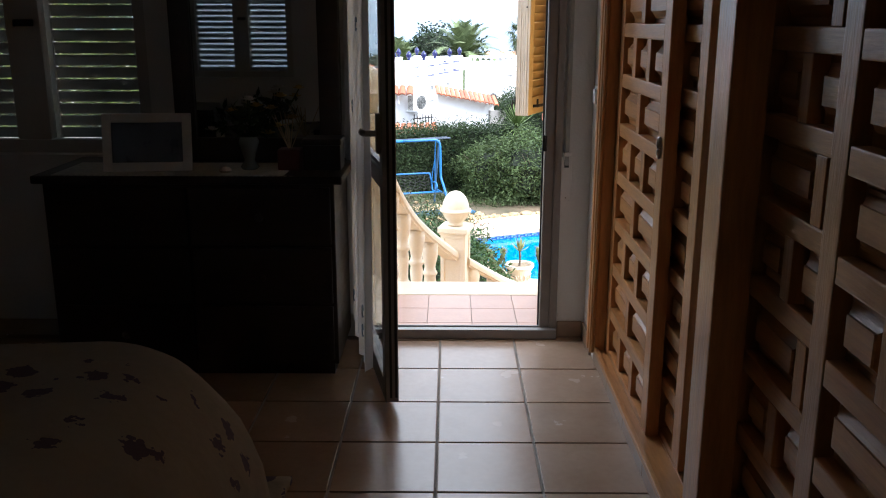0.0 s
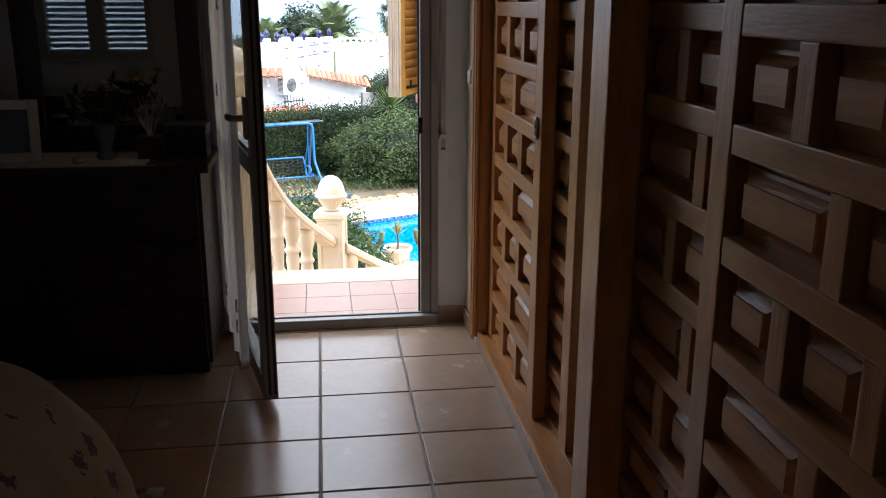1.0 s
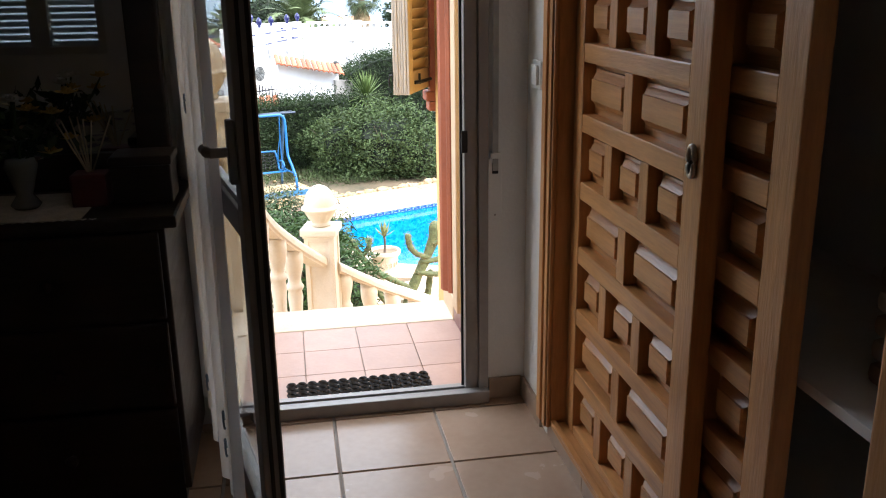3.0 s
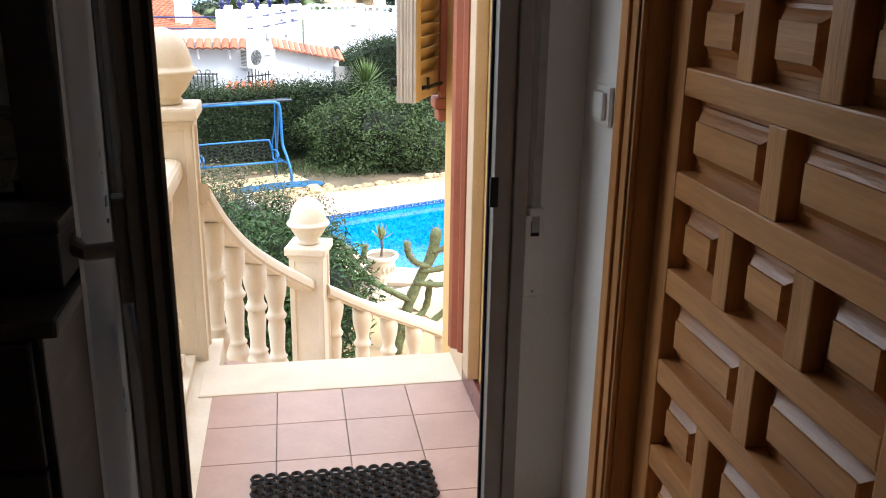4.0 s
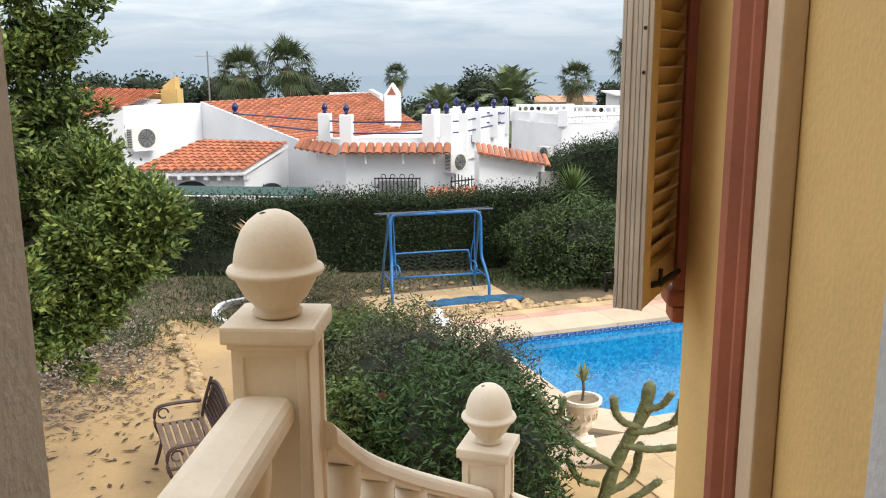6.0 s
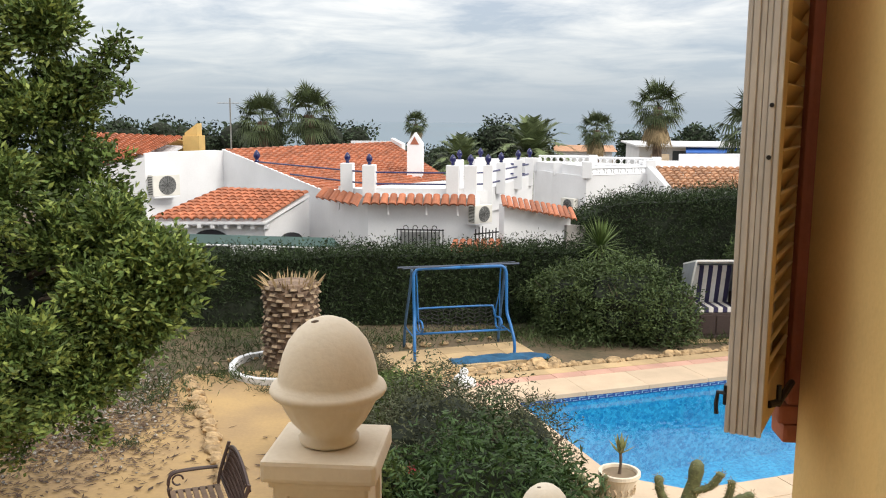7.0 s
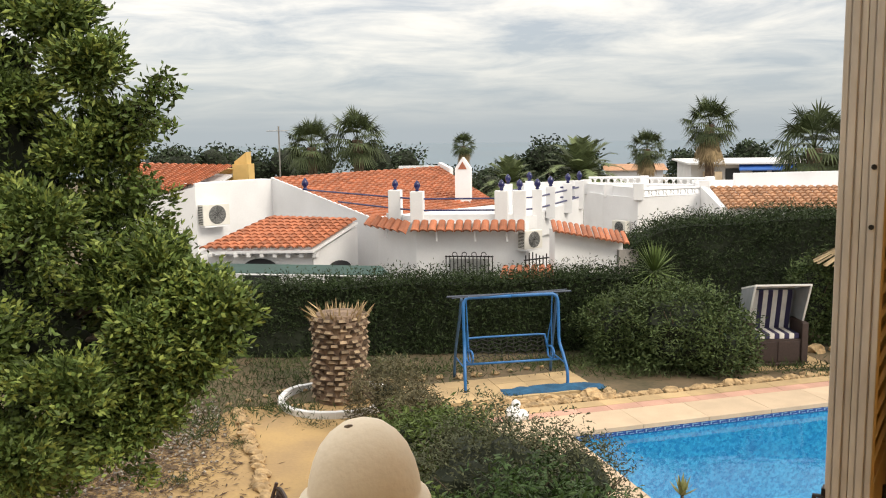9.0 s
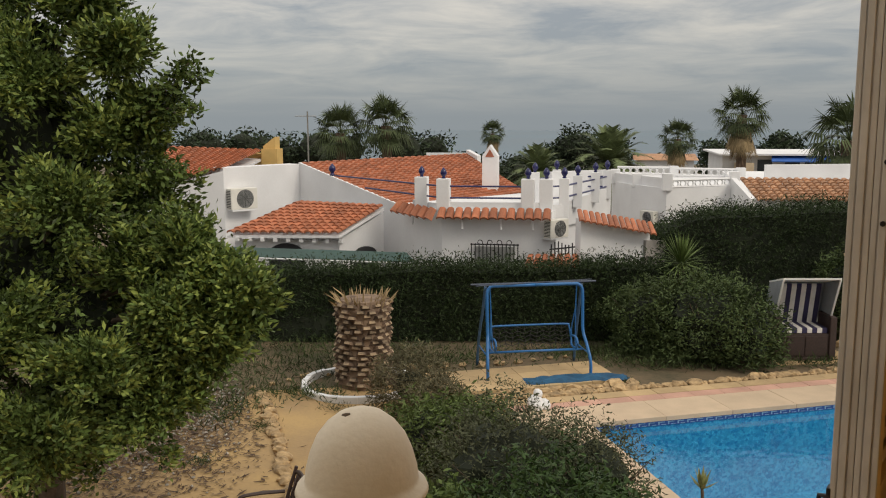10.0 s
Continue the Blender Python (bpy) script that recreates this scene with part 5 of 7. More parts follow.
posts = [(-3.66, 19.12), (-3.10, 18.62), (-1.35, 18.70), (-0.98, 18.78), (-0.62, 18.98), (-0.36, 19.9), (0.02, 21.1), (0.30, 22.1), (-1.35, 20.9), (-0.9, 22.0)]
for k, (x, y) in enumerate(posts):
    pw = 0.135 if k < 4 else 0.10
    po = part("parapet_post", bbox(-pw, pw, -pw, pw, -0.62 if k in (3, 4) else -0.25, 0.44, 0.012), M_wall, hA)
    po.location = (x, y, 0)
    bm = bmesh.new()
    lathe(bm, [(0.03, 0), (0.06, 0.015), (0.035, 0.04), (0.06, 0.075), (0.088, 0.13), (0.075, 0.19), (0.045, 0.235), (0.008, 0.27)], 14)
    b_ = part("ball_finial", bm, M_cobalt, po, "cobalt blue glazed finial", smooth=True)
    b_.location = (0, 0, 0.44)
    b_.scale = (0.8, 0.8, 0.85)
bm = bmesh.new()
for z in (0.04, 0.28):
    tube(bm, [(-6.3 if z > .1 else -5.3, 21.3 if z > .1 else 20.6, z + 0.03), (-3.66, 19.12, z), (-3.10, 18.62, z), (-1.35, 18.70, z)], 0.02, 6)
    tube(bm, [(-0.98, 18.78, z), (-0.62, 18.98, z), (-0.36, 19.9, z), (0.02, 21.1, z), (0.30, 22.1, z)], 0.02, 6)
    tube(bm, [(-1.35, 20.9, z), (-0.9, 22.0, z), (0.3, 22.1, z)], 0.02, 6)
part("terrace_rail", bm, mat("navy_rail", (0.02, 0.025, 0.12), 0.4, 0.1, 9, 0, 40), hA, "thin dark blue terrace rails")
for x, y, z in ((-6.3, 21.3, 0.30),):
    bm = bmesh.new()
    lathe(bm, [(0.07, 0), (0.05, 0.05), (0.035, 0.07), (0.06, 0.10), (0.088, 0.15), (0.07, 0.22), (0.01, 0.30)], 14)
    part("ball_finial", bm, M_cobalt, hA, "cobalt blue glazed finial", smooth=True).location = (x, y, z)
roof_tiles(hA, (-4.35, 19.9, -0.20), (-3.20, 18.42, -0.20), (-3.25, 18.22, -0.40), (-4.45, 19.75, -0.40), 6, 1, M_rtile, 0.0, single=True)
roof_tiles(hA, (-3.20, 18.50, -0.18), (-0.85, 18.52, -0.18), (-0.85, 18.25, -0.36), (-3.20, 18.25, -0.36), 13, 1, M_rtile, 0.0, single=True)
for x in (-3.9, -2.7, -1.9, -1.25):
    bm = bmesh.new(); tube(bm, [(x, 18.5 if x > -3.5 else 19.4, -0.36), (x + 0.04, 18.3 if x > -3.5 else 19.1, -0.58)], 0.022, 6)
    part("spout", bm, M_wall, hA)
# window grille with its dark window
gr = new("window"); gr.parent = hA; gr.matrix_basis = pose(-2.0, 18.47, -1.25, 0, 0, 0)
part("pane", bbox(-0.40, 0.40, 0.0, 0.04, -0.25, 0.30), mat("grey_blind", (0.42, 0.43, 0.42), 0.6, 0.1, 5, 0.1, 40), gr)
bm = bmesh.new()
for i in range(13):
    tube(bm, [(-0.48 + 0.08 * i, -0.10, -0.35), (-0.48 + 0.08 * i, -0.10, 0.38)], 0.012, 5)
for z in (0.36, -0.2):
    tube(bm, [(-0.50, -0.10, z), (0.50, -0.10, z)], 0.014, 5)
for i in range(4):
    tube(bm, [(-0.3 + 0.2 * i + 0.05 * math.cos(a), -0.10, 0.40 + 0.05 * math.sin(a)) for a in np.linspace(-0.5, 4.2, 10)], 0.009, 4)
part("grille", bm, M_black, gr, "black wrought-iron window grille")


def aircon(name_parent, x, y, z, rz, size=1.0):
    ac = thing("air_conditioner", "white outdoor air conditioning unit on wall brackets", "air conditioner", (x, y, z), rz, group="air conditioners on the neighbouring house")
    ac.scale = (size, size, size)
    part("case", bbox(-0.36, 0.36, -0.28, 0.0, 0, 0.52, 0.02), mat("ac_white_" + str(int(abs(x) * 10)), (0.72, 0.70, 0.64), 0.5, 0.05, 6, 0.02, 40), ac)
    bm = bmesh.new()
    for r in np.linspace(0.04, 0.225, 9):
        tube(bm, [(0.02 + r * math.cos(a), -0.285, 0.26 + r * math.sin(a)) for a in np.linspace(0, 6.283, 25)[:-1]], 0.006, 4, closed=True)
    for k in range(4):
        a = k * math.pi / 4
        tube(bm, [(0.02 - 0.22 * math.cos(a), -0.286, 0.26 - 0.22 * math.sin(a)), (0.02 + 0.22 * math.cos(a), -0.286, 0.26 + 0.22 * math.sin(a))], 0.005, 4)
    part("fan_guard", bm, M_black, ac)
    # flat grey disc on the closed case, coloured as shade behind the guard
    bm = bmesh.new(); lathe(bm, [(0.22, 0), (0.22, 0.004)], 24)
    bmesh.ops.transform(bm, matrix=pose(0.02, -0.279, 0.26, 90), verts=bm.verts)
    part("fan_shadow", bm, mat("fan_grey_" + str(int(abs(x) * 10)), (0.36, 0.37, 0.36), 0.6, 0.1, 8, 0, 40), ac, "grey disc painted as the shade in the fan opening")
    for k in range(11):
        part("side_slat", bbox(-0.366, -0.357, -0.25, -0.03, 0.04 + 0.041 * k, 0.06 + 0.041 * k), M_gasket, ac)
    part("wall_bracket", bbox(-0.34, 0.34, -0.30, 0.10, -0.04, -0.001), M_wall, ac)
    return ac


aircon(hA, -8.74, 21.35, -0.54, 50)
aircon(hA, -0.83, 18.62, -0.74, 48, 0.72)
# chimneys
bm = bmesh.new()
prism(bm, [(-2.82, 22.85), (-2.43, 22.85), (-2.43, 23.3), (-2.82, 23.3)], -0.6, 0.72)
v = [bm.verts.new(p) for p in ((-2.82, 22.85, 0.72), (-2.43, 22.85, 0.72), (-2.43, 23.3, 0.72), (-2.82, 23.3, 0.72), (-2.625, 22.85, 1.0), (-2.625, 23.3, 1.0))]
for q in ((0, 1, 4), (3, 5, 2), (0, 4, 5, 3), (1, 2, 5, 4)):
    bm.faces.new([v[i] for i in q])
ch = part("chimney", bm, M_wall, hA)
bm = bmesh.new()
v = [bm.verts.new(p) for p in ((-2.74, 22.845, 0.70), (-2.51, 22.845, 0.70), (-2.625, 22.845, 0.90))]
bm.faces.new(v)
r = bmesh.ops.extrude_face_region(bm, geom=bm.faces[:]); bmesh.ops.translate(bm, vec=(0, -0.006, 0), verts=[x for x in r["geom"] if isinstance(x, bmesh.types.BMVert)])
part("smoke_opening", bm, M_rust, ch, "dark triangular smoke opening")
bm = bmesh.new()
prism(bm, [(-9.85, 25.8), (-9.35, 25.8), (-9.35, 26.3), (-9.85, 26.3)], 0.2, [0.78, 0.78, 0.78, 0.78])
prism(bm, [(-9.80, 25.85), (-9.42, 25.85), (-9.42, 26.25), (-9.80, 26.25)], 0.78, [0.86, 1.14, 1.14, 0.86])
prism(bm, [(-10.9, 26.0), (-9.85, 26.0), (-9.85, 26.3), (-10.9, 26.3)], 0.2, [0.72, 0.62, 0.62, 0.72])
part("chimney", bm, mat("ochre_render", (0.66, 0.44, 0.16), 0.9, 0.08, 3, 0.1, 40), hA, "ochre yellow chimney")
bm = bmesh.new(); prism(bm, [(-3.85, 27.2), (-3.4, 26.3), (-3.3, 26.4), (-3.75, 27.3)], -1, [0.72, 0.58, 0.58, 0.72])
wallstrip(bm, (-5.1, 27.3), (-3.80, 27.3), -1, 0.62, 0.62, 0.15)
part("roof_end_wall", bm, M_wall, hA)
bm = bmesh.new()
tube(bm, [(-9.1, 28, -1), (-9.1, 28, 1.9)], 0.025, 5)
tube(bm, [(-9.5, 28, 1.75), (-8.8, 28, 1.75)], 0.012, 4)
for k in range(6):
    tube(bm, [(-9.45 + 0.11 * k, 27.8, 1.75), (-9.45 + 0.11 * k, 28.2, 1.75)], 0.008, 4)
part("aerial", bm, M_steel, hA, "thin television aerial")
# low yard wall with tile coping, and gate
lw = thing("yard_wall", "low white wall with sloping terracotta coping", "wall")
bm = bmesh.new(); wallstrip(bm, (-0.25, 17.75), (1.10, 18.30), -2.6, -0.27, -0.60, 0.28)
part("wall_body", bm, M_wall, lw)
roof_tiles(lw, (-0.35, 18.05, -0.12), (1.15, 18.55, -0.42), (1.20, 18.10, -0.60), (-0.30, 17.55, -0.28), 13, 1, M_rtile, 0.0, single=True)
bm = bmesh.new(); wallstrip(bm, (1.02, 18.2), (1.6, 18.7), -2.6, -0.72, -0.78, 0.2)
part("grey_block_end", bm, mat("grey_block", (0.34, 0.32, 0.30), 0.9, 0.15, 4, 0.3, 25), lw)
gt = thing("iron_gate", "black wrought-iron gate with upright bars", "gate", (-0.55, 18.05, -2.5), 42)
for i in range(9):
    bm = bmesh.new(); tube(bm, [(-0.36 + 0.09 * i, 0, 0.2), (-0.36 + 0.09 * i, 0, 1.72 + 0.05 * math.sin(i))], 0.013, 5)
    part("bar", bm, M_black, gt)
for z in (0.3, 1.35, 1.62):
    bm = bmesh.new()
    tube(bm, [(-0.4, 0, z), (0.4, 0, z)], 0.016, 5)
    part("gate_rail", bm, M_black, gt)
lr = thing("tiled_canopy", "small terracotta tiled canopy above the hedge", "canopy")
bm = bmesh.new(); slab(bm, [(-1.30, 17.95, -1.05), (-0.28, 17.95, -1.02), (-0.25, 17.45, -1.22), (-1.35, 17.45, -1.26)], 0.06)
part("canopy_slab", bm, M_wall, lr)
bm = bmesh.new(); box(bm, -1.25, -1.15, 17.6, 17.7, -2.5, -1.2); box(bm, -0.45, -0.35, 17.6, 17.7, -2.5, -1.2)
part("canopy_post", bm, M_wall, lr)
roof_tiles(lr, (-1.30, 17.95, -1.04), (-0.28, 17.95, -1.01), (-0.25, 17.42, -1.21), (-1.35, 17.42, -1.25), 7, 1, M_rtile, 0.0, single=True)
aw = thing("green_awning", "long dark green canvas awning behind the hedge", "awning", (0, 0, 0))
bm = bmesh.new(); slab(bm, [(-7.75, 17.9, -0.98), (-3.75, 17.9, -1.02), (-3.45, 17.35, -1.12), (-7.75, 17.35, -1.08)], 0.03)
part("canvas", bm, mat("green_canvas", (0.04, 0.085, 0.075), 0.8, 0.15, 2, 0.2, 30), aw)
bm = bmesh.new()
tube(bm, [(-7.75, 17.34, -1.11), (-3.45, 17.34, -1.15)], 0.020, 6)
for x in (-7.6, -5.6, -3.6):
    tube(bm, [(x, 17.5, -1.1), (x, 17.5, -2.5)], 0.03, 6)
part("awning_frame", bm, M_wall, aw)

# ---- second house with lattice parapets ----
hB = thing("terraced_house", "white terraced house with pierced parapets and an old tiled roof", "house")
bm = bmesh.new()
prism(bm, [(0.55, 26.5), (1.0, 25.2), (1.85, 24.0), (3.75, 25.0), (4.3, 29.5), (0.6, 31)], -3, -0.14)
prism(bm, [(3.72, 25.02), (4.05, 23.75), (9.5, 23.9), (9.5, 29), (3.9, 29)], -3, [0.0, -0.42, -0.42, 0.02, 0.02])
part("wall", bm, M_wall, hB)
bm = bmesh.new()
for wa, wb_, z0, za, zb_, th in (((3.70, 25.0), (4.02, 23.68), -3, 0.10, -0.36, -0.14), ((4.75, 26.6), (9.0, 26.6), -0.4, 0.34, 0.40, 0.2), ((0.52, 26.5), (1.83, 23.98), -0.2, 0.10, 0.12, 0.12)):
    bm = bmesh.new()
    wallstrip(bm, wa, wb_, z0, za, zb_, th)
    part("parapet_wall", bm, M_wall, hB)
for x, y, h in ((1.86, 24.05, 0.24), (3.68, 25.05, 0.24), (0.60, 26.5, 0.20), (1.15, 25.2, 0.16), (4.3, 28.0, 0.18), (2.4, 28.4, 0.20)):
    part("parapet_post", bbox(x - 0.13, x + 0.13, y - 0.13, y + 0.13, -0.2, h, 0.01), M_wall, hB)


def lattice(a, b, z0, z1, nn):
    a, b = Vector(a), Vector(b)
    bm = bmesh.new()
    for k in range(nn):
        c = a.lerp(b, (k + 0.5) / nn)
        d = (b - a).normalized()
        r = min((b - a).length / nn, z1 - z0) * 0.46
        tube(bm, [(c.x + d.x * r * math.cos(t), c.y + d.y * r * math.cos(t), (z0 + z1) / 2 + r * math.sin(t)) for t in np.linspace(0, 6.283, 13)[:-1]], 0.022, 4, closed=True)
    for z in (z0, z1):
        tube(bm, [(a.x, a.y, z), (b.x, b.y, z)], 0.035, 4)
    part("lattice", bm, M_wall, hB, "pierced white lattice blocks")


lattice((1.98, 24.08), (3.58, 24.98), -0.12, 0.06, 8)
lattice((2.4, 28.3), (4.3, 27.9), -0.08, 0.13, 9)
lattice((0.7, 28.5), (2.3, 28.4), -0.06, 0.15, 8)
roof_tiles(hB, (3.85, 25.4, 0.02), (8.6, 25.4, 0.02), (8.6, 23.65, -0.42), (4.05, 23.65, -0.42), 24, 8, M_rtile2, 0.0)
aircon(hB, 1.5, 24.35, -1.1, -45, 0.65)
hC = thing("white_bungalow", "distant white bungalow with a blue awning", "house")
part("wall", bbox(6.8, 13.5, 50, 56, -5, -0.35), M_wall, hC)
part("roof_edge", bbox(6.5, 13.7, 49.2, 56.3, -0.35, -0.26), M_wall, hC)
bm = bmesh.new(); slab(bm, [(9.3, 50, -0.30), (12.4, 50, -0.30), (12.6, 48.8, -0.62), (9.1, 48.8, -0.62)], 0.05)
part("awning", bm, mat("blue_awning", (0.03, 0.12, 0.42), 0.7, 0.1, 3, 0, 20), hC)
for x in (8.6, 10.0, 11.0, 12.0):
    part("window", bbox(x, x + 0.75, 49.97, 50.02, -1.7, -0.6), mat("far_glass", (0.05, 0.06, 0.07), 0.2, 0.1, 3, 0, 20), hC)
part("tiled_kiosk", bbox(7.4, 8.3, 49.2, 49.9, -2, -0.75), M_creamw, hC)
for x, y, z, w, d_ in ((-1.0, 70, -1.2, 5, 6), (4.6, 62, -1.1, 3.5, 5), (-20, 300, -26, 14, 12), (-38, 320, -27, 18, 12), (-60, 500, -38, 20, 20), (-30, 520, -42, 16, 20)):
    fh = thing("far_house", "distant white house with a terracotta roof", "house", (x, y, z), 0, group="far houses on the hillside")
    part("wall", bbox(-w / 2, w / 2, -d_ / 2, d_ / 2, -6, 0), M_wall, fh)
    bm = bmesh.new(); prism(bm, [(-w / 2 - .3, -d_ / 2 - .3), (w / 2 + .3, -d_ / 2 - .3), (w / 2 + .3, 0), (-w / 2 - .3, 0)], 0, [0.0, 0.0, w * 0.09, w * 0.09])
    prism(bm, [(-w / 2 - .3, 0), (w / 2 + .3, 0), (w / 2 + .3, d_ / 2 + .3), (-w / 2 - .3, d_ / 2 + .3)], 0, [w * 0.09, w * 0.09, 0.0, 0.0])
    part("roof", bm, M_rtile2, fh)

# ---- hedges ----
def hedge(name, label, a, b, depth, top, n, seed):
    rg = np.random.default_rng(seed)
    a, b = Vector(a), Vector(b)
    d = b - a
    L = d.length
    d.normalize()
    nr = Vector((-d.y, d.x))
    h = thing(name, label, "hedge")
    zb = GZ
    bm = bmesh.new()
    segs = int(L / 0.5)
    prof = []
    for i in range(segs + 1):
        t = L * i / segs
        k = 0.10 * noise.noise(Vector((t * 0.8, seed, 0)))
        prof.append([a + d * t + nr * (0.12 + k), a + d * t + nr * (depth - 0.12), top(t) - 0.10 + 0.10 * noise.noise(Vector((t * 0.6, seed, 5)))])
    rings = [[bm.verts.new((p.x, p.y, zb)), bm.verts.new((p.x, p.y, z)), bm.verts.new((q.x, q.y, z)), bm.verts.new((q.x, q.y, zb))] for p, q, z in prof]
    for r0, r1 in zip(rings, rings[1:]):
        for k in range(3):
            bm.faces.new((r0[k], r0[k + 1], r1[k + 1], r1[k]))
    bm.faces.new(rings[0]); bm.faces.new(rings[-1][::-1])
    # dark solid painted as the shade behind the hedge leaves
    part("shade_core", bm, M_leafshade, h)
    pts = []
    for _ in range(n):
        t = rg.uniform(0, L)
        zt = top(t)
        if rg.random() < 0.30:
            s, z = rg.uniform(-0.05, depth), zt + 0.10 * noise.noise(Vector((t * 0.6, seed, 5))) + rg.uniform(-0.12, 0.02) + (rg.random() ** 6) * 0.25
        else:
            z = rg.uniform(zb, zt)
            s = 0.06 + 0.10 * noise.noise(Vector((t * 1.2, z * 1.6, seed))) + rg.uniform(-0.07, 0.10)
        p = a + d * t + nr * s
        pts.append((p.x, p.y, z))
    lf = part("leaves", leaf_mesh("leaves", pts, 0.085, 0.022, rg, droop=-0.45), M_hedge, h)
    lf["kind"] = "stuff"
    return h


hd = (math.cos(radians(9)), math.sin(radians(9)))
hedge("hedge", "tall clipped dark green cypress hedge", (-12.0, 15.0), (1.5, 17.15), 0.9, lambda t: -1.22 + 0.013 * t, 60000, 3)
hedge("hedge", "high dark green cypress hedge by the boundary", (1.0, 18.4), (9.0, 18.9), 1.2, lambda t: -0.07 - 0.80 * math.exp(-t / 0.85), 40000, 4)

# ---- garden things ----
sg = thing("swing_seat_frame", "blue painted steel garden swing frame without cushions", "garden swing", (-0.96, 14.77, GZ + 0.035), 18)
for s in (-1, 1):
    bm = bmesh.new()
    x = 0.85 * s
    tube(bm, spline([(x, -0.47, 0), (x, -0.45, 0.25), (x * 0.97, -0.30, 0.50), (x * 0.94, -0.18, 0.68), (x * 0.94, -0.14, 0.95), (x * 0.94, -0.12, 1.25), (x * 0.93, -0.10, 1.38), (x * 0.86, -0.09, 1.45), (x * 0.72, -0.09, 1.46), (0, -0.09, 1.46)], 32), 0.027, 8)
    part("front_leg", bm, M_swing, sg, smooth=True)
    bm = bmesh.new()
    tube(bm, spline([(x, 0.47, 0), (x * 0.99, 0.35, 0.5), (x * 0.96, 0.10, 1.1), (x * 0.95, -0.02, 1.44)], 14), 0.024, 8)
    part("rear_leg", bm, mat("weathered_blue_" + str(s + 1), (0.05, 0.12, 0.22), 0.5, 0.15, 12, 0.05, 70), sg, smooth=True)
    bm = bmesh.new()
    tube(bm, [(x * 0.98, -0.40, 0.36), (x * 0.98, 0.38, 0.36)], 0.012, 6)
    part("cross_brace", bm, M_swing, sg)
    bm = bmesh.new()
    tube(bm, spline([(x * 0.86, 0.0, 1.44), (x * 0.84, -0.02, 1.0), (x * 0.83, -0.08, 0.56), (x * 0.82, -0.16, 0.42)], 12), 0.012, 6)
    tube(bm, spline([(x * 0.84, 0.0, 1.0), (x * 0.82, 0.12, 0.70), (x * 0.82, 0.16, 0.45)], 10), 0.012, 6)
    part("hanger", bm, M_swing, sg)
    bm = bmesh.new()
    tube(bm, spline([(x * 0.80, 0.10, 0.54), (x * 0.80, -0.10, 0.58), (x * 0.80, -0.24, 0.565), (x * 0.80, -0.28, 0.48), (x * 0.80, -0.20, 0.39)], 14), 0.018, 8)
    part("armrest", bm, M_swing, sg, smooth=True)
bm = bmesh.new()
tube(bm, [(-1.05, -0.02, 1.48), (1.05, -0.02, 1.48)], 0.018, 6)
tube(bm, [(-1.0, -0.20, 1.49), (1.0, 0.05, 1.50)], 0.008, 5)
part("canopy_bar", bm, mat("dark_bar", (0.04, 0.06, 0.10), 0.5, 0.1, 9, 0, 50), sg)
bm = bmesh.new()
tube(bm, spline([(-0.70, -0.22, 0.39), (-0.70, 0.10, 0.37), (-0.70, 0.17, 0.50), (-0.67, 0.21, 0.68), (-0.61, 0.22, 0.715), (0, 0.22, 0.72), (0.61, 0.22, 0.715), (0.67, 0.21, 0.68), (0.70, 0.17, 0.50), (0.70, 0.10, 0.37), (0.70, -0.22, 0.39)], 60), 0.018, 6)
tube(bm, [(-0.78, -0.22, 0.39), (0.78, -0.22, 0.39)], 0.020, 6)
part("seat_tube", bm, M_swing, sg, smooth=True)
bm = bmesh.new()
for i in range(13):
    x = -0.64 + 0.107 * i
    tube(bm, [(x + 0.02 * math.sin(k * 2 + i), 0.10 + 0.12 * k / 5, 0.38 + 0.33 * k / 5) for k in range(6)], 0.006, 4)
for j in range(5):
    tube(bm, [(-0.64 + 0.107 * i, 0.11 + 0.024 * j, 0.42 + 0.062 * j + 0.022 * (-1) ** i) for i in range(13)], 0.006, 4)
for i in range(9):
    tube(bm, [(-0.6 + 0.15 * i, -0.2, 0.385), (-0.6 + 0.15 * i, 0.10, 0.37)], 0.006, 4)
part("seat_mesh", bm, M_black, sg, "rusty wire seat mesh")
# folded canvas on the pad
cv = thing("blue_canvas", "crumpled blue canvas lying on the paving", "canvas", (*gp(0.62, 1.98), GZ + 0.04), GYAW - 6)
vs, fs = [], []
for j in range(14):
    for i in range(40):
        u, v = i / 39, j / 13
        e = math.sin(math.pi * v) * (1 - abs(2 * u - 1) ** 6)
        z = 0.085 * e * (0.75 + 0.9 * noise.noise(Vector((u * 7, v * 4, 2)))) + 0.002
        vs.append((-0.85 + 1.7 * u + 0.06 * noise.noise(Vector((u * 5, v * 5, 1))), -0.17 + 0.34 * v + 0.09 * noise.noise(Vector((u * 4, v * 2, 7))), max(0.001, z)))
for j in range(13):
    for i in range(39):
        a = j * 40 + i
        fs.append((a, a + 1, a + 41, a + 40))
part("cloth", pydata("cloth", vs, fs), mat("blue_cloth", (0.02, 0.10, 0.20), 0.85, 0.2, 9, 0.2, 50), cv, smooth=True)
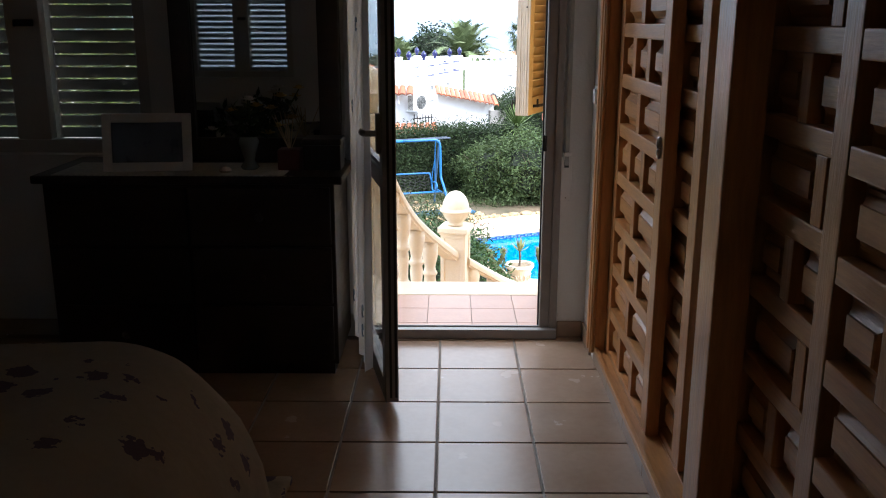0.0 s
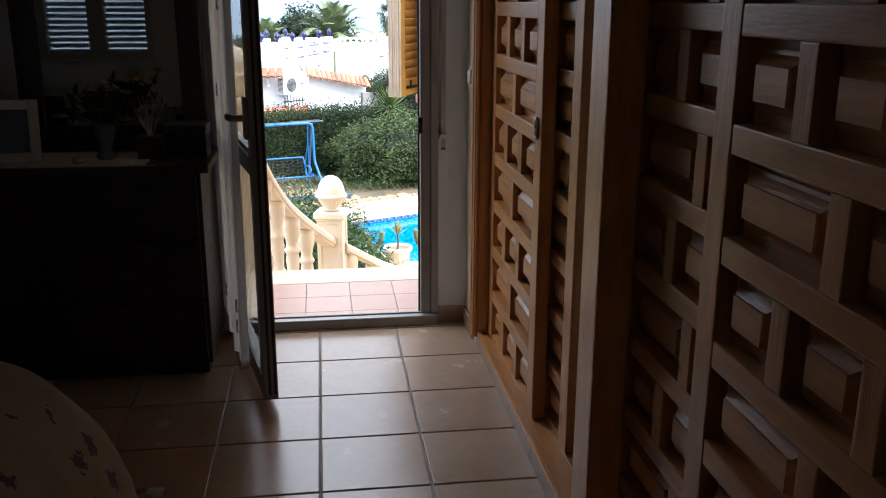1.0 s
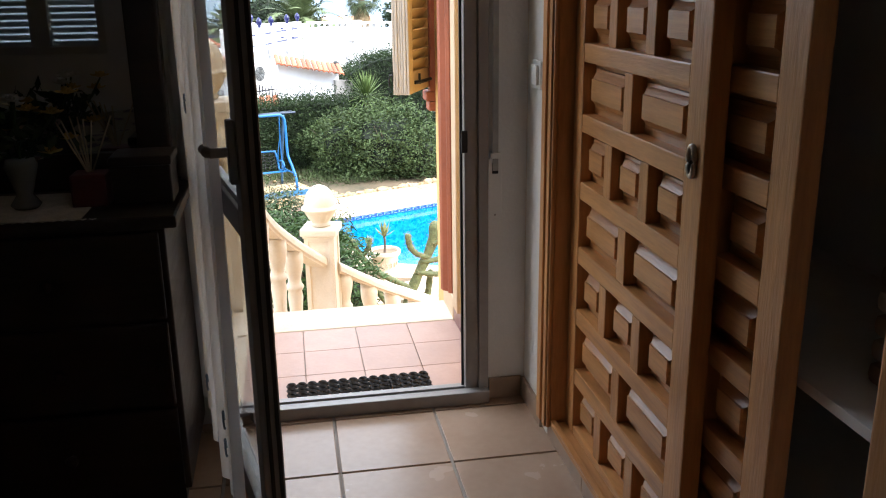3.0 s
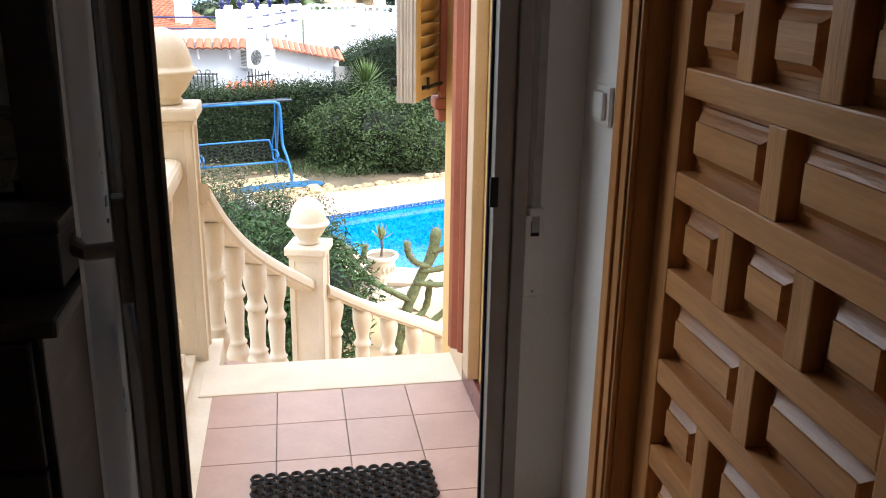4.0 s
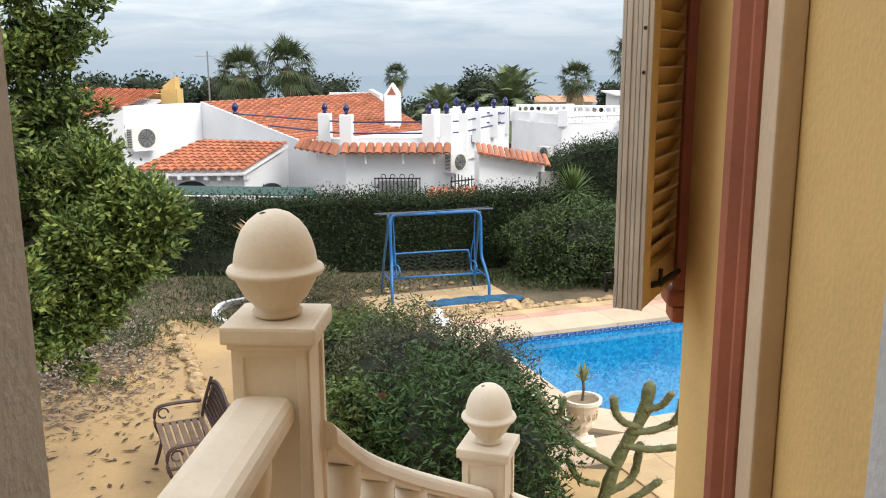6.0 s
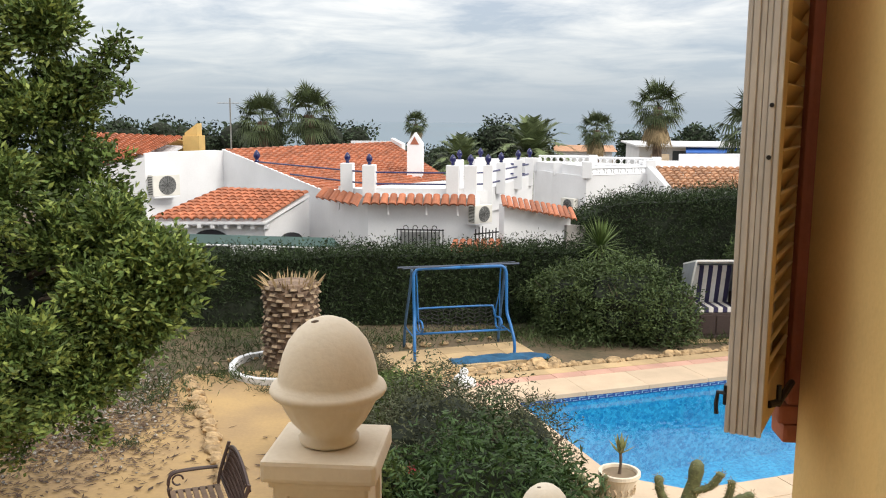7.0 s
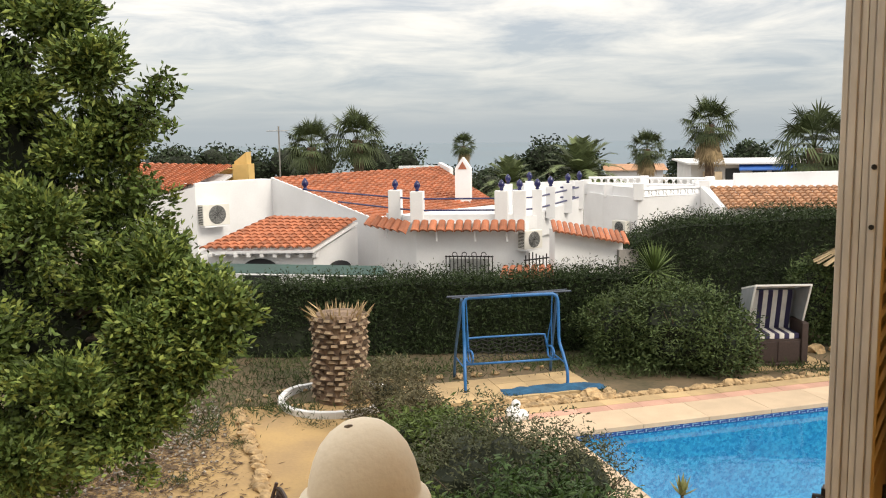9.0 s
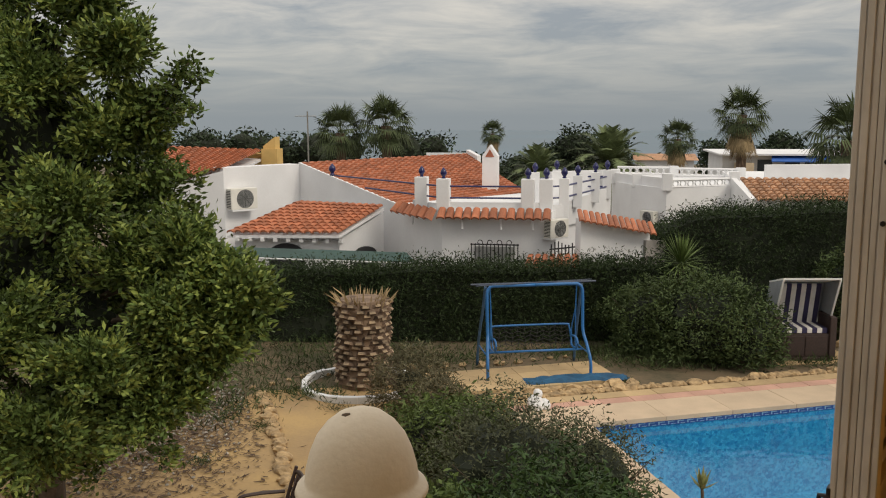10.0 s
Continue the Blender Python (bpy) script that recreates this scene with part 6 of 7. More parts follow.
# beach chair
bc = thing("hooded_beach_chair", "hooded wicker beach chair with navy striped cushions", "beach chair", (3.60, 16.52, GZ), 8)
bc.scale = (0.88, 0.95, 1.07)
M_wick = mat("dark_wicker", (0.05, 0.03, 0.025), 0.6, 0.2, 30, 0.4, 70)
M_hood = mat("grey_hood", (0.27, 0.29, 0.31), 0.8, 0.08, 8, 0.2, 80)
M_strw = mat("white_stripe_cloth", (0.70, 0.68, 0.64), 0.9, 0.06, 8, 0.1, 80)
M_strn = mat("navy_stripe_cloth", (0.035, 0.03, 0.08), 0.9, 0.1, 8, 0.1, 80)
part("base_box", bbox(-0.52, 0.52, -0.30, 0.36, 0.03, 0.44, 0.012), M_wick, bc)
part("foot_board", bbox(-0.55, 0.55, -0.34, 0.36, 0.0, 0.045, 0.006), M_wick, bc)
for s in (-1, 1):
    part("front_drawer", bbox(min(s * 0.02, s * 0.44), max(s * 0.02, s * 0.44), -0.315, -0.30, 0.08, 0.40, 0.004), M_wick, bc)
    a0, a1 = sorted((s * 0.47, s * 0.60))
    part("armrest", bbox(a0, a1, -0.34, 0.25, 0.05, 0.72, 0.02), M_wick, bc)
    bm = bmesh.new()
    pl = [(-0.50, 1.36), (0.20, 1.20), (0.42, 0.62), (0.05, 0.52), (-0.12, 0.62)]
    f0 = [bm.verts.new((s * 0.53, y, z)) for y, z in pl]
    f1 = [bm.verts.new((s * 0.555, y, z)) for y, z in pl]
    bm.faces.new(f0); bm.faces.new(f1[::-1])
    for i in range(5):
        bm.faces.new((f0[i], f0[(i + 1) % 5], f1[(i + 1) % 5], f1[i]))
    part("hood_side", bm, M_hood, bc)
    bm = bmesh.new(); tube(bm, [(s * 0.545, -0.50, 1.36), (s * 0.545, -0.12, 0.60)], 0.022, 6)
    part("hood_edge", bm, M_white, bc)
bm = bmesh.new()
v = [bm.verts.new(p) for p in ((-0.555, -0.52, 1.36), (0.555, -0.52, 1.36), (0.555, 0.22, 1.20), (-0.555, 0.22, 1.20), (-0.555, -0.52, 1.39), (0.555, -0.52, 1.39), (0.555, 0.22, 1.225), (-0.555, 0.22, 1.225))]
for q in ((0, 1, 2, 3), (4, 7, 6, 5), (0, 4, 5, 1), (1, 5, 6, 2), (2, 6, 7, 3), (3, 7, 4, 0)):
    bm.faces.new([v[i] for i in q])
part("hood_top", bm, M_white, bc)
bm = bmesh.new()
slab(bm, [(-0.53, 0.20, 1.20), (0.53, 0.20, 1.20), (0.53, 0.42, 0.45), (-0.53, 0.42, 0.45)], 0.03)
part("hood_back", bm, M_hood, bc)
bm, bm2 = bmesh.new(), bmesh.new()
for i in range(9):
    x0 = -0.44 + 0.0978 * i
    t = bm if i % 2 else bm2
    slab(t, [(x0, 0.10, 1.20), (x0 + 0.0978, 0.10, 1.20), (x0 + 0.0978, 0.26, 0.52), (x0, 0.26, 0.52)], 0.06)
    box(t, x0, x0 + 0.0978, -0.28, 0.25, 0.445, 0.53, 0.008)
part("cushion", bm, M_strw, bc, "white stripes of the cushions")
part("cushion_stripe", bm2, M_strn, bc, "navy stripes of the cushions")
pd_ = tagged(part("beach_chair_pad", bbox(-0.75, 0.75, -0.45, 0.55, -0.02, 0.02, 0.01), M_paver), "pale paved pad under the beach chair", "paving", kind="structure")
pd_.matrix_basis = pose(3.75, 16.5, GZ - 0.02, 0, 0, 17)
# palm stump in a planter ring
st_ = thing("palm_stump", "cut date-palm trunk with scale-like frond bases", "palm", (-3.58, 13.75, GZ))
bm = bmesh.new()
lathe(bm, [(0.42, 0), (0.40, 0.2), (0.37, 0.6), (0.39, 1.0), (0.42, 1.25), (0.36, 1.38), (0.1, 1.40)], 20)
part("trunk", bm, M_bristle, st_)
rng = np.random.default_rng(21)
bm = bmesh.new()
for r in range(16):
    z = 0.03 + 0.082 * r
    rad = 0.375 + 0.035 * abs(z - 0.75)
    for k in range(13):
        a = 6.283 * (k + 0.5 * (r % 2)) / 13 + rng.normal() * 0.05
        d, t = Vector((math.cos(a), math.sin(a), 0)), Vector((-math.sin(a), math.cos(a), 0))
        c = d * (rad - 0.04) + Vector((0, 0, z + rng.normal() * 0.008))
        w, h, o = 0.094, 0.055, 0.115 + rng.uniform(-0.03, 0.035)
        p = [c - t * w, c + t * w, c + d * o + t * w * 0.55 + Vector((0, 0, h)), c + d * o - t * w * 0.55 + Vector((0, 0, h)), c + d * o * 0.75 + t * w * 0.5 + Vector((0, 0, h + 0.035)), c + d * o * 0.75 - t * w * 0.5 + Vector((0, 0, h + 0.035)), c + t * w * 0.7 + Vector((0, 0, h + 0.02)), c - t * w * 0.7 + Vector((0, 0, h + 0.02))]
        v = [bm.verts.new(q) for q in p]
        for q in ((0, 1, 2, 3), (3, 2, 4, 5), (5, 4, 6, 7), (0, 3, 5, 7), (1, 6, 4, 2)):
            bm.faces.new([v[i] for i in q]).material_index = 1 if q[0] == 3 else 0
sc = part("husk_scale", bm, M_bristle, st_, "brown frond bases with paler cut ends")
sc.data.materials.append(M_cut)
sc["kind"] = "stuff"
bm = bmesh.new()
for k in range(150):
    a = rng.uniform(0, 6.283)
    r0 = rng.uniform(0.22, 0.40)
    L = rng.uniform(0.10, 0.30)
    el = rng.uniform(0.75, 1.45)
    if math.cos(a - 3.3) > 0.75 and rng.random() < 0.6:
        L, el = L * 1.5, el * 0.55
    d = Vector((math.cos(a) * math.cos(el), math.sin(a) * math.cos(el), math.sin(el)))
    p = Vector((math.cos(a) * r0, math.sin(a) * r0, 1.27 + rng.uniform(-0.05, 0.06)))
    s = d.cross(Vector((rng.normal(), rng.normal(), rng.normal()))).normalized() * rng.uniform(0.010, 0.024)
    bm.faces.new([bm.verts.new(q) for q in (p - s, p + s, p + d * L * 0.7 + s * 0.6, p + d * L, p + d * L * 0.75 - s * 0.5)])
fr_ = part("cut_fronds", bm, M_dry, st_, "dry straw-coloured cut fronds"); fr_["kind"] = "stuff"
pr = thing("planter_ring", "round white-edged stone planter ring", "planter", (-3.62, 13.6, GZ))
for k in range(26):
    a = 6.283 * k / 26
    bm = bmesh.new()
    box(bm, -0.11, 0.11, -0.045, 0.045, -0.02, 0.09 + rng.uniform(-0.01, 0.015), 0.012, pose(0.86 * math.cos(a), 0.86 * math.sin(a), 0, 0, 0, math.degrees(a) + 90))
    part("stone", bm, M_wall, pr)
# rock edging
re = thing("rock_edging", "row of rough limestone rocks edging the bed", "edging")


def rocks(path, step, size, parent, seed):
    rg = np.random.default_rng(seed)
    meshes = []
    for m in range(7):
        bm = bmesh.new()
        bmesh.ops.create_icosphere(bm, subdivisions=2, radius=1)
        for v in bm.verts:
            v.co *= 1 + 0.45 * noise.noise(v.co * 1.3 + Vector((seed, m * 3, 0))) + 0.3 * noise.noise(v.co * 3.1 + Vector((m, seed, 0)))
            v.co.z *= 0.75
        meshes.append(bm)
    data = []
    for bm in meshes:
        me = bpy.data.meshes.new("rock"); bm.to_mesh(me); bm.free(); me.materials.append(M_rock); data.append(me)
    p = [Vector((*q, 0)) for q in path]
    for a, b in zip(p, p[1:]):
        L = (b - a).length
        k = 0
        while k * step < L:
            o = part("rock", data[int(rg.integers(7))], M_rock, parent)
            q = a.lerp(b, k * step / L)
            s = size * rg.uniform(0.6, 1.25)
            o.matrix_basis = pose(q.x + rg.normal() * 0.25 * size, q.y + rg.normal() * 0.25 * size, GZ + s * 0.25, 0, 0, rg.uniform(0, 360)) @ Matrix.Diagonal((s * rg.uniform(0.9, 1.5), s, s * rg.uniform(0.7, 1.0), 1))
            k += 1


rocks([gp(-1.1, 1.36), gp(7.2, 1.36)], 0.11, 0.085, re, 1)
rocks([gp(-1.0, 1.55), gp(1.4, 1.55)], 0.13, 0.10, re, 2)
re2 = thing("rock_edging", "low stone edging beside the sandy path", "edging")
rocks([(-5.0, 12.95), (-3.45, 9.8), (-2.6, 7.4)], 0.10, 0.085, re2, 3)
rocks([(-7.2, 10.8), (-6.2, 9.9), (-6.6, 8.4)], 0.3, 0.14, re2, 4)
rocks([(4.6, 17.3), (5.6, 17.4), (7.0, 17.6)], 0.3, 0.14, re2, 5)
rocks([(-5.2, 13.2), (-4.6, 14.0), (-3.0, 14.7), (-1.5, 15.2), (-0.3, 15.9)], 0.3, 0.06, re2, 6)
ws = thing("white_stone", "small white painted stone beside the rocks", "stone", (-0.78, 12.78, GZ + 0.03))
bm = bmesh.new()
for c, r in (((0, 0, 0.10), 0.13), ((0.12, 0.05, 0.07), 0.09), ((0.02, 0.02, 0.24), 0.07)):
    res = bmesh.ops.create_icosphere(bm, subdivisions=2, radius=r)
    for v in res["verts"]:
        v.co = v.co * (1 + 0.3 * noise.noise(v.co * 9)) + Vector(c)
part("stone_body", bm, M_wall, ws)
pa = thing("thatched_parasol", "thatched straw parasol near the boundary hedge", "parasol", (5.75, 17.5, GZ))
bm = bmesh.new(); tube(bm, [(0, 0, 0), (0, 0, 2.1)], 0.05, 8)
part("pole", bm, M_bark, pa)
bm = bmesh.new()
rgp = np.random.default_rng(4)
for lay, (r0, r1, z0, z1) in enumerate(((0.05, 0.55, 2.15, 1.98), (0.4, 0.9, 2.04, 1.84), (0.75, 1.2, 1.92, 1.68))):
    for k in range(90):
        a = 6.283 * k / 90 + rgp.normal() * 0.02
        d, t = Vector((math.cos(a), math.sin(a), 0)), Vector((-math.sin(a), math.cos(a), 0))
        e = r1 + rgp.uniform(-0.05, 0.05)
        p = [d * r0 - t * 0.03 * r0 + Vector((0, 0, z0)), d * r0 + t * 0.03 * r0 + Vector((0, 0, z0)), d * e + t * 0.05 + Vector((0, 0, z1 - 0.03 * rgp.random())), d * e - t * 0.05 + Vector((0, 0, z1 - 0.03 * rgp.random()))]
        bm.faces.new([bm.verts.new(q) for q in p])
th_ = part("thatch", bm, M_dry, pa, "frayed straw thatch"); th_["kind"] = "stuff"
# urn on plinth
ur = thing("stone_urn", "cast-stone urn planted with a young agave by the pool", "urn", (1.03, 8.62, GZ + 0.03))
ur.scale = (0.88, 0.88, 1.2)
part("foot", bbox(-0.17, 0.17, -0.17, 0.17, 0, 0.05, 0.008), M_stone, ur)
bm = bmesh.new()
lathe(bm, [(0.12, 0.05), (0.13, 0.07), (0.075, 0.11), (0.075, 0.14), (0.12, 0.18), (0.155, 0.22), (0.15, 0.25), (0.165, 0.33), (0.21, 0.40), (0.235, 0.42), (0.235, 0.45), (0.20, 0.45), (0.19, 0.40)], 32, flute=(0.15, 0.24), nf=12)
part("bowl", bm, M_stone, ur, smooth=False)
bm = bmesh.new()
for k in range(16):
    a = 6.283 * k / 16
    tube(bm, [(0.172 * math.cos(a) , 0.172 * math.sin(a), 0.27), (0.178 * math.cos(a + .1), 0.178 * math.sin(a + .1), 0.30), (0.186 * math.cos(a), 0.186 * math.sin(a), 0.335)], 0.012, 5)
part("frieze", bm, M_creamw, ur, "worn relief frieze")
bm = bmesh.new(); lathe(bm, [(0.195, 0.40), (0.195, 0.425)], 20)
part("soil", bm, M_earth, ur)
bm = bmesh.new()
tube(bm, [(0, 0, 0.42), (0.01, 0, 0.55), (0.0, 0.01, 0.62)], [0.022, 0.018, 0.016], 8)
part("stem", bm, M_bark, ur)
bm = bmesh.new()
for k in range(14):
    a = k * 2.4
    el = 0.35 + 0.08 * k
    d = Vector((math.cos(a) * math.cos(el), math.sin(a) * math.cos(el), math.sin(el)))
    s = Vector((-math.sin(a), math.cos(a), 0)) * 0.024
    p = Vector((0, 0, 0.60))
    q = p + d * 0.09
    bm.faces.new([bm.verts.new(w) for w in (p - s * .6, q - s, p + d * 0.18 + Vector((0, 0, 0.01)), q + s, p + s * .6)])
part("leaves", bm, mat("pale_agave", (0.30, 0.32, 0.13), 0.6, 0.2, 12, 0.05, 60), ur)
pl_ = tagged(part("urn_plinth", bbox(-0.35, 2.6, -0.28, 0.24, 0, 0.06, 0.015), M_coping), "low pale stone ledge under the urn", "plinth", kind="structure")
pl_.matrix_basis = pose(1.0, 8.5, GZ - 0.035, 0, 0, GYAW)
# cactus
ca = thing("cactus", "tall branching prickly cactus", "cactus", (1.02, 7.0, GZ))
ca.scale = (1.22, 1, 1)
for k, (pts, r) in enumerate((
    ([(0, 0, 0), (0.06, 0.0, 0.35), (0.16, 0.02, 0.70), (0.30, 0.03, 1.05), (0.34, 0.03, 1.32)], 0.062),
    ([(0.12, 0.0, 0.58), (-0.02, -0.02, 0.68), (-0.22, -0.03, 0.84), (-0.36, -0.03, 1.04), (-0.42, -0.03, 1.20)], 0.042),
    ([(0.26, 0, 0.95), (0.17, -0.05, 1.00), (0.10, -0.07, 1.10), (0.08, -0.07, 1.24)], 0.038),
    ([(0.32, 0, 1.10), (0.42, -0.03, 1.16), (0.48, -0.05, 1.28)], 0.036),
    ([(0.20, 0.0, 0.90), (0.38, 0.0, 0.92), (0.58, 0.02, 1.02), (0.70, 0.02, 1.08)], 0.042),
    ([(0.16, 0.0, 0.78), (0.36, 0.0, 0.74), (0.60, 0.0, 0.78)], 0.04),
    ([(-0.25, -0.03, 0.86), (-0.46, 0.02, 0.84), (-0.58, 0.03, 0.96)], 0.036),
    ([(0.03, 0.0, 0.3), (0.25, 0.1, 0.42), (0.30, 0.1, 0.75)], 0.04),
    ([(0.02, 0.0, 0.25), (0.2, -0.1, 0.30), (0.42, -0.1, 0.5)], 0.04),
    ([(0.0, 0.0, 0.40), (-0.14, -0.06, 0.48), (-0.22, -0.08, 0.66)], 0.034),
    ([(0.50, 0.0, 0.98), (0.54, -0.04, 1.10), (0.55, -0.05, 1.22)], 0.032),
    ([(-0.34, -0.03, 1.0), (-0.28, -0.05, 1.10), (-0.26, -0.05, 1.22)], 0.03))):
    bm = bmesh.new()
    P_ = spline(pts, 14)
    tube(bm, P_ + [P_[-1] + (P_[-1] - P_[-2]) * 0.5], [r * (0.84 - 0.14 * (i % 2)) for i in range(13)] + [r * 0.7, r * 0.3], 9)
    ar = part("arm", bm, M_cactus, ca, smooth=True)
    rg = np.random.default_rng(k)
    bm = bmesh.new()
    for q in P_:
        for _ in range(26):
            d = Vector(rg.normal(size=3)).normalized()
            s = d.cross(Vector(rg.normal(size=3))).normalized() * 0.002
            bm.faces.new([bm.verts.new(w) for w in (q + d * r * 0.72 - s, q + d * r * 0.72 + s, q + d * (r * 0.85 + 0.02))])
    sp_ = part("spines", bm, M_dry, ar); sp_["kind"] = "stuff"
# garden bench
be = thing("garden_bench", "cast-iron garden bench with slatted wooden seat", "bench", (-2.87, 7.66, GZ - 0.006), -63)
M_iron = mat("brown_cast_iron", (0.055, 0.03, 0.025), 0.5, 0.15, 15, 0.1, 70)
M_slat = mat("weathered_slat", (0.20, 0.13, 0.085), 0.75, 0.15, 10, 0.15, 60)
for i in range(7):
    part("seat_slat", bbox(-0.55, 0.55, -0.24 + 0.07 * i, -0.19 + 0.07 * i, 0.42, 0.442, 0.004), M_slat, be)
for s in (-1, 1):
    bm = bmesh.new()
    tube(bm, spline([(s * 0.55, -0.27, 0), (s * 0.55, -0.20, 0.25), (s * 0.55, -0.25, 0.44), (s * 0.55, -0.22, 0.60), (s * 0.55, -0.05, 0.63), (s * 0.55, 0.22, 0.62)], 20), 0.018, 6)
    tube(bm, spline([(s * 0.55, 0.30, 0), (s * 0.55, 0.22, 0.42), (s * 0.55, 0.34, 0.86)], 12), 0.018, 6)
    tube(bm, [(s * 0.55, -0.25, 0.42), (s * 0.55, 0.24, 0.42)], 0.015, 6)
    tube(bm, [(s * 0.55, -0.16 + 0.05 * math.cos(a), 0.54 + 0.05 * math.sin(a)) for a in np.linspace(0, 5.2, 12)], 0.010, 5)
    part("iron_end", bm, M_iron, be)
bm = bmesh.new()
arc = [(0.55 * (2 * i / 20 - 1), 0.34 + 0.0, 0.80 + 0.13 * (1 - (2 * i / 20 - 1) ** 2)) for i in range(21)]
tube(bm, arc, 0.018, 6)
tube(bm, [(-0.55, 0.25, 0.52), (0.55, 0.25, 0.52)], 0.015, 6)
for i in range(22):
    x = -0.52 + 0.05 * i
    for dx in (-0.16, 0.16):
        x1 = min(0.55, max(-0.55, x + dx))
        f = (x1 - x) / dx if dx else 1
        zt = 0.52 + (0.27 + 0.12 * (1 - (x1 / 0.55) ** 2)) * f
        tube(bm, [(x, 0.25, 0.52), (x1, 0.25 + 0.09 * f, zt)], 0.007, 4)
part("lattice_back", bm, M_iron, be, "cast-iron lattice backrest")

# ---- shrubs ----
M_lav = leafmat("brown_green_leaf", (0.15, 0.135, 0.075))
def shrub(name, label, blobs, n, length, width, material, seed, shade_core=0.6):
    rg = np.random.default_rng(seed)
    sh = thing(name, label, "shrub")
    pts = []
    tot = sum(b[1][0] * b[1][1] for b in blobs)
    bm = bmesh.new()
    for k, (c, r) in enumerate(blobs):
        pts += blob_points(rg, int(n * r[0] * r[1] / tot), c, r, 0.60, 0.22, seed + k * 1.7)
        res = bmesh.ops.create_icosphere(bm, subdivisions=3, radius=1)
        for v in res["verts"]:
            d = v.co.normalized()
            s = shade_core * (1 + 0.4 * noise.noise(d * 2.3 + Vector((seed, k, 0))))
            v.co = Vector((c[0] + d.x * r[0] * s, c[1] + d.y * r[1] * s, max(GZ, c[2] + d.z * r[2] * s)))
    pts = [p for p in pts if p[2] > GZ]
    # near-black lumps put the shrub's inner shade into colour
    cr = part("leaf_shade", bm, M_leafshade, sh)
    lf = part("leaves", leaf_mesh("leaves", pts, length, width, rg, droop=0.0), material, sh)
    lf["kind"] = "stuff"
    bm = bmesh.new()
    for c, r in blobs:
        for _ in range(6):
            a = rg.uniform(0, 6.28)
            tube(bm, [(c[0], c[1], GZ), (c[0] + 0.4 * r[0] * math.cos(a), c[1] + 0.4 * r[1] * math.sin(a), c[2]), (c[0] + 0.9 * r[0] * math.cos(a), c[1] + 0.9 * r[1] * math.sin(a), c[2] + 0.5 * r[2])], [0.02, 0.012, 0.004], 5)
    part("branches", bm, M_bark, sh)
    return sh


shrub("oleander_bush", "large rounded green bush behind the pool", [((1.15, 16.4, -1.92), (0.9, 0.8, 0.8)), ((1.95, 15.95, -1.82), (1.0, 0.8, 0.92)), ((2.55, 15.8, -2.0), (0.72, 0.65, 0.7)), ((0.75, 16.8, -2.0), (0.5, 0.5, 0.6))], 26000, 0.085, 0.028, M_bush, 31)
shrub("grey_shrub", "grey-green thorny shrub below the stair", [((-0.75, 8.3, -1.68), (0.85, 0.85, 0.82)), ((-0.05, 8.5, -1.8), (0.65, 0.6, 0.7)), ((-1.2, 9.6, -2.1), (0.5, 0.5, 0.45))], 30000, 0.050, 0.015, M_grey, 32, 0.62)
shrub("laurel_shrub", "dense dark green shrub below the stair", [((-0.2, 7.0, -1.72), (0.8, 0.75, 0.82)), ((0.28, 6.7, -1.80), (0.48, 0.65, 0.70)), ((-0.9, 7.4, -1.95), (0.5, 0.5, 0.55))], 20000, 0.075, 0.022, M_shrub, 33)
shrub("low_shrub", "low bright green shrub by the path", [((-1.70, 9.75, -1.90), (0.62, 0.55, 0.58)), ((-1.15, 9.45, -1.80), (0.55, 0.50, 0.58)), ((-1.5, 10.3, -2.05), (0.55, 0.5, 0.48))], 13000, 0.075, 0.024, M_low, 34)
shrub("lavender_shrub", "straggly brownish shrub beside the palm stump", [((-2.5, 12.3, -2.05), (0.6, 0.55, 0.55)), ((-2.0, 11.6, -2.1), (0.45, 0.45, 0.42))], 12000, 0.09, 0.013, M_lav, 35, 0.35)
shrub("variegated_shrub", "small yellow-green leafy shrub", [((-1.18, 7.2, -1.62), (0.26, 0.26, 0.40)), ((-1.22, 7.3, -2.1), (0.25, 0.25, 0.42))], 3400, 0.07, 0.03, M_yucca, 37)
rb = thing("red_blossom", "small cluster of red blossoms on the shrub", "flower", (-0.88, 7.12, -1.36))
rgb = np.random.default_rng(3)
_pt = part("petals", leaf_mesh("petals", [tuple(rgb.normal(size=3) * 0.02) for _ in range(36)], 0.022, 0.015, rgb), mat("red_petal", (0.45, 0.03, 0.05), 0.7, 0.1, 20, 0, 40), rb); _pt["kind"] = "stuff"
shrub("conifer", "small bright green conifer by the boundary", [((4.65, 17.9, -1.65), (0.45, 0.45, 0.95)), ((5.15, 18.0, -1.75), (0.42, 0.42, 0.85)), ((4.3, 18.0, -1.9), (0.35, 0.35, 0.7))], 9000, 0.09, 0.03, M_bush, 36)
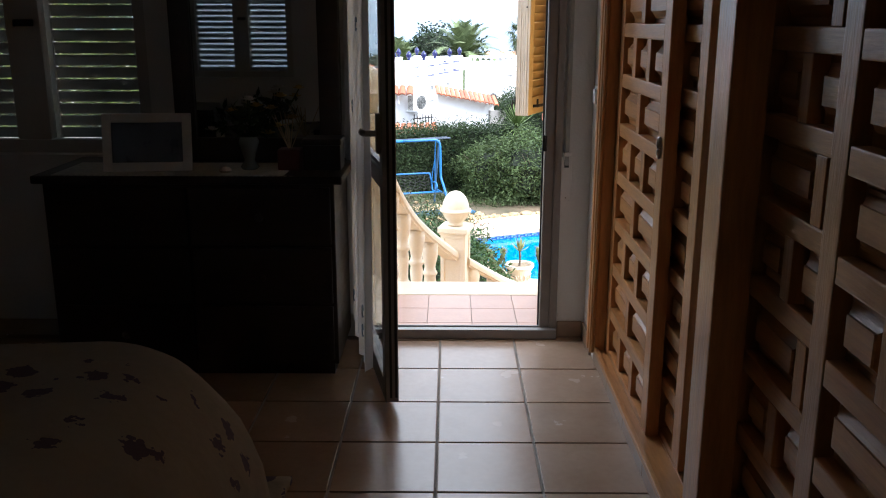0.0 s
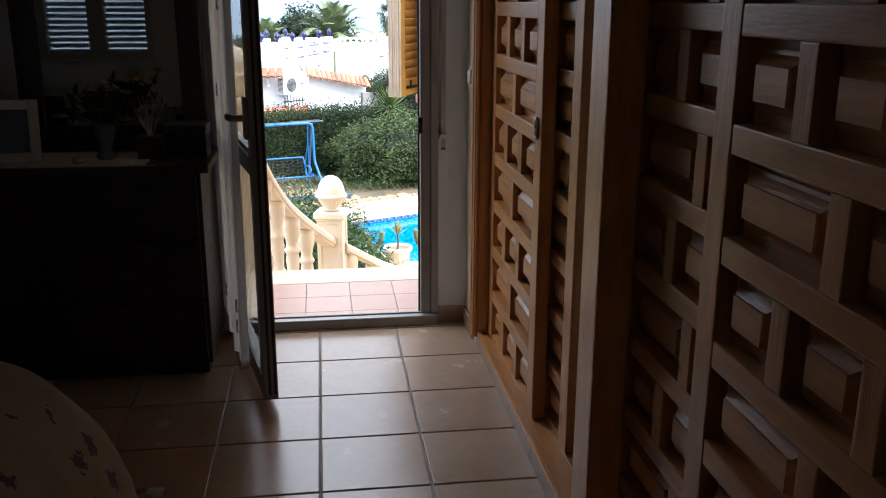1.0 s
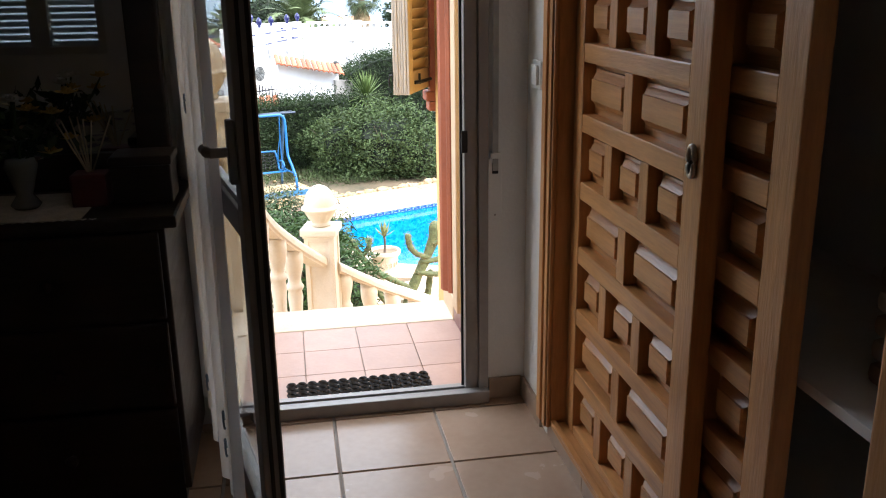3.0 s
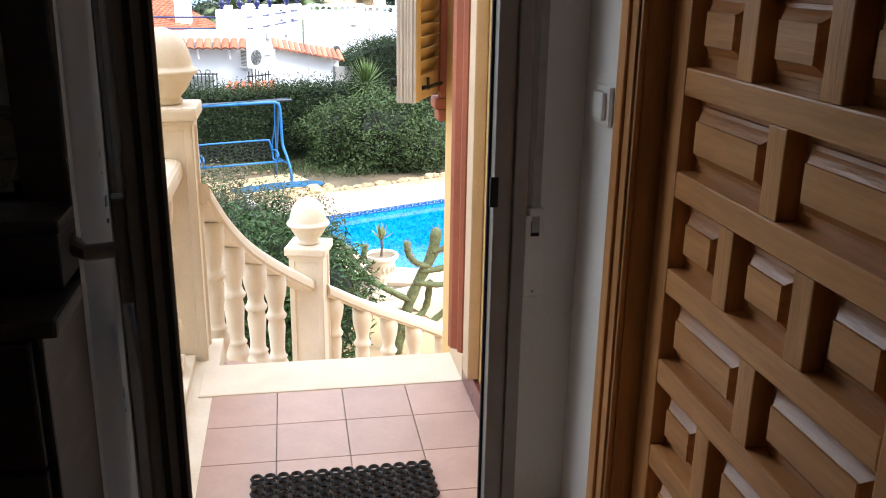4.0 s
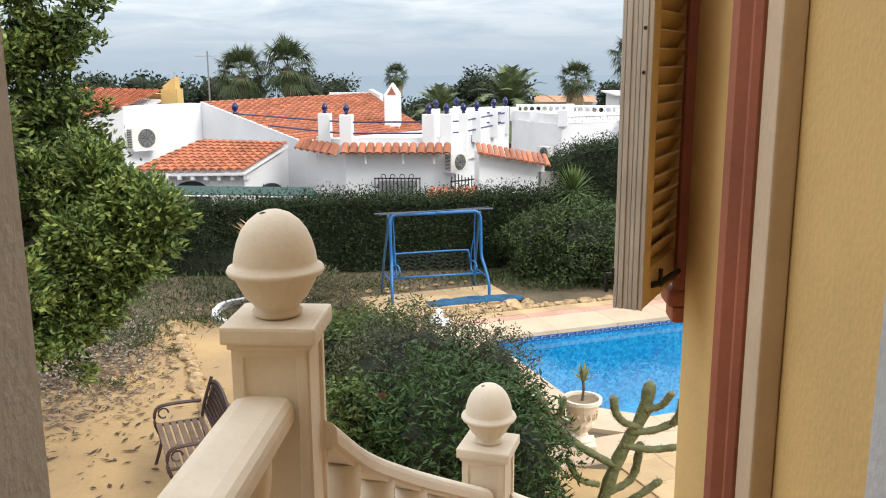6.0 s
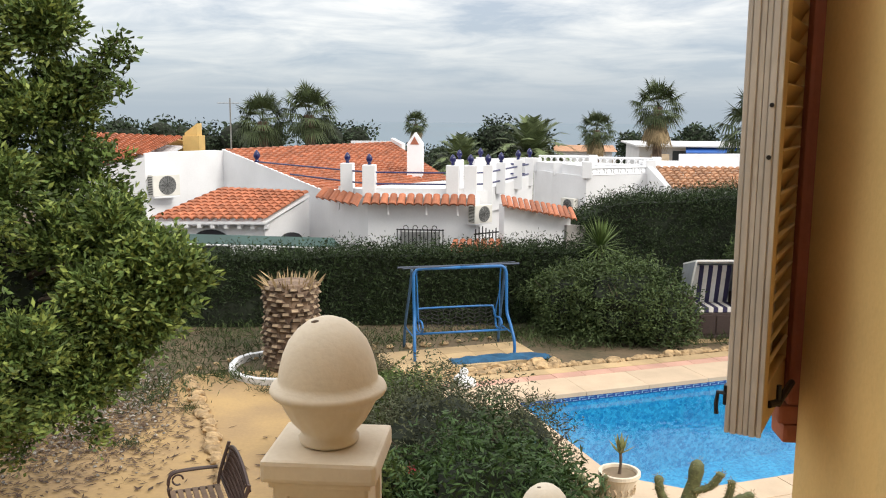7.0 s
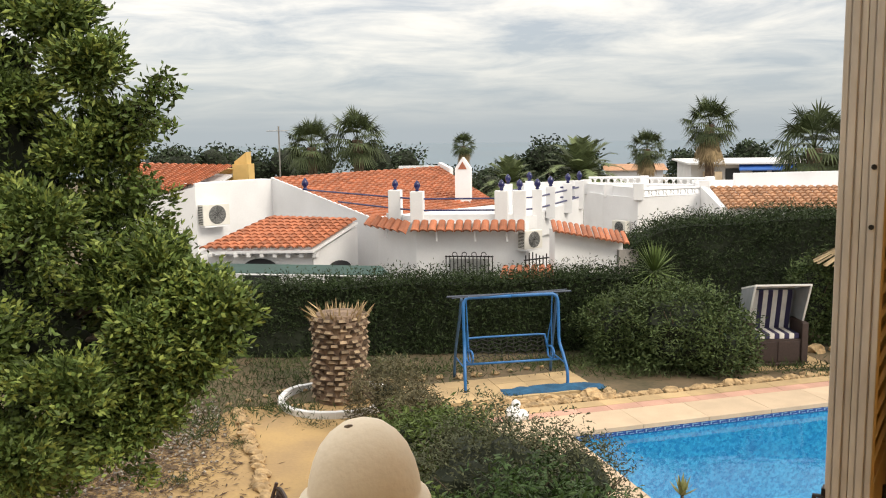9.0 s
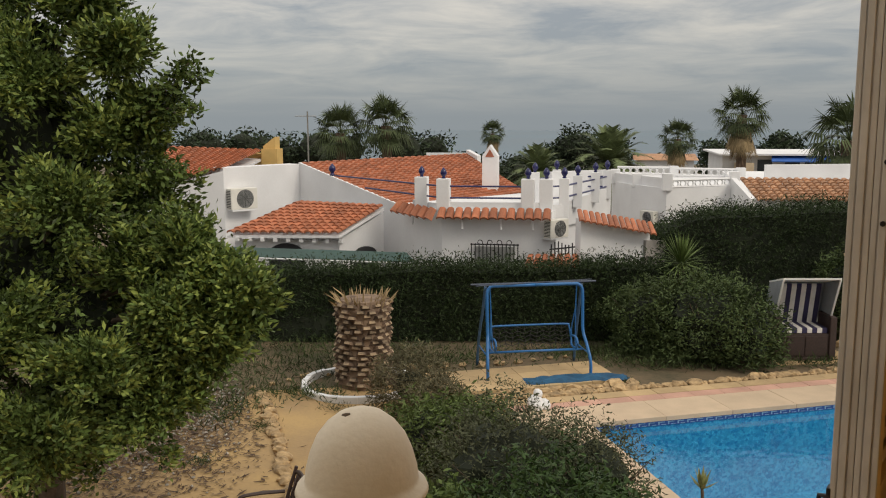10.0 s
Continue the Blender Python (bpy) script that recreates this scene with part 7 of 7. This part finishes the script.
# dry thorn stalks rising from the shrub
tw = thing("thorn_stalks", "bare thin reddish stalks rising from the shrub", "stalks", (-0.85, 8.7, -2.3))
rng = np.random.default_rng(8)
bm = bmesh.new()
for k in range(16):
    x, y = rng.uniform(-0.5, 0.6), rng.uniform(-0.4, 0.5)
    h = rng.uniform(0.7, 1.15)
    lx, ly = rng.normal() * 0.12, rng.normal() * 0.12
    stem = [(x + lx * t, y + ly * t, h * t) for t in (0, 0.35, 0.7, 1.0)]
    tube(bm, stem, [0.007, 0.006, 0.005, 0.002], 4)
    for j in range(7):
        t = rng.uniform(0.3, 0.95)
        a = rng.uniform(0, 6.28)
        L = rng.uniform(0.05, 0.16)
        p = Vector((x + lx * t, y + ly * t, h * t))
        tube(bm, [p, p + Vector((math.cos(a) * L, math.sin(a) * L, L * 0.7))], [0.004, 0.002], 3)
part("twigs", bm, mat("thorn_stem", (0.16, 0.10, 0.075), 0.9, 0.2, 20, 0, 50), tw)
# yucca
yu = thing("yucca", "spiky yucca rosette rising above the bush", "yucca", (1.62, 17.3, GZ))
bm = bmesh.new(); tube(bm, [(0, 0, 0), (0.02, 0, 0.6), (0, 0, 1.45)], [0.08, 0.07, 0.06], 8)
part("stem", bm, M_bark, yu)
bm = bmesh.new()
rng = np.random.default_rng(12)
for k in range(150):
    a = k * 2.399
    el = 1.45 - 2.0 * (k / 150)
    L = rng.uniform(0.45, 0.62)
    d = Vector((math.cos(a) * math.cos(el), math.sin(a) * math.cos(el), math.sin(el)))
    s = Vector((-math.sin(a), math.cos(a), 0)) * 0.016
    p = Vector((0, 0, 1.48)) + d * 0.05
    q = p + d * L * 0.5
    t = p + d * L + Vector((0, 0, -0.06 if el < 0.5 else 0))
    bm.faces.new([bm.verts.new(w) for w in (p - s * .7, q - s, t, q + s, p + s * .7)])
part("leaves", bm, M_yucca, yu, "stiff sword-shaped leaves")

# ---- big tree beside the yard ----
tr = thing("carob_tree", "large dense evergreen tree with small glossy leaves", "tree", (0, 0, 0))
rng = np.random.default_rng(77)
limbs = [[(-5.9, 8.9, GZ), (-5.85, 8.9, -1.4), (-5.7, 8.8, -0.4), (-5.6, 8.8, 0.8), (-5.5, 8.7, 2.2)]]
TIPS = [(-4.0, 8.2, -0.35), (-4.5, 7.7, -0.6), (-4.4, 8.5, 0.3), (-4.9, 8.0, 0.9), (-4.7, 8.6, 1.5), (-4.45, 8.7, 1.75), (-5.3, 8.2, 2.1), (-5.5, 8.6, 3.0), (-6.2, 8.4, 2.7), (-6.3, 8.0, 1.2), (-5.4, 7.6, -0.2), (-6.2, 7.8, -0.6), (-6.8, 8.8, 0.6), (-5.9, 9.6, 1.6), (-5.0, 9.3, -0.1), (-4.9, 7.4, -1.1), (-5.8, 7.5, -1.2), (-6.9, 8.2, 2.0), (-4.6, 9.0, 0.9), (-5.8, 9.0, 3.7), (-6.6, 8.9, 3.4), (-4.25, 8.1, -1.0), (-4.7, 8.4, -1.35), (-5.4, 8.0, -1.6), (-3.35, 8.3, 0.02), (-3.60, 8.25, -0.30), (-3.65, 8.35, 0.25), (-3.80, 8.3, -0.62), (-3.95, 8.35, 0.48), (-4.15, 8.3, -0.95), (-3.95, 8.1, -0.1), (-4.5, 8.4, 2.35), (-4.9, 8.5, 2.8)]
bm = bmesh.new()
tube(bm, spline(limbs[0], 16), [0.17 - 0.008 * i for i in range(16)], 10)
part("trunk", bm, M_bark, tr)
pts, bright, hub, bhub = [], [], [], []
for k, tip in enumerate(TIPS):
    base = Vector((-5.8, 8.85, min(1.5, max(-1.6, tip[2] - 0.8))))
    tv = Vector(tip)
    mid = base.lerp(tv, 0.5) + Vector((0, 0, 0.15))
    bm = bmesh.new()
    tube(bm, spline([base, mid, tv], 8), [0.06, 0.055, 0.045, 0.038, 0.03, 0.024, 0.016, 0.008], 6)
    part("limb", bm, M_bark, tr)
    for _ in range(34):
        d = Vector(rng.normal(size=3))
        d.z = d.z * 0.6 + 0.15
        e = tv + d.normalized() * rng.uniform(0.12, 0.66) * (0.55 if k > 23 or k == 5 else 0.75 if k == 0 else 1.0)
        s0 = tv + (e - tv) * 0.2
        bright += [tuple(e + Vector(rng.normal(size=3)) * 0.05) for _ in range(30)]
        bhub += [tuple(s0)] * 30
        for _ in range(105):
            t = rng.random() ** 0.6
            q = s0.lerp(e, t) + Vector(rng.normal(size=3)) * 0.07
            pts.append(tuple(q))
            hub.append(tuple(s0))
inner = blob_points(rng, 9000, (-5.7, 8.6, 0.9), (0.95, 0.8, 2.4), 0.5, 0.3, 4.0) + blob_points(rng, 2500, (-5.3, 8.1, -0.6), (0.9, 0.7, 0.8), 0.5, 0.3, 5.0)
pts += inner
hub += [(-5.9, 9.3, 0.2)] * len(inner)
# dark lumps painted as the shade between the tree's limbs
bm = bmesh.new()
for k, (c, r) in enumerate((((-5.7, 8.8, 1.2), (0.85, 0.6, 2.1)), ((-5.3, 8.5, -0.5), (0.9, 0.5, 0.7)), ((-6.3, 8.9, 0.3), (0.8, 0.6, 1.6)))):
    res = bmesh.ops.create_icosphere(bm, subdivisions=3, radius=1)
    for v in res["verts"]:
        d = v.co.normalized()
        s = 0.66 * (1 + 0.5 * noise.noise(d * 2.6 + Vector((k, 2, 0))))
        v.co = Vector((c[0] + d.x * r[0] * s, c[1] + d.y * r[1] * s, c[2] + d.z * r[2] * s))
part("inner_shade", bm, M_leafshade, tr, "dark lumps standing in for shade inside the foliage")
lf = part("leaves", leaf_mesh("leaves", pts, 0.080, 0.034, rng, droop=-0.1, out_from=hub), M_leaf, tr); lf["kind"] = "stuff"
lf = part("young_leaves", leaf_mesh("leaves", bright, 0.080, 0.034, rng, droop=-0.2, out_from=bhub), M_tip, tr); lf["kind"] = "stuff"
sprays = [((-4.35, 8.5, 1.85), (-3.66, 8.5, 2.12)), ((-4.3, 8.5, 1.75), (-3.75, 8.5, 1.80)), ((-4.1, 8.5, 1.95), (-3.8, 8.5, 2.25)), ((-3.5, 8.3, 0.1), (-2.98, 8.3, -0.02)), ((-3.6, 8.3, -0.2), (-3.1, 8.3, -0.25)), ((-4.2, 8.3, -0.35), (-3.15, 8.3, -0.22)), ((-4.5, 8.5, 0.62), (-3.95, 8.5, 0.72)), ((-4.9, 8.7, 2.4), (-4.55, 8.7, 3.0)), ((-4.2, 8.2, -0.8), (-3.45, 8.2, -0.75)), ((-4.4, 8.6, 1.15), (-4.0, 8.6, 1.2))]
pts = []
for a, b in sprays:
    a, b = Vector(a), Vector(b)
    bm = bmesh.new()
    tube(bm, [a, a.lerp(b, 0.5) + Vector((0, 0, 0.03)), b], [0.012, 0.008, 0.003], 5)
    part("twig", bm, M_bark, tr)
    for _ in range(240):
        t = rng.random()
        pts.append(tuple(a.lerp(b, t) + Vector(rng.normal(size=3)) * (0.085 * (1.15 - 0.6 * t))))
lf = part("spray_leaves", leaf_mesh("leaves", pts, 0.085, 0.040, rng, droop=-0.2), M_leaf, tr); lf["kind"] = "stuff"

# ---- palms and woods ----
def fan_palm(x, y, ztop, size, trunk, seed, skirt=True, label="tall fan palm with a dry skirt of old fronds"):
    rg = np.random.default_rng(seed)
    pm = thing("fan_palm", label, "palm", (x, y, ztop), group="fan palms beyond the houses")
    bm = bmesh.new()
    tube(bm, [(0, 0, -trunk), (0.05, 0, -trunk * 0.5), (0, 0, 0)], [0.24 * size, 0.2 * size, 0.17 * size], 10)
    part("trunk", bm, M_bristle, pm)
    verts, faces = [], []
    dv, df = [], []
    nl = 34
    for k in range(nl + (26 if skirt else 0)):
        dry = k >= nl
        a = k * 2.399 + rg.normal() * 0.1
        el = (1.4 - 2.3 * (k / nl)) if not dry else rg.uniform(-1.45, -0.9)
        d = Vector((math.cos(a) * math.cos(el), math.sin(a) * math.cos(el), math.sin(el)))
        L = size * rg.uniform(0.5, 0.72)
        p = d * L + Vector((0, 0, -rg.uniform(0, 0.5) * size if dry else 0))
        t = Vector((-math.sin(a), math.cos(a), 0))
        n_ = d.cross(t)
        V, F = (dv, df) if dry else (verts, faces)
        for j in range(19):
            b = (j / 18 - 0.5) * 3.5
            e = (d * math.cos(b) + t * math.sin(b)).normalized()
            R = size * rg.uniform(0.50, 0.62) * (0.75 if dry else 1)
            s = e.cross(n_).normalized() * size * 0.024
            tip = p + e * R + Vector((0, 0, -0.26 * size * abs(math.sin(b)) ** 1.5 - (0.16 * size if el < 0.3 else 0.05 * size)))
            i0 = len(V)
            V += [tuple(p), tuple(p + e * R * 0.5 - s), tuple(tip), tuple(p + e * R * 0.5 + s)]
            F.append((i0, i0 + 1, i0 + 2, i0 + 3))
        i0 = len(V)
        s = t * 0.012 * size
        V += [tuple(-s), tuple(s), tuple(p + s), tuple(p - s)]
        F.append((i0, i0 + 1, i0 + 2, i0 + 3))
    c_ = part("fronds", pydata("fronds", verts, faces), M_palm, pm); c_["kind"] = "stuff"
    if skirt:
        c_ = part("dry_skirt", pydata("dry_skirt", dv, df), M_dry, pm); c_["kind"] = "stuff"


fan_palm(-11.5, 40, 1.0, 1.3, 5, 1, False, "dense twin fan palm")
fan_palm(-9.35, 40, 1.32, 1.38, 5, 2, False, "dense twin fan palm")
fan_palm(-6.75, 60, 0.60, 0.9, 6, 3)
fan_palm(3.98, 45, 0.62, 0.95, 6, 4)
fan_palm(6.15, 40, 1.75, 1.18, 6, 5)
fan_palm(9.15, 35, 0.80, 1.6, 5, 6, False, "spreading fan palm with open fronds")


def date_palm(x, y, z, size, seed):
    rg = np.random.default_rng(seed)
    pm = thing("date_palm", "date palm with long arching feathery fronds", "palm", (x, y, z), group="date palms beyond the houses")
    bm = bmesh.new(); tube(bm, [(0, 0, -5), (0, 0, 0)], 0.25, 8)
    part("trunk", bm, M_bristle, pm)
    V, F = [], []
    for k in range(38):
        a = k * 2.399
        el = 1.4 - 1.5 * (k / 38)
        L = size * rg.uniform(0.85, 1.1)
        h = Vector((math.cos(a), math.sin(a), 0))
        rib = []
        for j in range(12):
            t = j / 11
            rib.append(h * (L * t * math.cos(el) * (1 - 0.15 * t)) + Vector((0, 0, L * t * math.sin(el) - 0.55 * L * t * t * (1.1 - 0.4 * math.sin(el)))))
        for j in range(1, 12):
            d = (rib[j] - rib[j - 1]).normalized()
            s = d.cross(Vector((0, 0, 1))).normalized()
            for sg_ in (-1, 1):
                for q in range(3):
                    p = rib[j - 1].lerp(rib[j], q / 3)
                    R = size * 0.22 * (1 - 0.5 * abs(j / 11 - 0.4))
                    e = (s * sg_ * 0.8 + d * 0.7 + Vector((0, 0, 0.1 - 0.25 * rg.random()))).normalized()
                    i0 = len(V)
                    w = d * 0.020 * size
                    V += [tuple(p - w), tuple(p + w), tuple(p + e * R)]
                    F.append((i0, i0 + 1, i0 + 2))
    c_ = part("fronds", pydata("fronds", V, F), M_date, pm); c_["kind"] = "stuff"


date_palm(0.6, 35, -0.1, 2.3, 1)
date_palm(-2.1, 34, -0.45, 1.8, 2)


def woods(name, label, clumps, n, leaf, material, seed):
    rg = np.random.default_rng(seed)
    w = thing(name, label, "trees", kind="stuff")
    pts = []
    bm = bmesh.new()
    for k, (x, y, z, r) in enumerate(clumps):
        pts += blob_points(rg, n, (x, y, z), (r, r * 0.8, r * 0.75), 0.6, 0.3, seed + k)
        res = bmesh.ops.create_icosphere(bm, subdivisions=2, radius=r * 0.72)
        for v in res["verts"]:
            v.co = Vector((v.co.x * (1 + 0.3 * noise.noise(v.co * 0.8)), v.co.y * 0.8, v.co.z * 0.8)) + Vector((x, y, z))
        tube(bm, [(x, y, z), (x, y, min(z - 2 * r, height(x, y)))], r * 0.08, 5)
    # near-black balls painted as shade among the leaves, with the trunks
    c_ = part("shade", bm, M_leafshade, w)
    lf = part("leaves", leaf_mesh("leaves", pts, leaf, leaf * 0.5, rg), material, w); lf["kind"] = "stuff"


woods("pine_grove", "round-headed dark pines beyond the houses", [(-1.2, 60, -0.4, 1.7), (0.8, 61, -0.8, 1.5), (-2.6, 62, -1.2, 1.3), (12.2, 62, -0.4, 1.4), (8.6, 65, -1.0, 1.4), (16, 60, -1.2, 2)], 1500, 0.30, M_pinet, 51)
rng = np.random.default_rng(52)
cl = []
for k in range(26):
    x = -34 + 1.35 * k + rng.normal() * 0.4
    cl.append((x, 62 + rng.uniform(-6, 8), -0.95 + rng.uniform(-0.3, 0.75) - (1.5 if x > -12 else 0), rng.uniform(1.2, 2.0)))
for k in range(22):
    x = -8 + 1.6 * k
    cl.append((x, 70 + rng.uniform(-8, 10), -2.9 + rng.uniform(-0.4, 0.5), rng.uniform(1.3, 2.0)))
woods("tree_belt", "belt of hazy dark trees behind the houses", cl, 420, 0.36, M_pinet, 53)
cl = []
for k in range(70):
    y = rng.uniform(150, 420)
    x = rng.uniform(-0.75, 0.6) * y
    cl.append((x, y, height(x, y) + 2.5, rng.uniform(4, 8)))
M_farw = leafmat("far_wood", (0.07, 0.10, 0.085))
woods("far_woods", "hazy woods on the slope towards the sea", cl, 160, 1.6, M_farw, 54)

# ---- litter, weeds ----
rng = np.random.default_rng(61)
def scatter(name, label, cat, gen, n, length, width, material, lift=0.01, droop=0.0, flat=False):
    pts = []
    while len(pts) < n:
        p = gen()
        if name != "fallen_pods" and p[0] > -3.65 - 0.5 * (p[1] - 9.8):
            continue  # the stone edging stops it
        pts.append((p[0], p[1], GZ + lift + (0 if flat else rng.uniform(0, 0.02))))
    me = leaf_mesh(name, pts, length, width, rng, droop=droop)
    if flat:
        co = np.empty(len(me.vertices) * 3); me.vertices.foreach_get("co", co)
        co = co.reshape(-1, 3); co[:, 2] = GZ + lift + (co[:, 2] - GZ - lift) * 0.12
        me.vertices.foreach_set("co", co.ravel())
    return tagged(part(name, me, material), label, cat, kind="stuff")


M_pod = mat("brown_pod", (0.10, 0.055, 0.03), 0.8, 0.2, 9, 0.1, 50, rand=0.3)
scatter("fallen_pods", "dry brown pods fallen on the sandy yard", "litter", lambda: (rng.normal() * 1.0 - 4.1, rng.normal() * 1.4 + 9.2), 150, 0.17, 0.050, M_pod, 0.012, 0.0, True)
scatter("leaf_litter", "dry leaves and pods under the tree", "litter", lambda: (rng.normal() * 0.8 - 5.9, rng.normal() * 1.1 + 11.0), 5200, 0.10, 0.035, mat("brown_litter", (0.19, 0.13, 0.075), 0.9, 0.2, 6, 0.1, 30, rand=0.35), 0.012, 0.0, True)


scatter("pod_litter", "dark pods and twigs under the tree", "litter", lambda: (rng.normal() * 0.9 - 5.6, rng.normal() * 1.2 + 10.7), 2200, 0.13, 0.03, M_pod, 0.016, 0.0, True)
oc = np.array([(1, 0, 0), (0, 1, 0), (-1, 0, 0), (0, -1, 0), (0, 0, 0.7), (0, 0, -0.7)])
of = [(0, 1, 4), (1, 2, 4), (2, 3, 4), (3, 0, 4), (1, 0, 5), (2, 1, 5), (3, 2, 5), (0, 3, 5)]
gv, gf = [], []
for _ in range(2400):
    c = np.array((rng.normal() * 0.7 - 6.1, rng.normal() * 1.1 + 11.5, GZ + 0.008))
    if c[0] > -3.7 - 0.5 * (c[1] - 9.8):
        continue
    r = rng.uniform(0.012, 0.032)
    a = rng.uniform(0, 3.14)
    q = oc * r * rng.uniform(0.7, 1.3, size=(6, 3))
    q = np.stack([q[:, 0] * math.cos(a) - q[:, 1] * math.sin(a), q[:, 0] * math.sin(a) + q[:, 1] * math.cos(a), q[:, 2]], axis=1) + c
    i0 = len(gv)
    gv += [tuple(w) for w in q]
    gf += [tuple(i0 + k for k in f) for f in of]
tagged(part("gravel", pydata("gravel", gv, gf), mat("pale_gravel", (0.36, 0.33, 0.285), 0.9, 0.15, 8, 0.2, 40, rand=0.4)), "pale gravel under the tree", "gravel", kind="stuff")


def weeds(name, label, spots, n, hgt, material, seed):
    rg = np.random.default_rng(seed)
    pts = []
    for (x, y, rx, ry) in spots:
        for _ in range(n):
            q = (x + rg.normal() * rx, y + rg.normal() * ry, GZ + abs(rg.normal()) * hgt * 0.35)
            pts.append(q)
    return tagged(part(name, leaf_mesh(name, pts, hgt, hgt * 0.13, rg, droop=-0.75), material), label, "weeds", kind="stuff")


weeds("weed_patch", "straggling green weeds along the hedge foot", [(-4.6, 14.6, 0.8, 0.3), (-6.2, 13.5, 0.9, 0.5), (-1.5, 15.8, 1.2, 0.25), (0.7, 16.0, 0.5, 0.4), (-2.4, 15.3, 0.6, 0.2), (-5.2, 12.0, 0.3, 0.4), (4.6, 16.0, 0.8, 0.25), (-4.3, 13.0, 0.3, 0.15), (-0.2, 16.0, 0.6, 0.2), (-6.8, 12.5, 0.6, 0.5), (-3.6, 14.9, 0.7, 0.25), (-5.4, 14.0, 0.8, 0.3), (-3.0, 15.1, 0.5, 0.2), (-5.0, 13.0, 0.5, 0.5), (0.2, 16.1, 0.7, 0.2), (-6.4, 15.1, 0.6, 0.3), (-5.2, 15.5, 0.6, 0.3), (-4.0, 15.8, 0.6, 0.3), (-7.4, 14.6, 0.6, 0.3), (1.0, 15.4, 0.5, 0.15), (3.6, 15.9, 0.7, 0.2)], 420, 0.13, M_weed, 71)
weeds("weed_patch", "small tufts of weed on the paving", [(0.62, 14.3, 0.06, 0.05), (-1.2, 13.9, 0.25, 0.06), (-4.4, 11.5, 0.10, 0.08), (-3.6, 12.4, 0.15, 0.1), (-4.7, 10.2, 0.12, 0.1)], 150, 0.08, M_weed, 72)

# ---- floor tiles of the room ----
me = None
for i in range(-10, 2):
    for j in range(-15, 2):
        x0, y0 = 0.335 * i, 0.335 * j
        x1, y1 = min(x0 + 0.330, 0.689), min(y0 + 0.330, 0.393)
        x0c = max(x0, ROOM_X0)
        if x0 < ROOM_X0 or y0 < ROOM_Y0 or y1 - y0 < 0.02 or x1 - x0 < 0.02:
            continue
        if y1 - y0 < 0.33 - 1e-6 or x1 - x0 < 0.33 - 1e-6:
            o = part("floor_tile", bbox(0.005, x1 - x0, 0.005, y1 - y0, -0.008, 0, 0.0015), M_floor, floor)
        elif me is None:
            o = part("floor_tile", bbox(0.005, 0.330, 0.005, 0.330, -0.008, 0, 0.0015), M_floor, floor)
            me = o.data
        else:
            o = part("floor_tile", me, M_floor, floor)
        o.location = (x0, y0, 0)
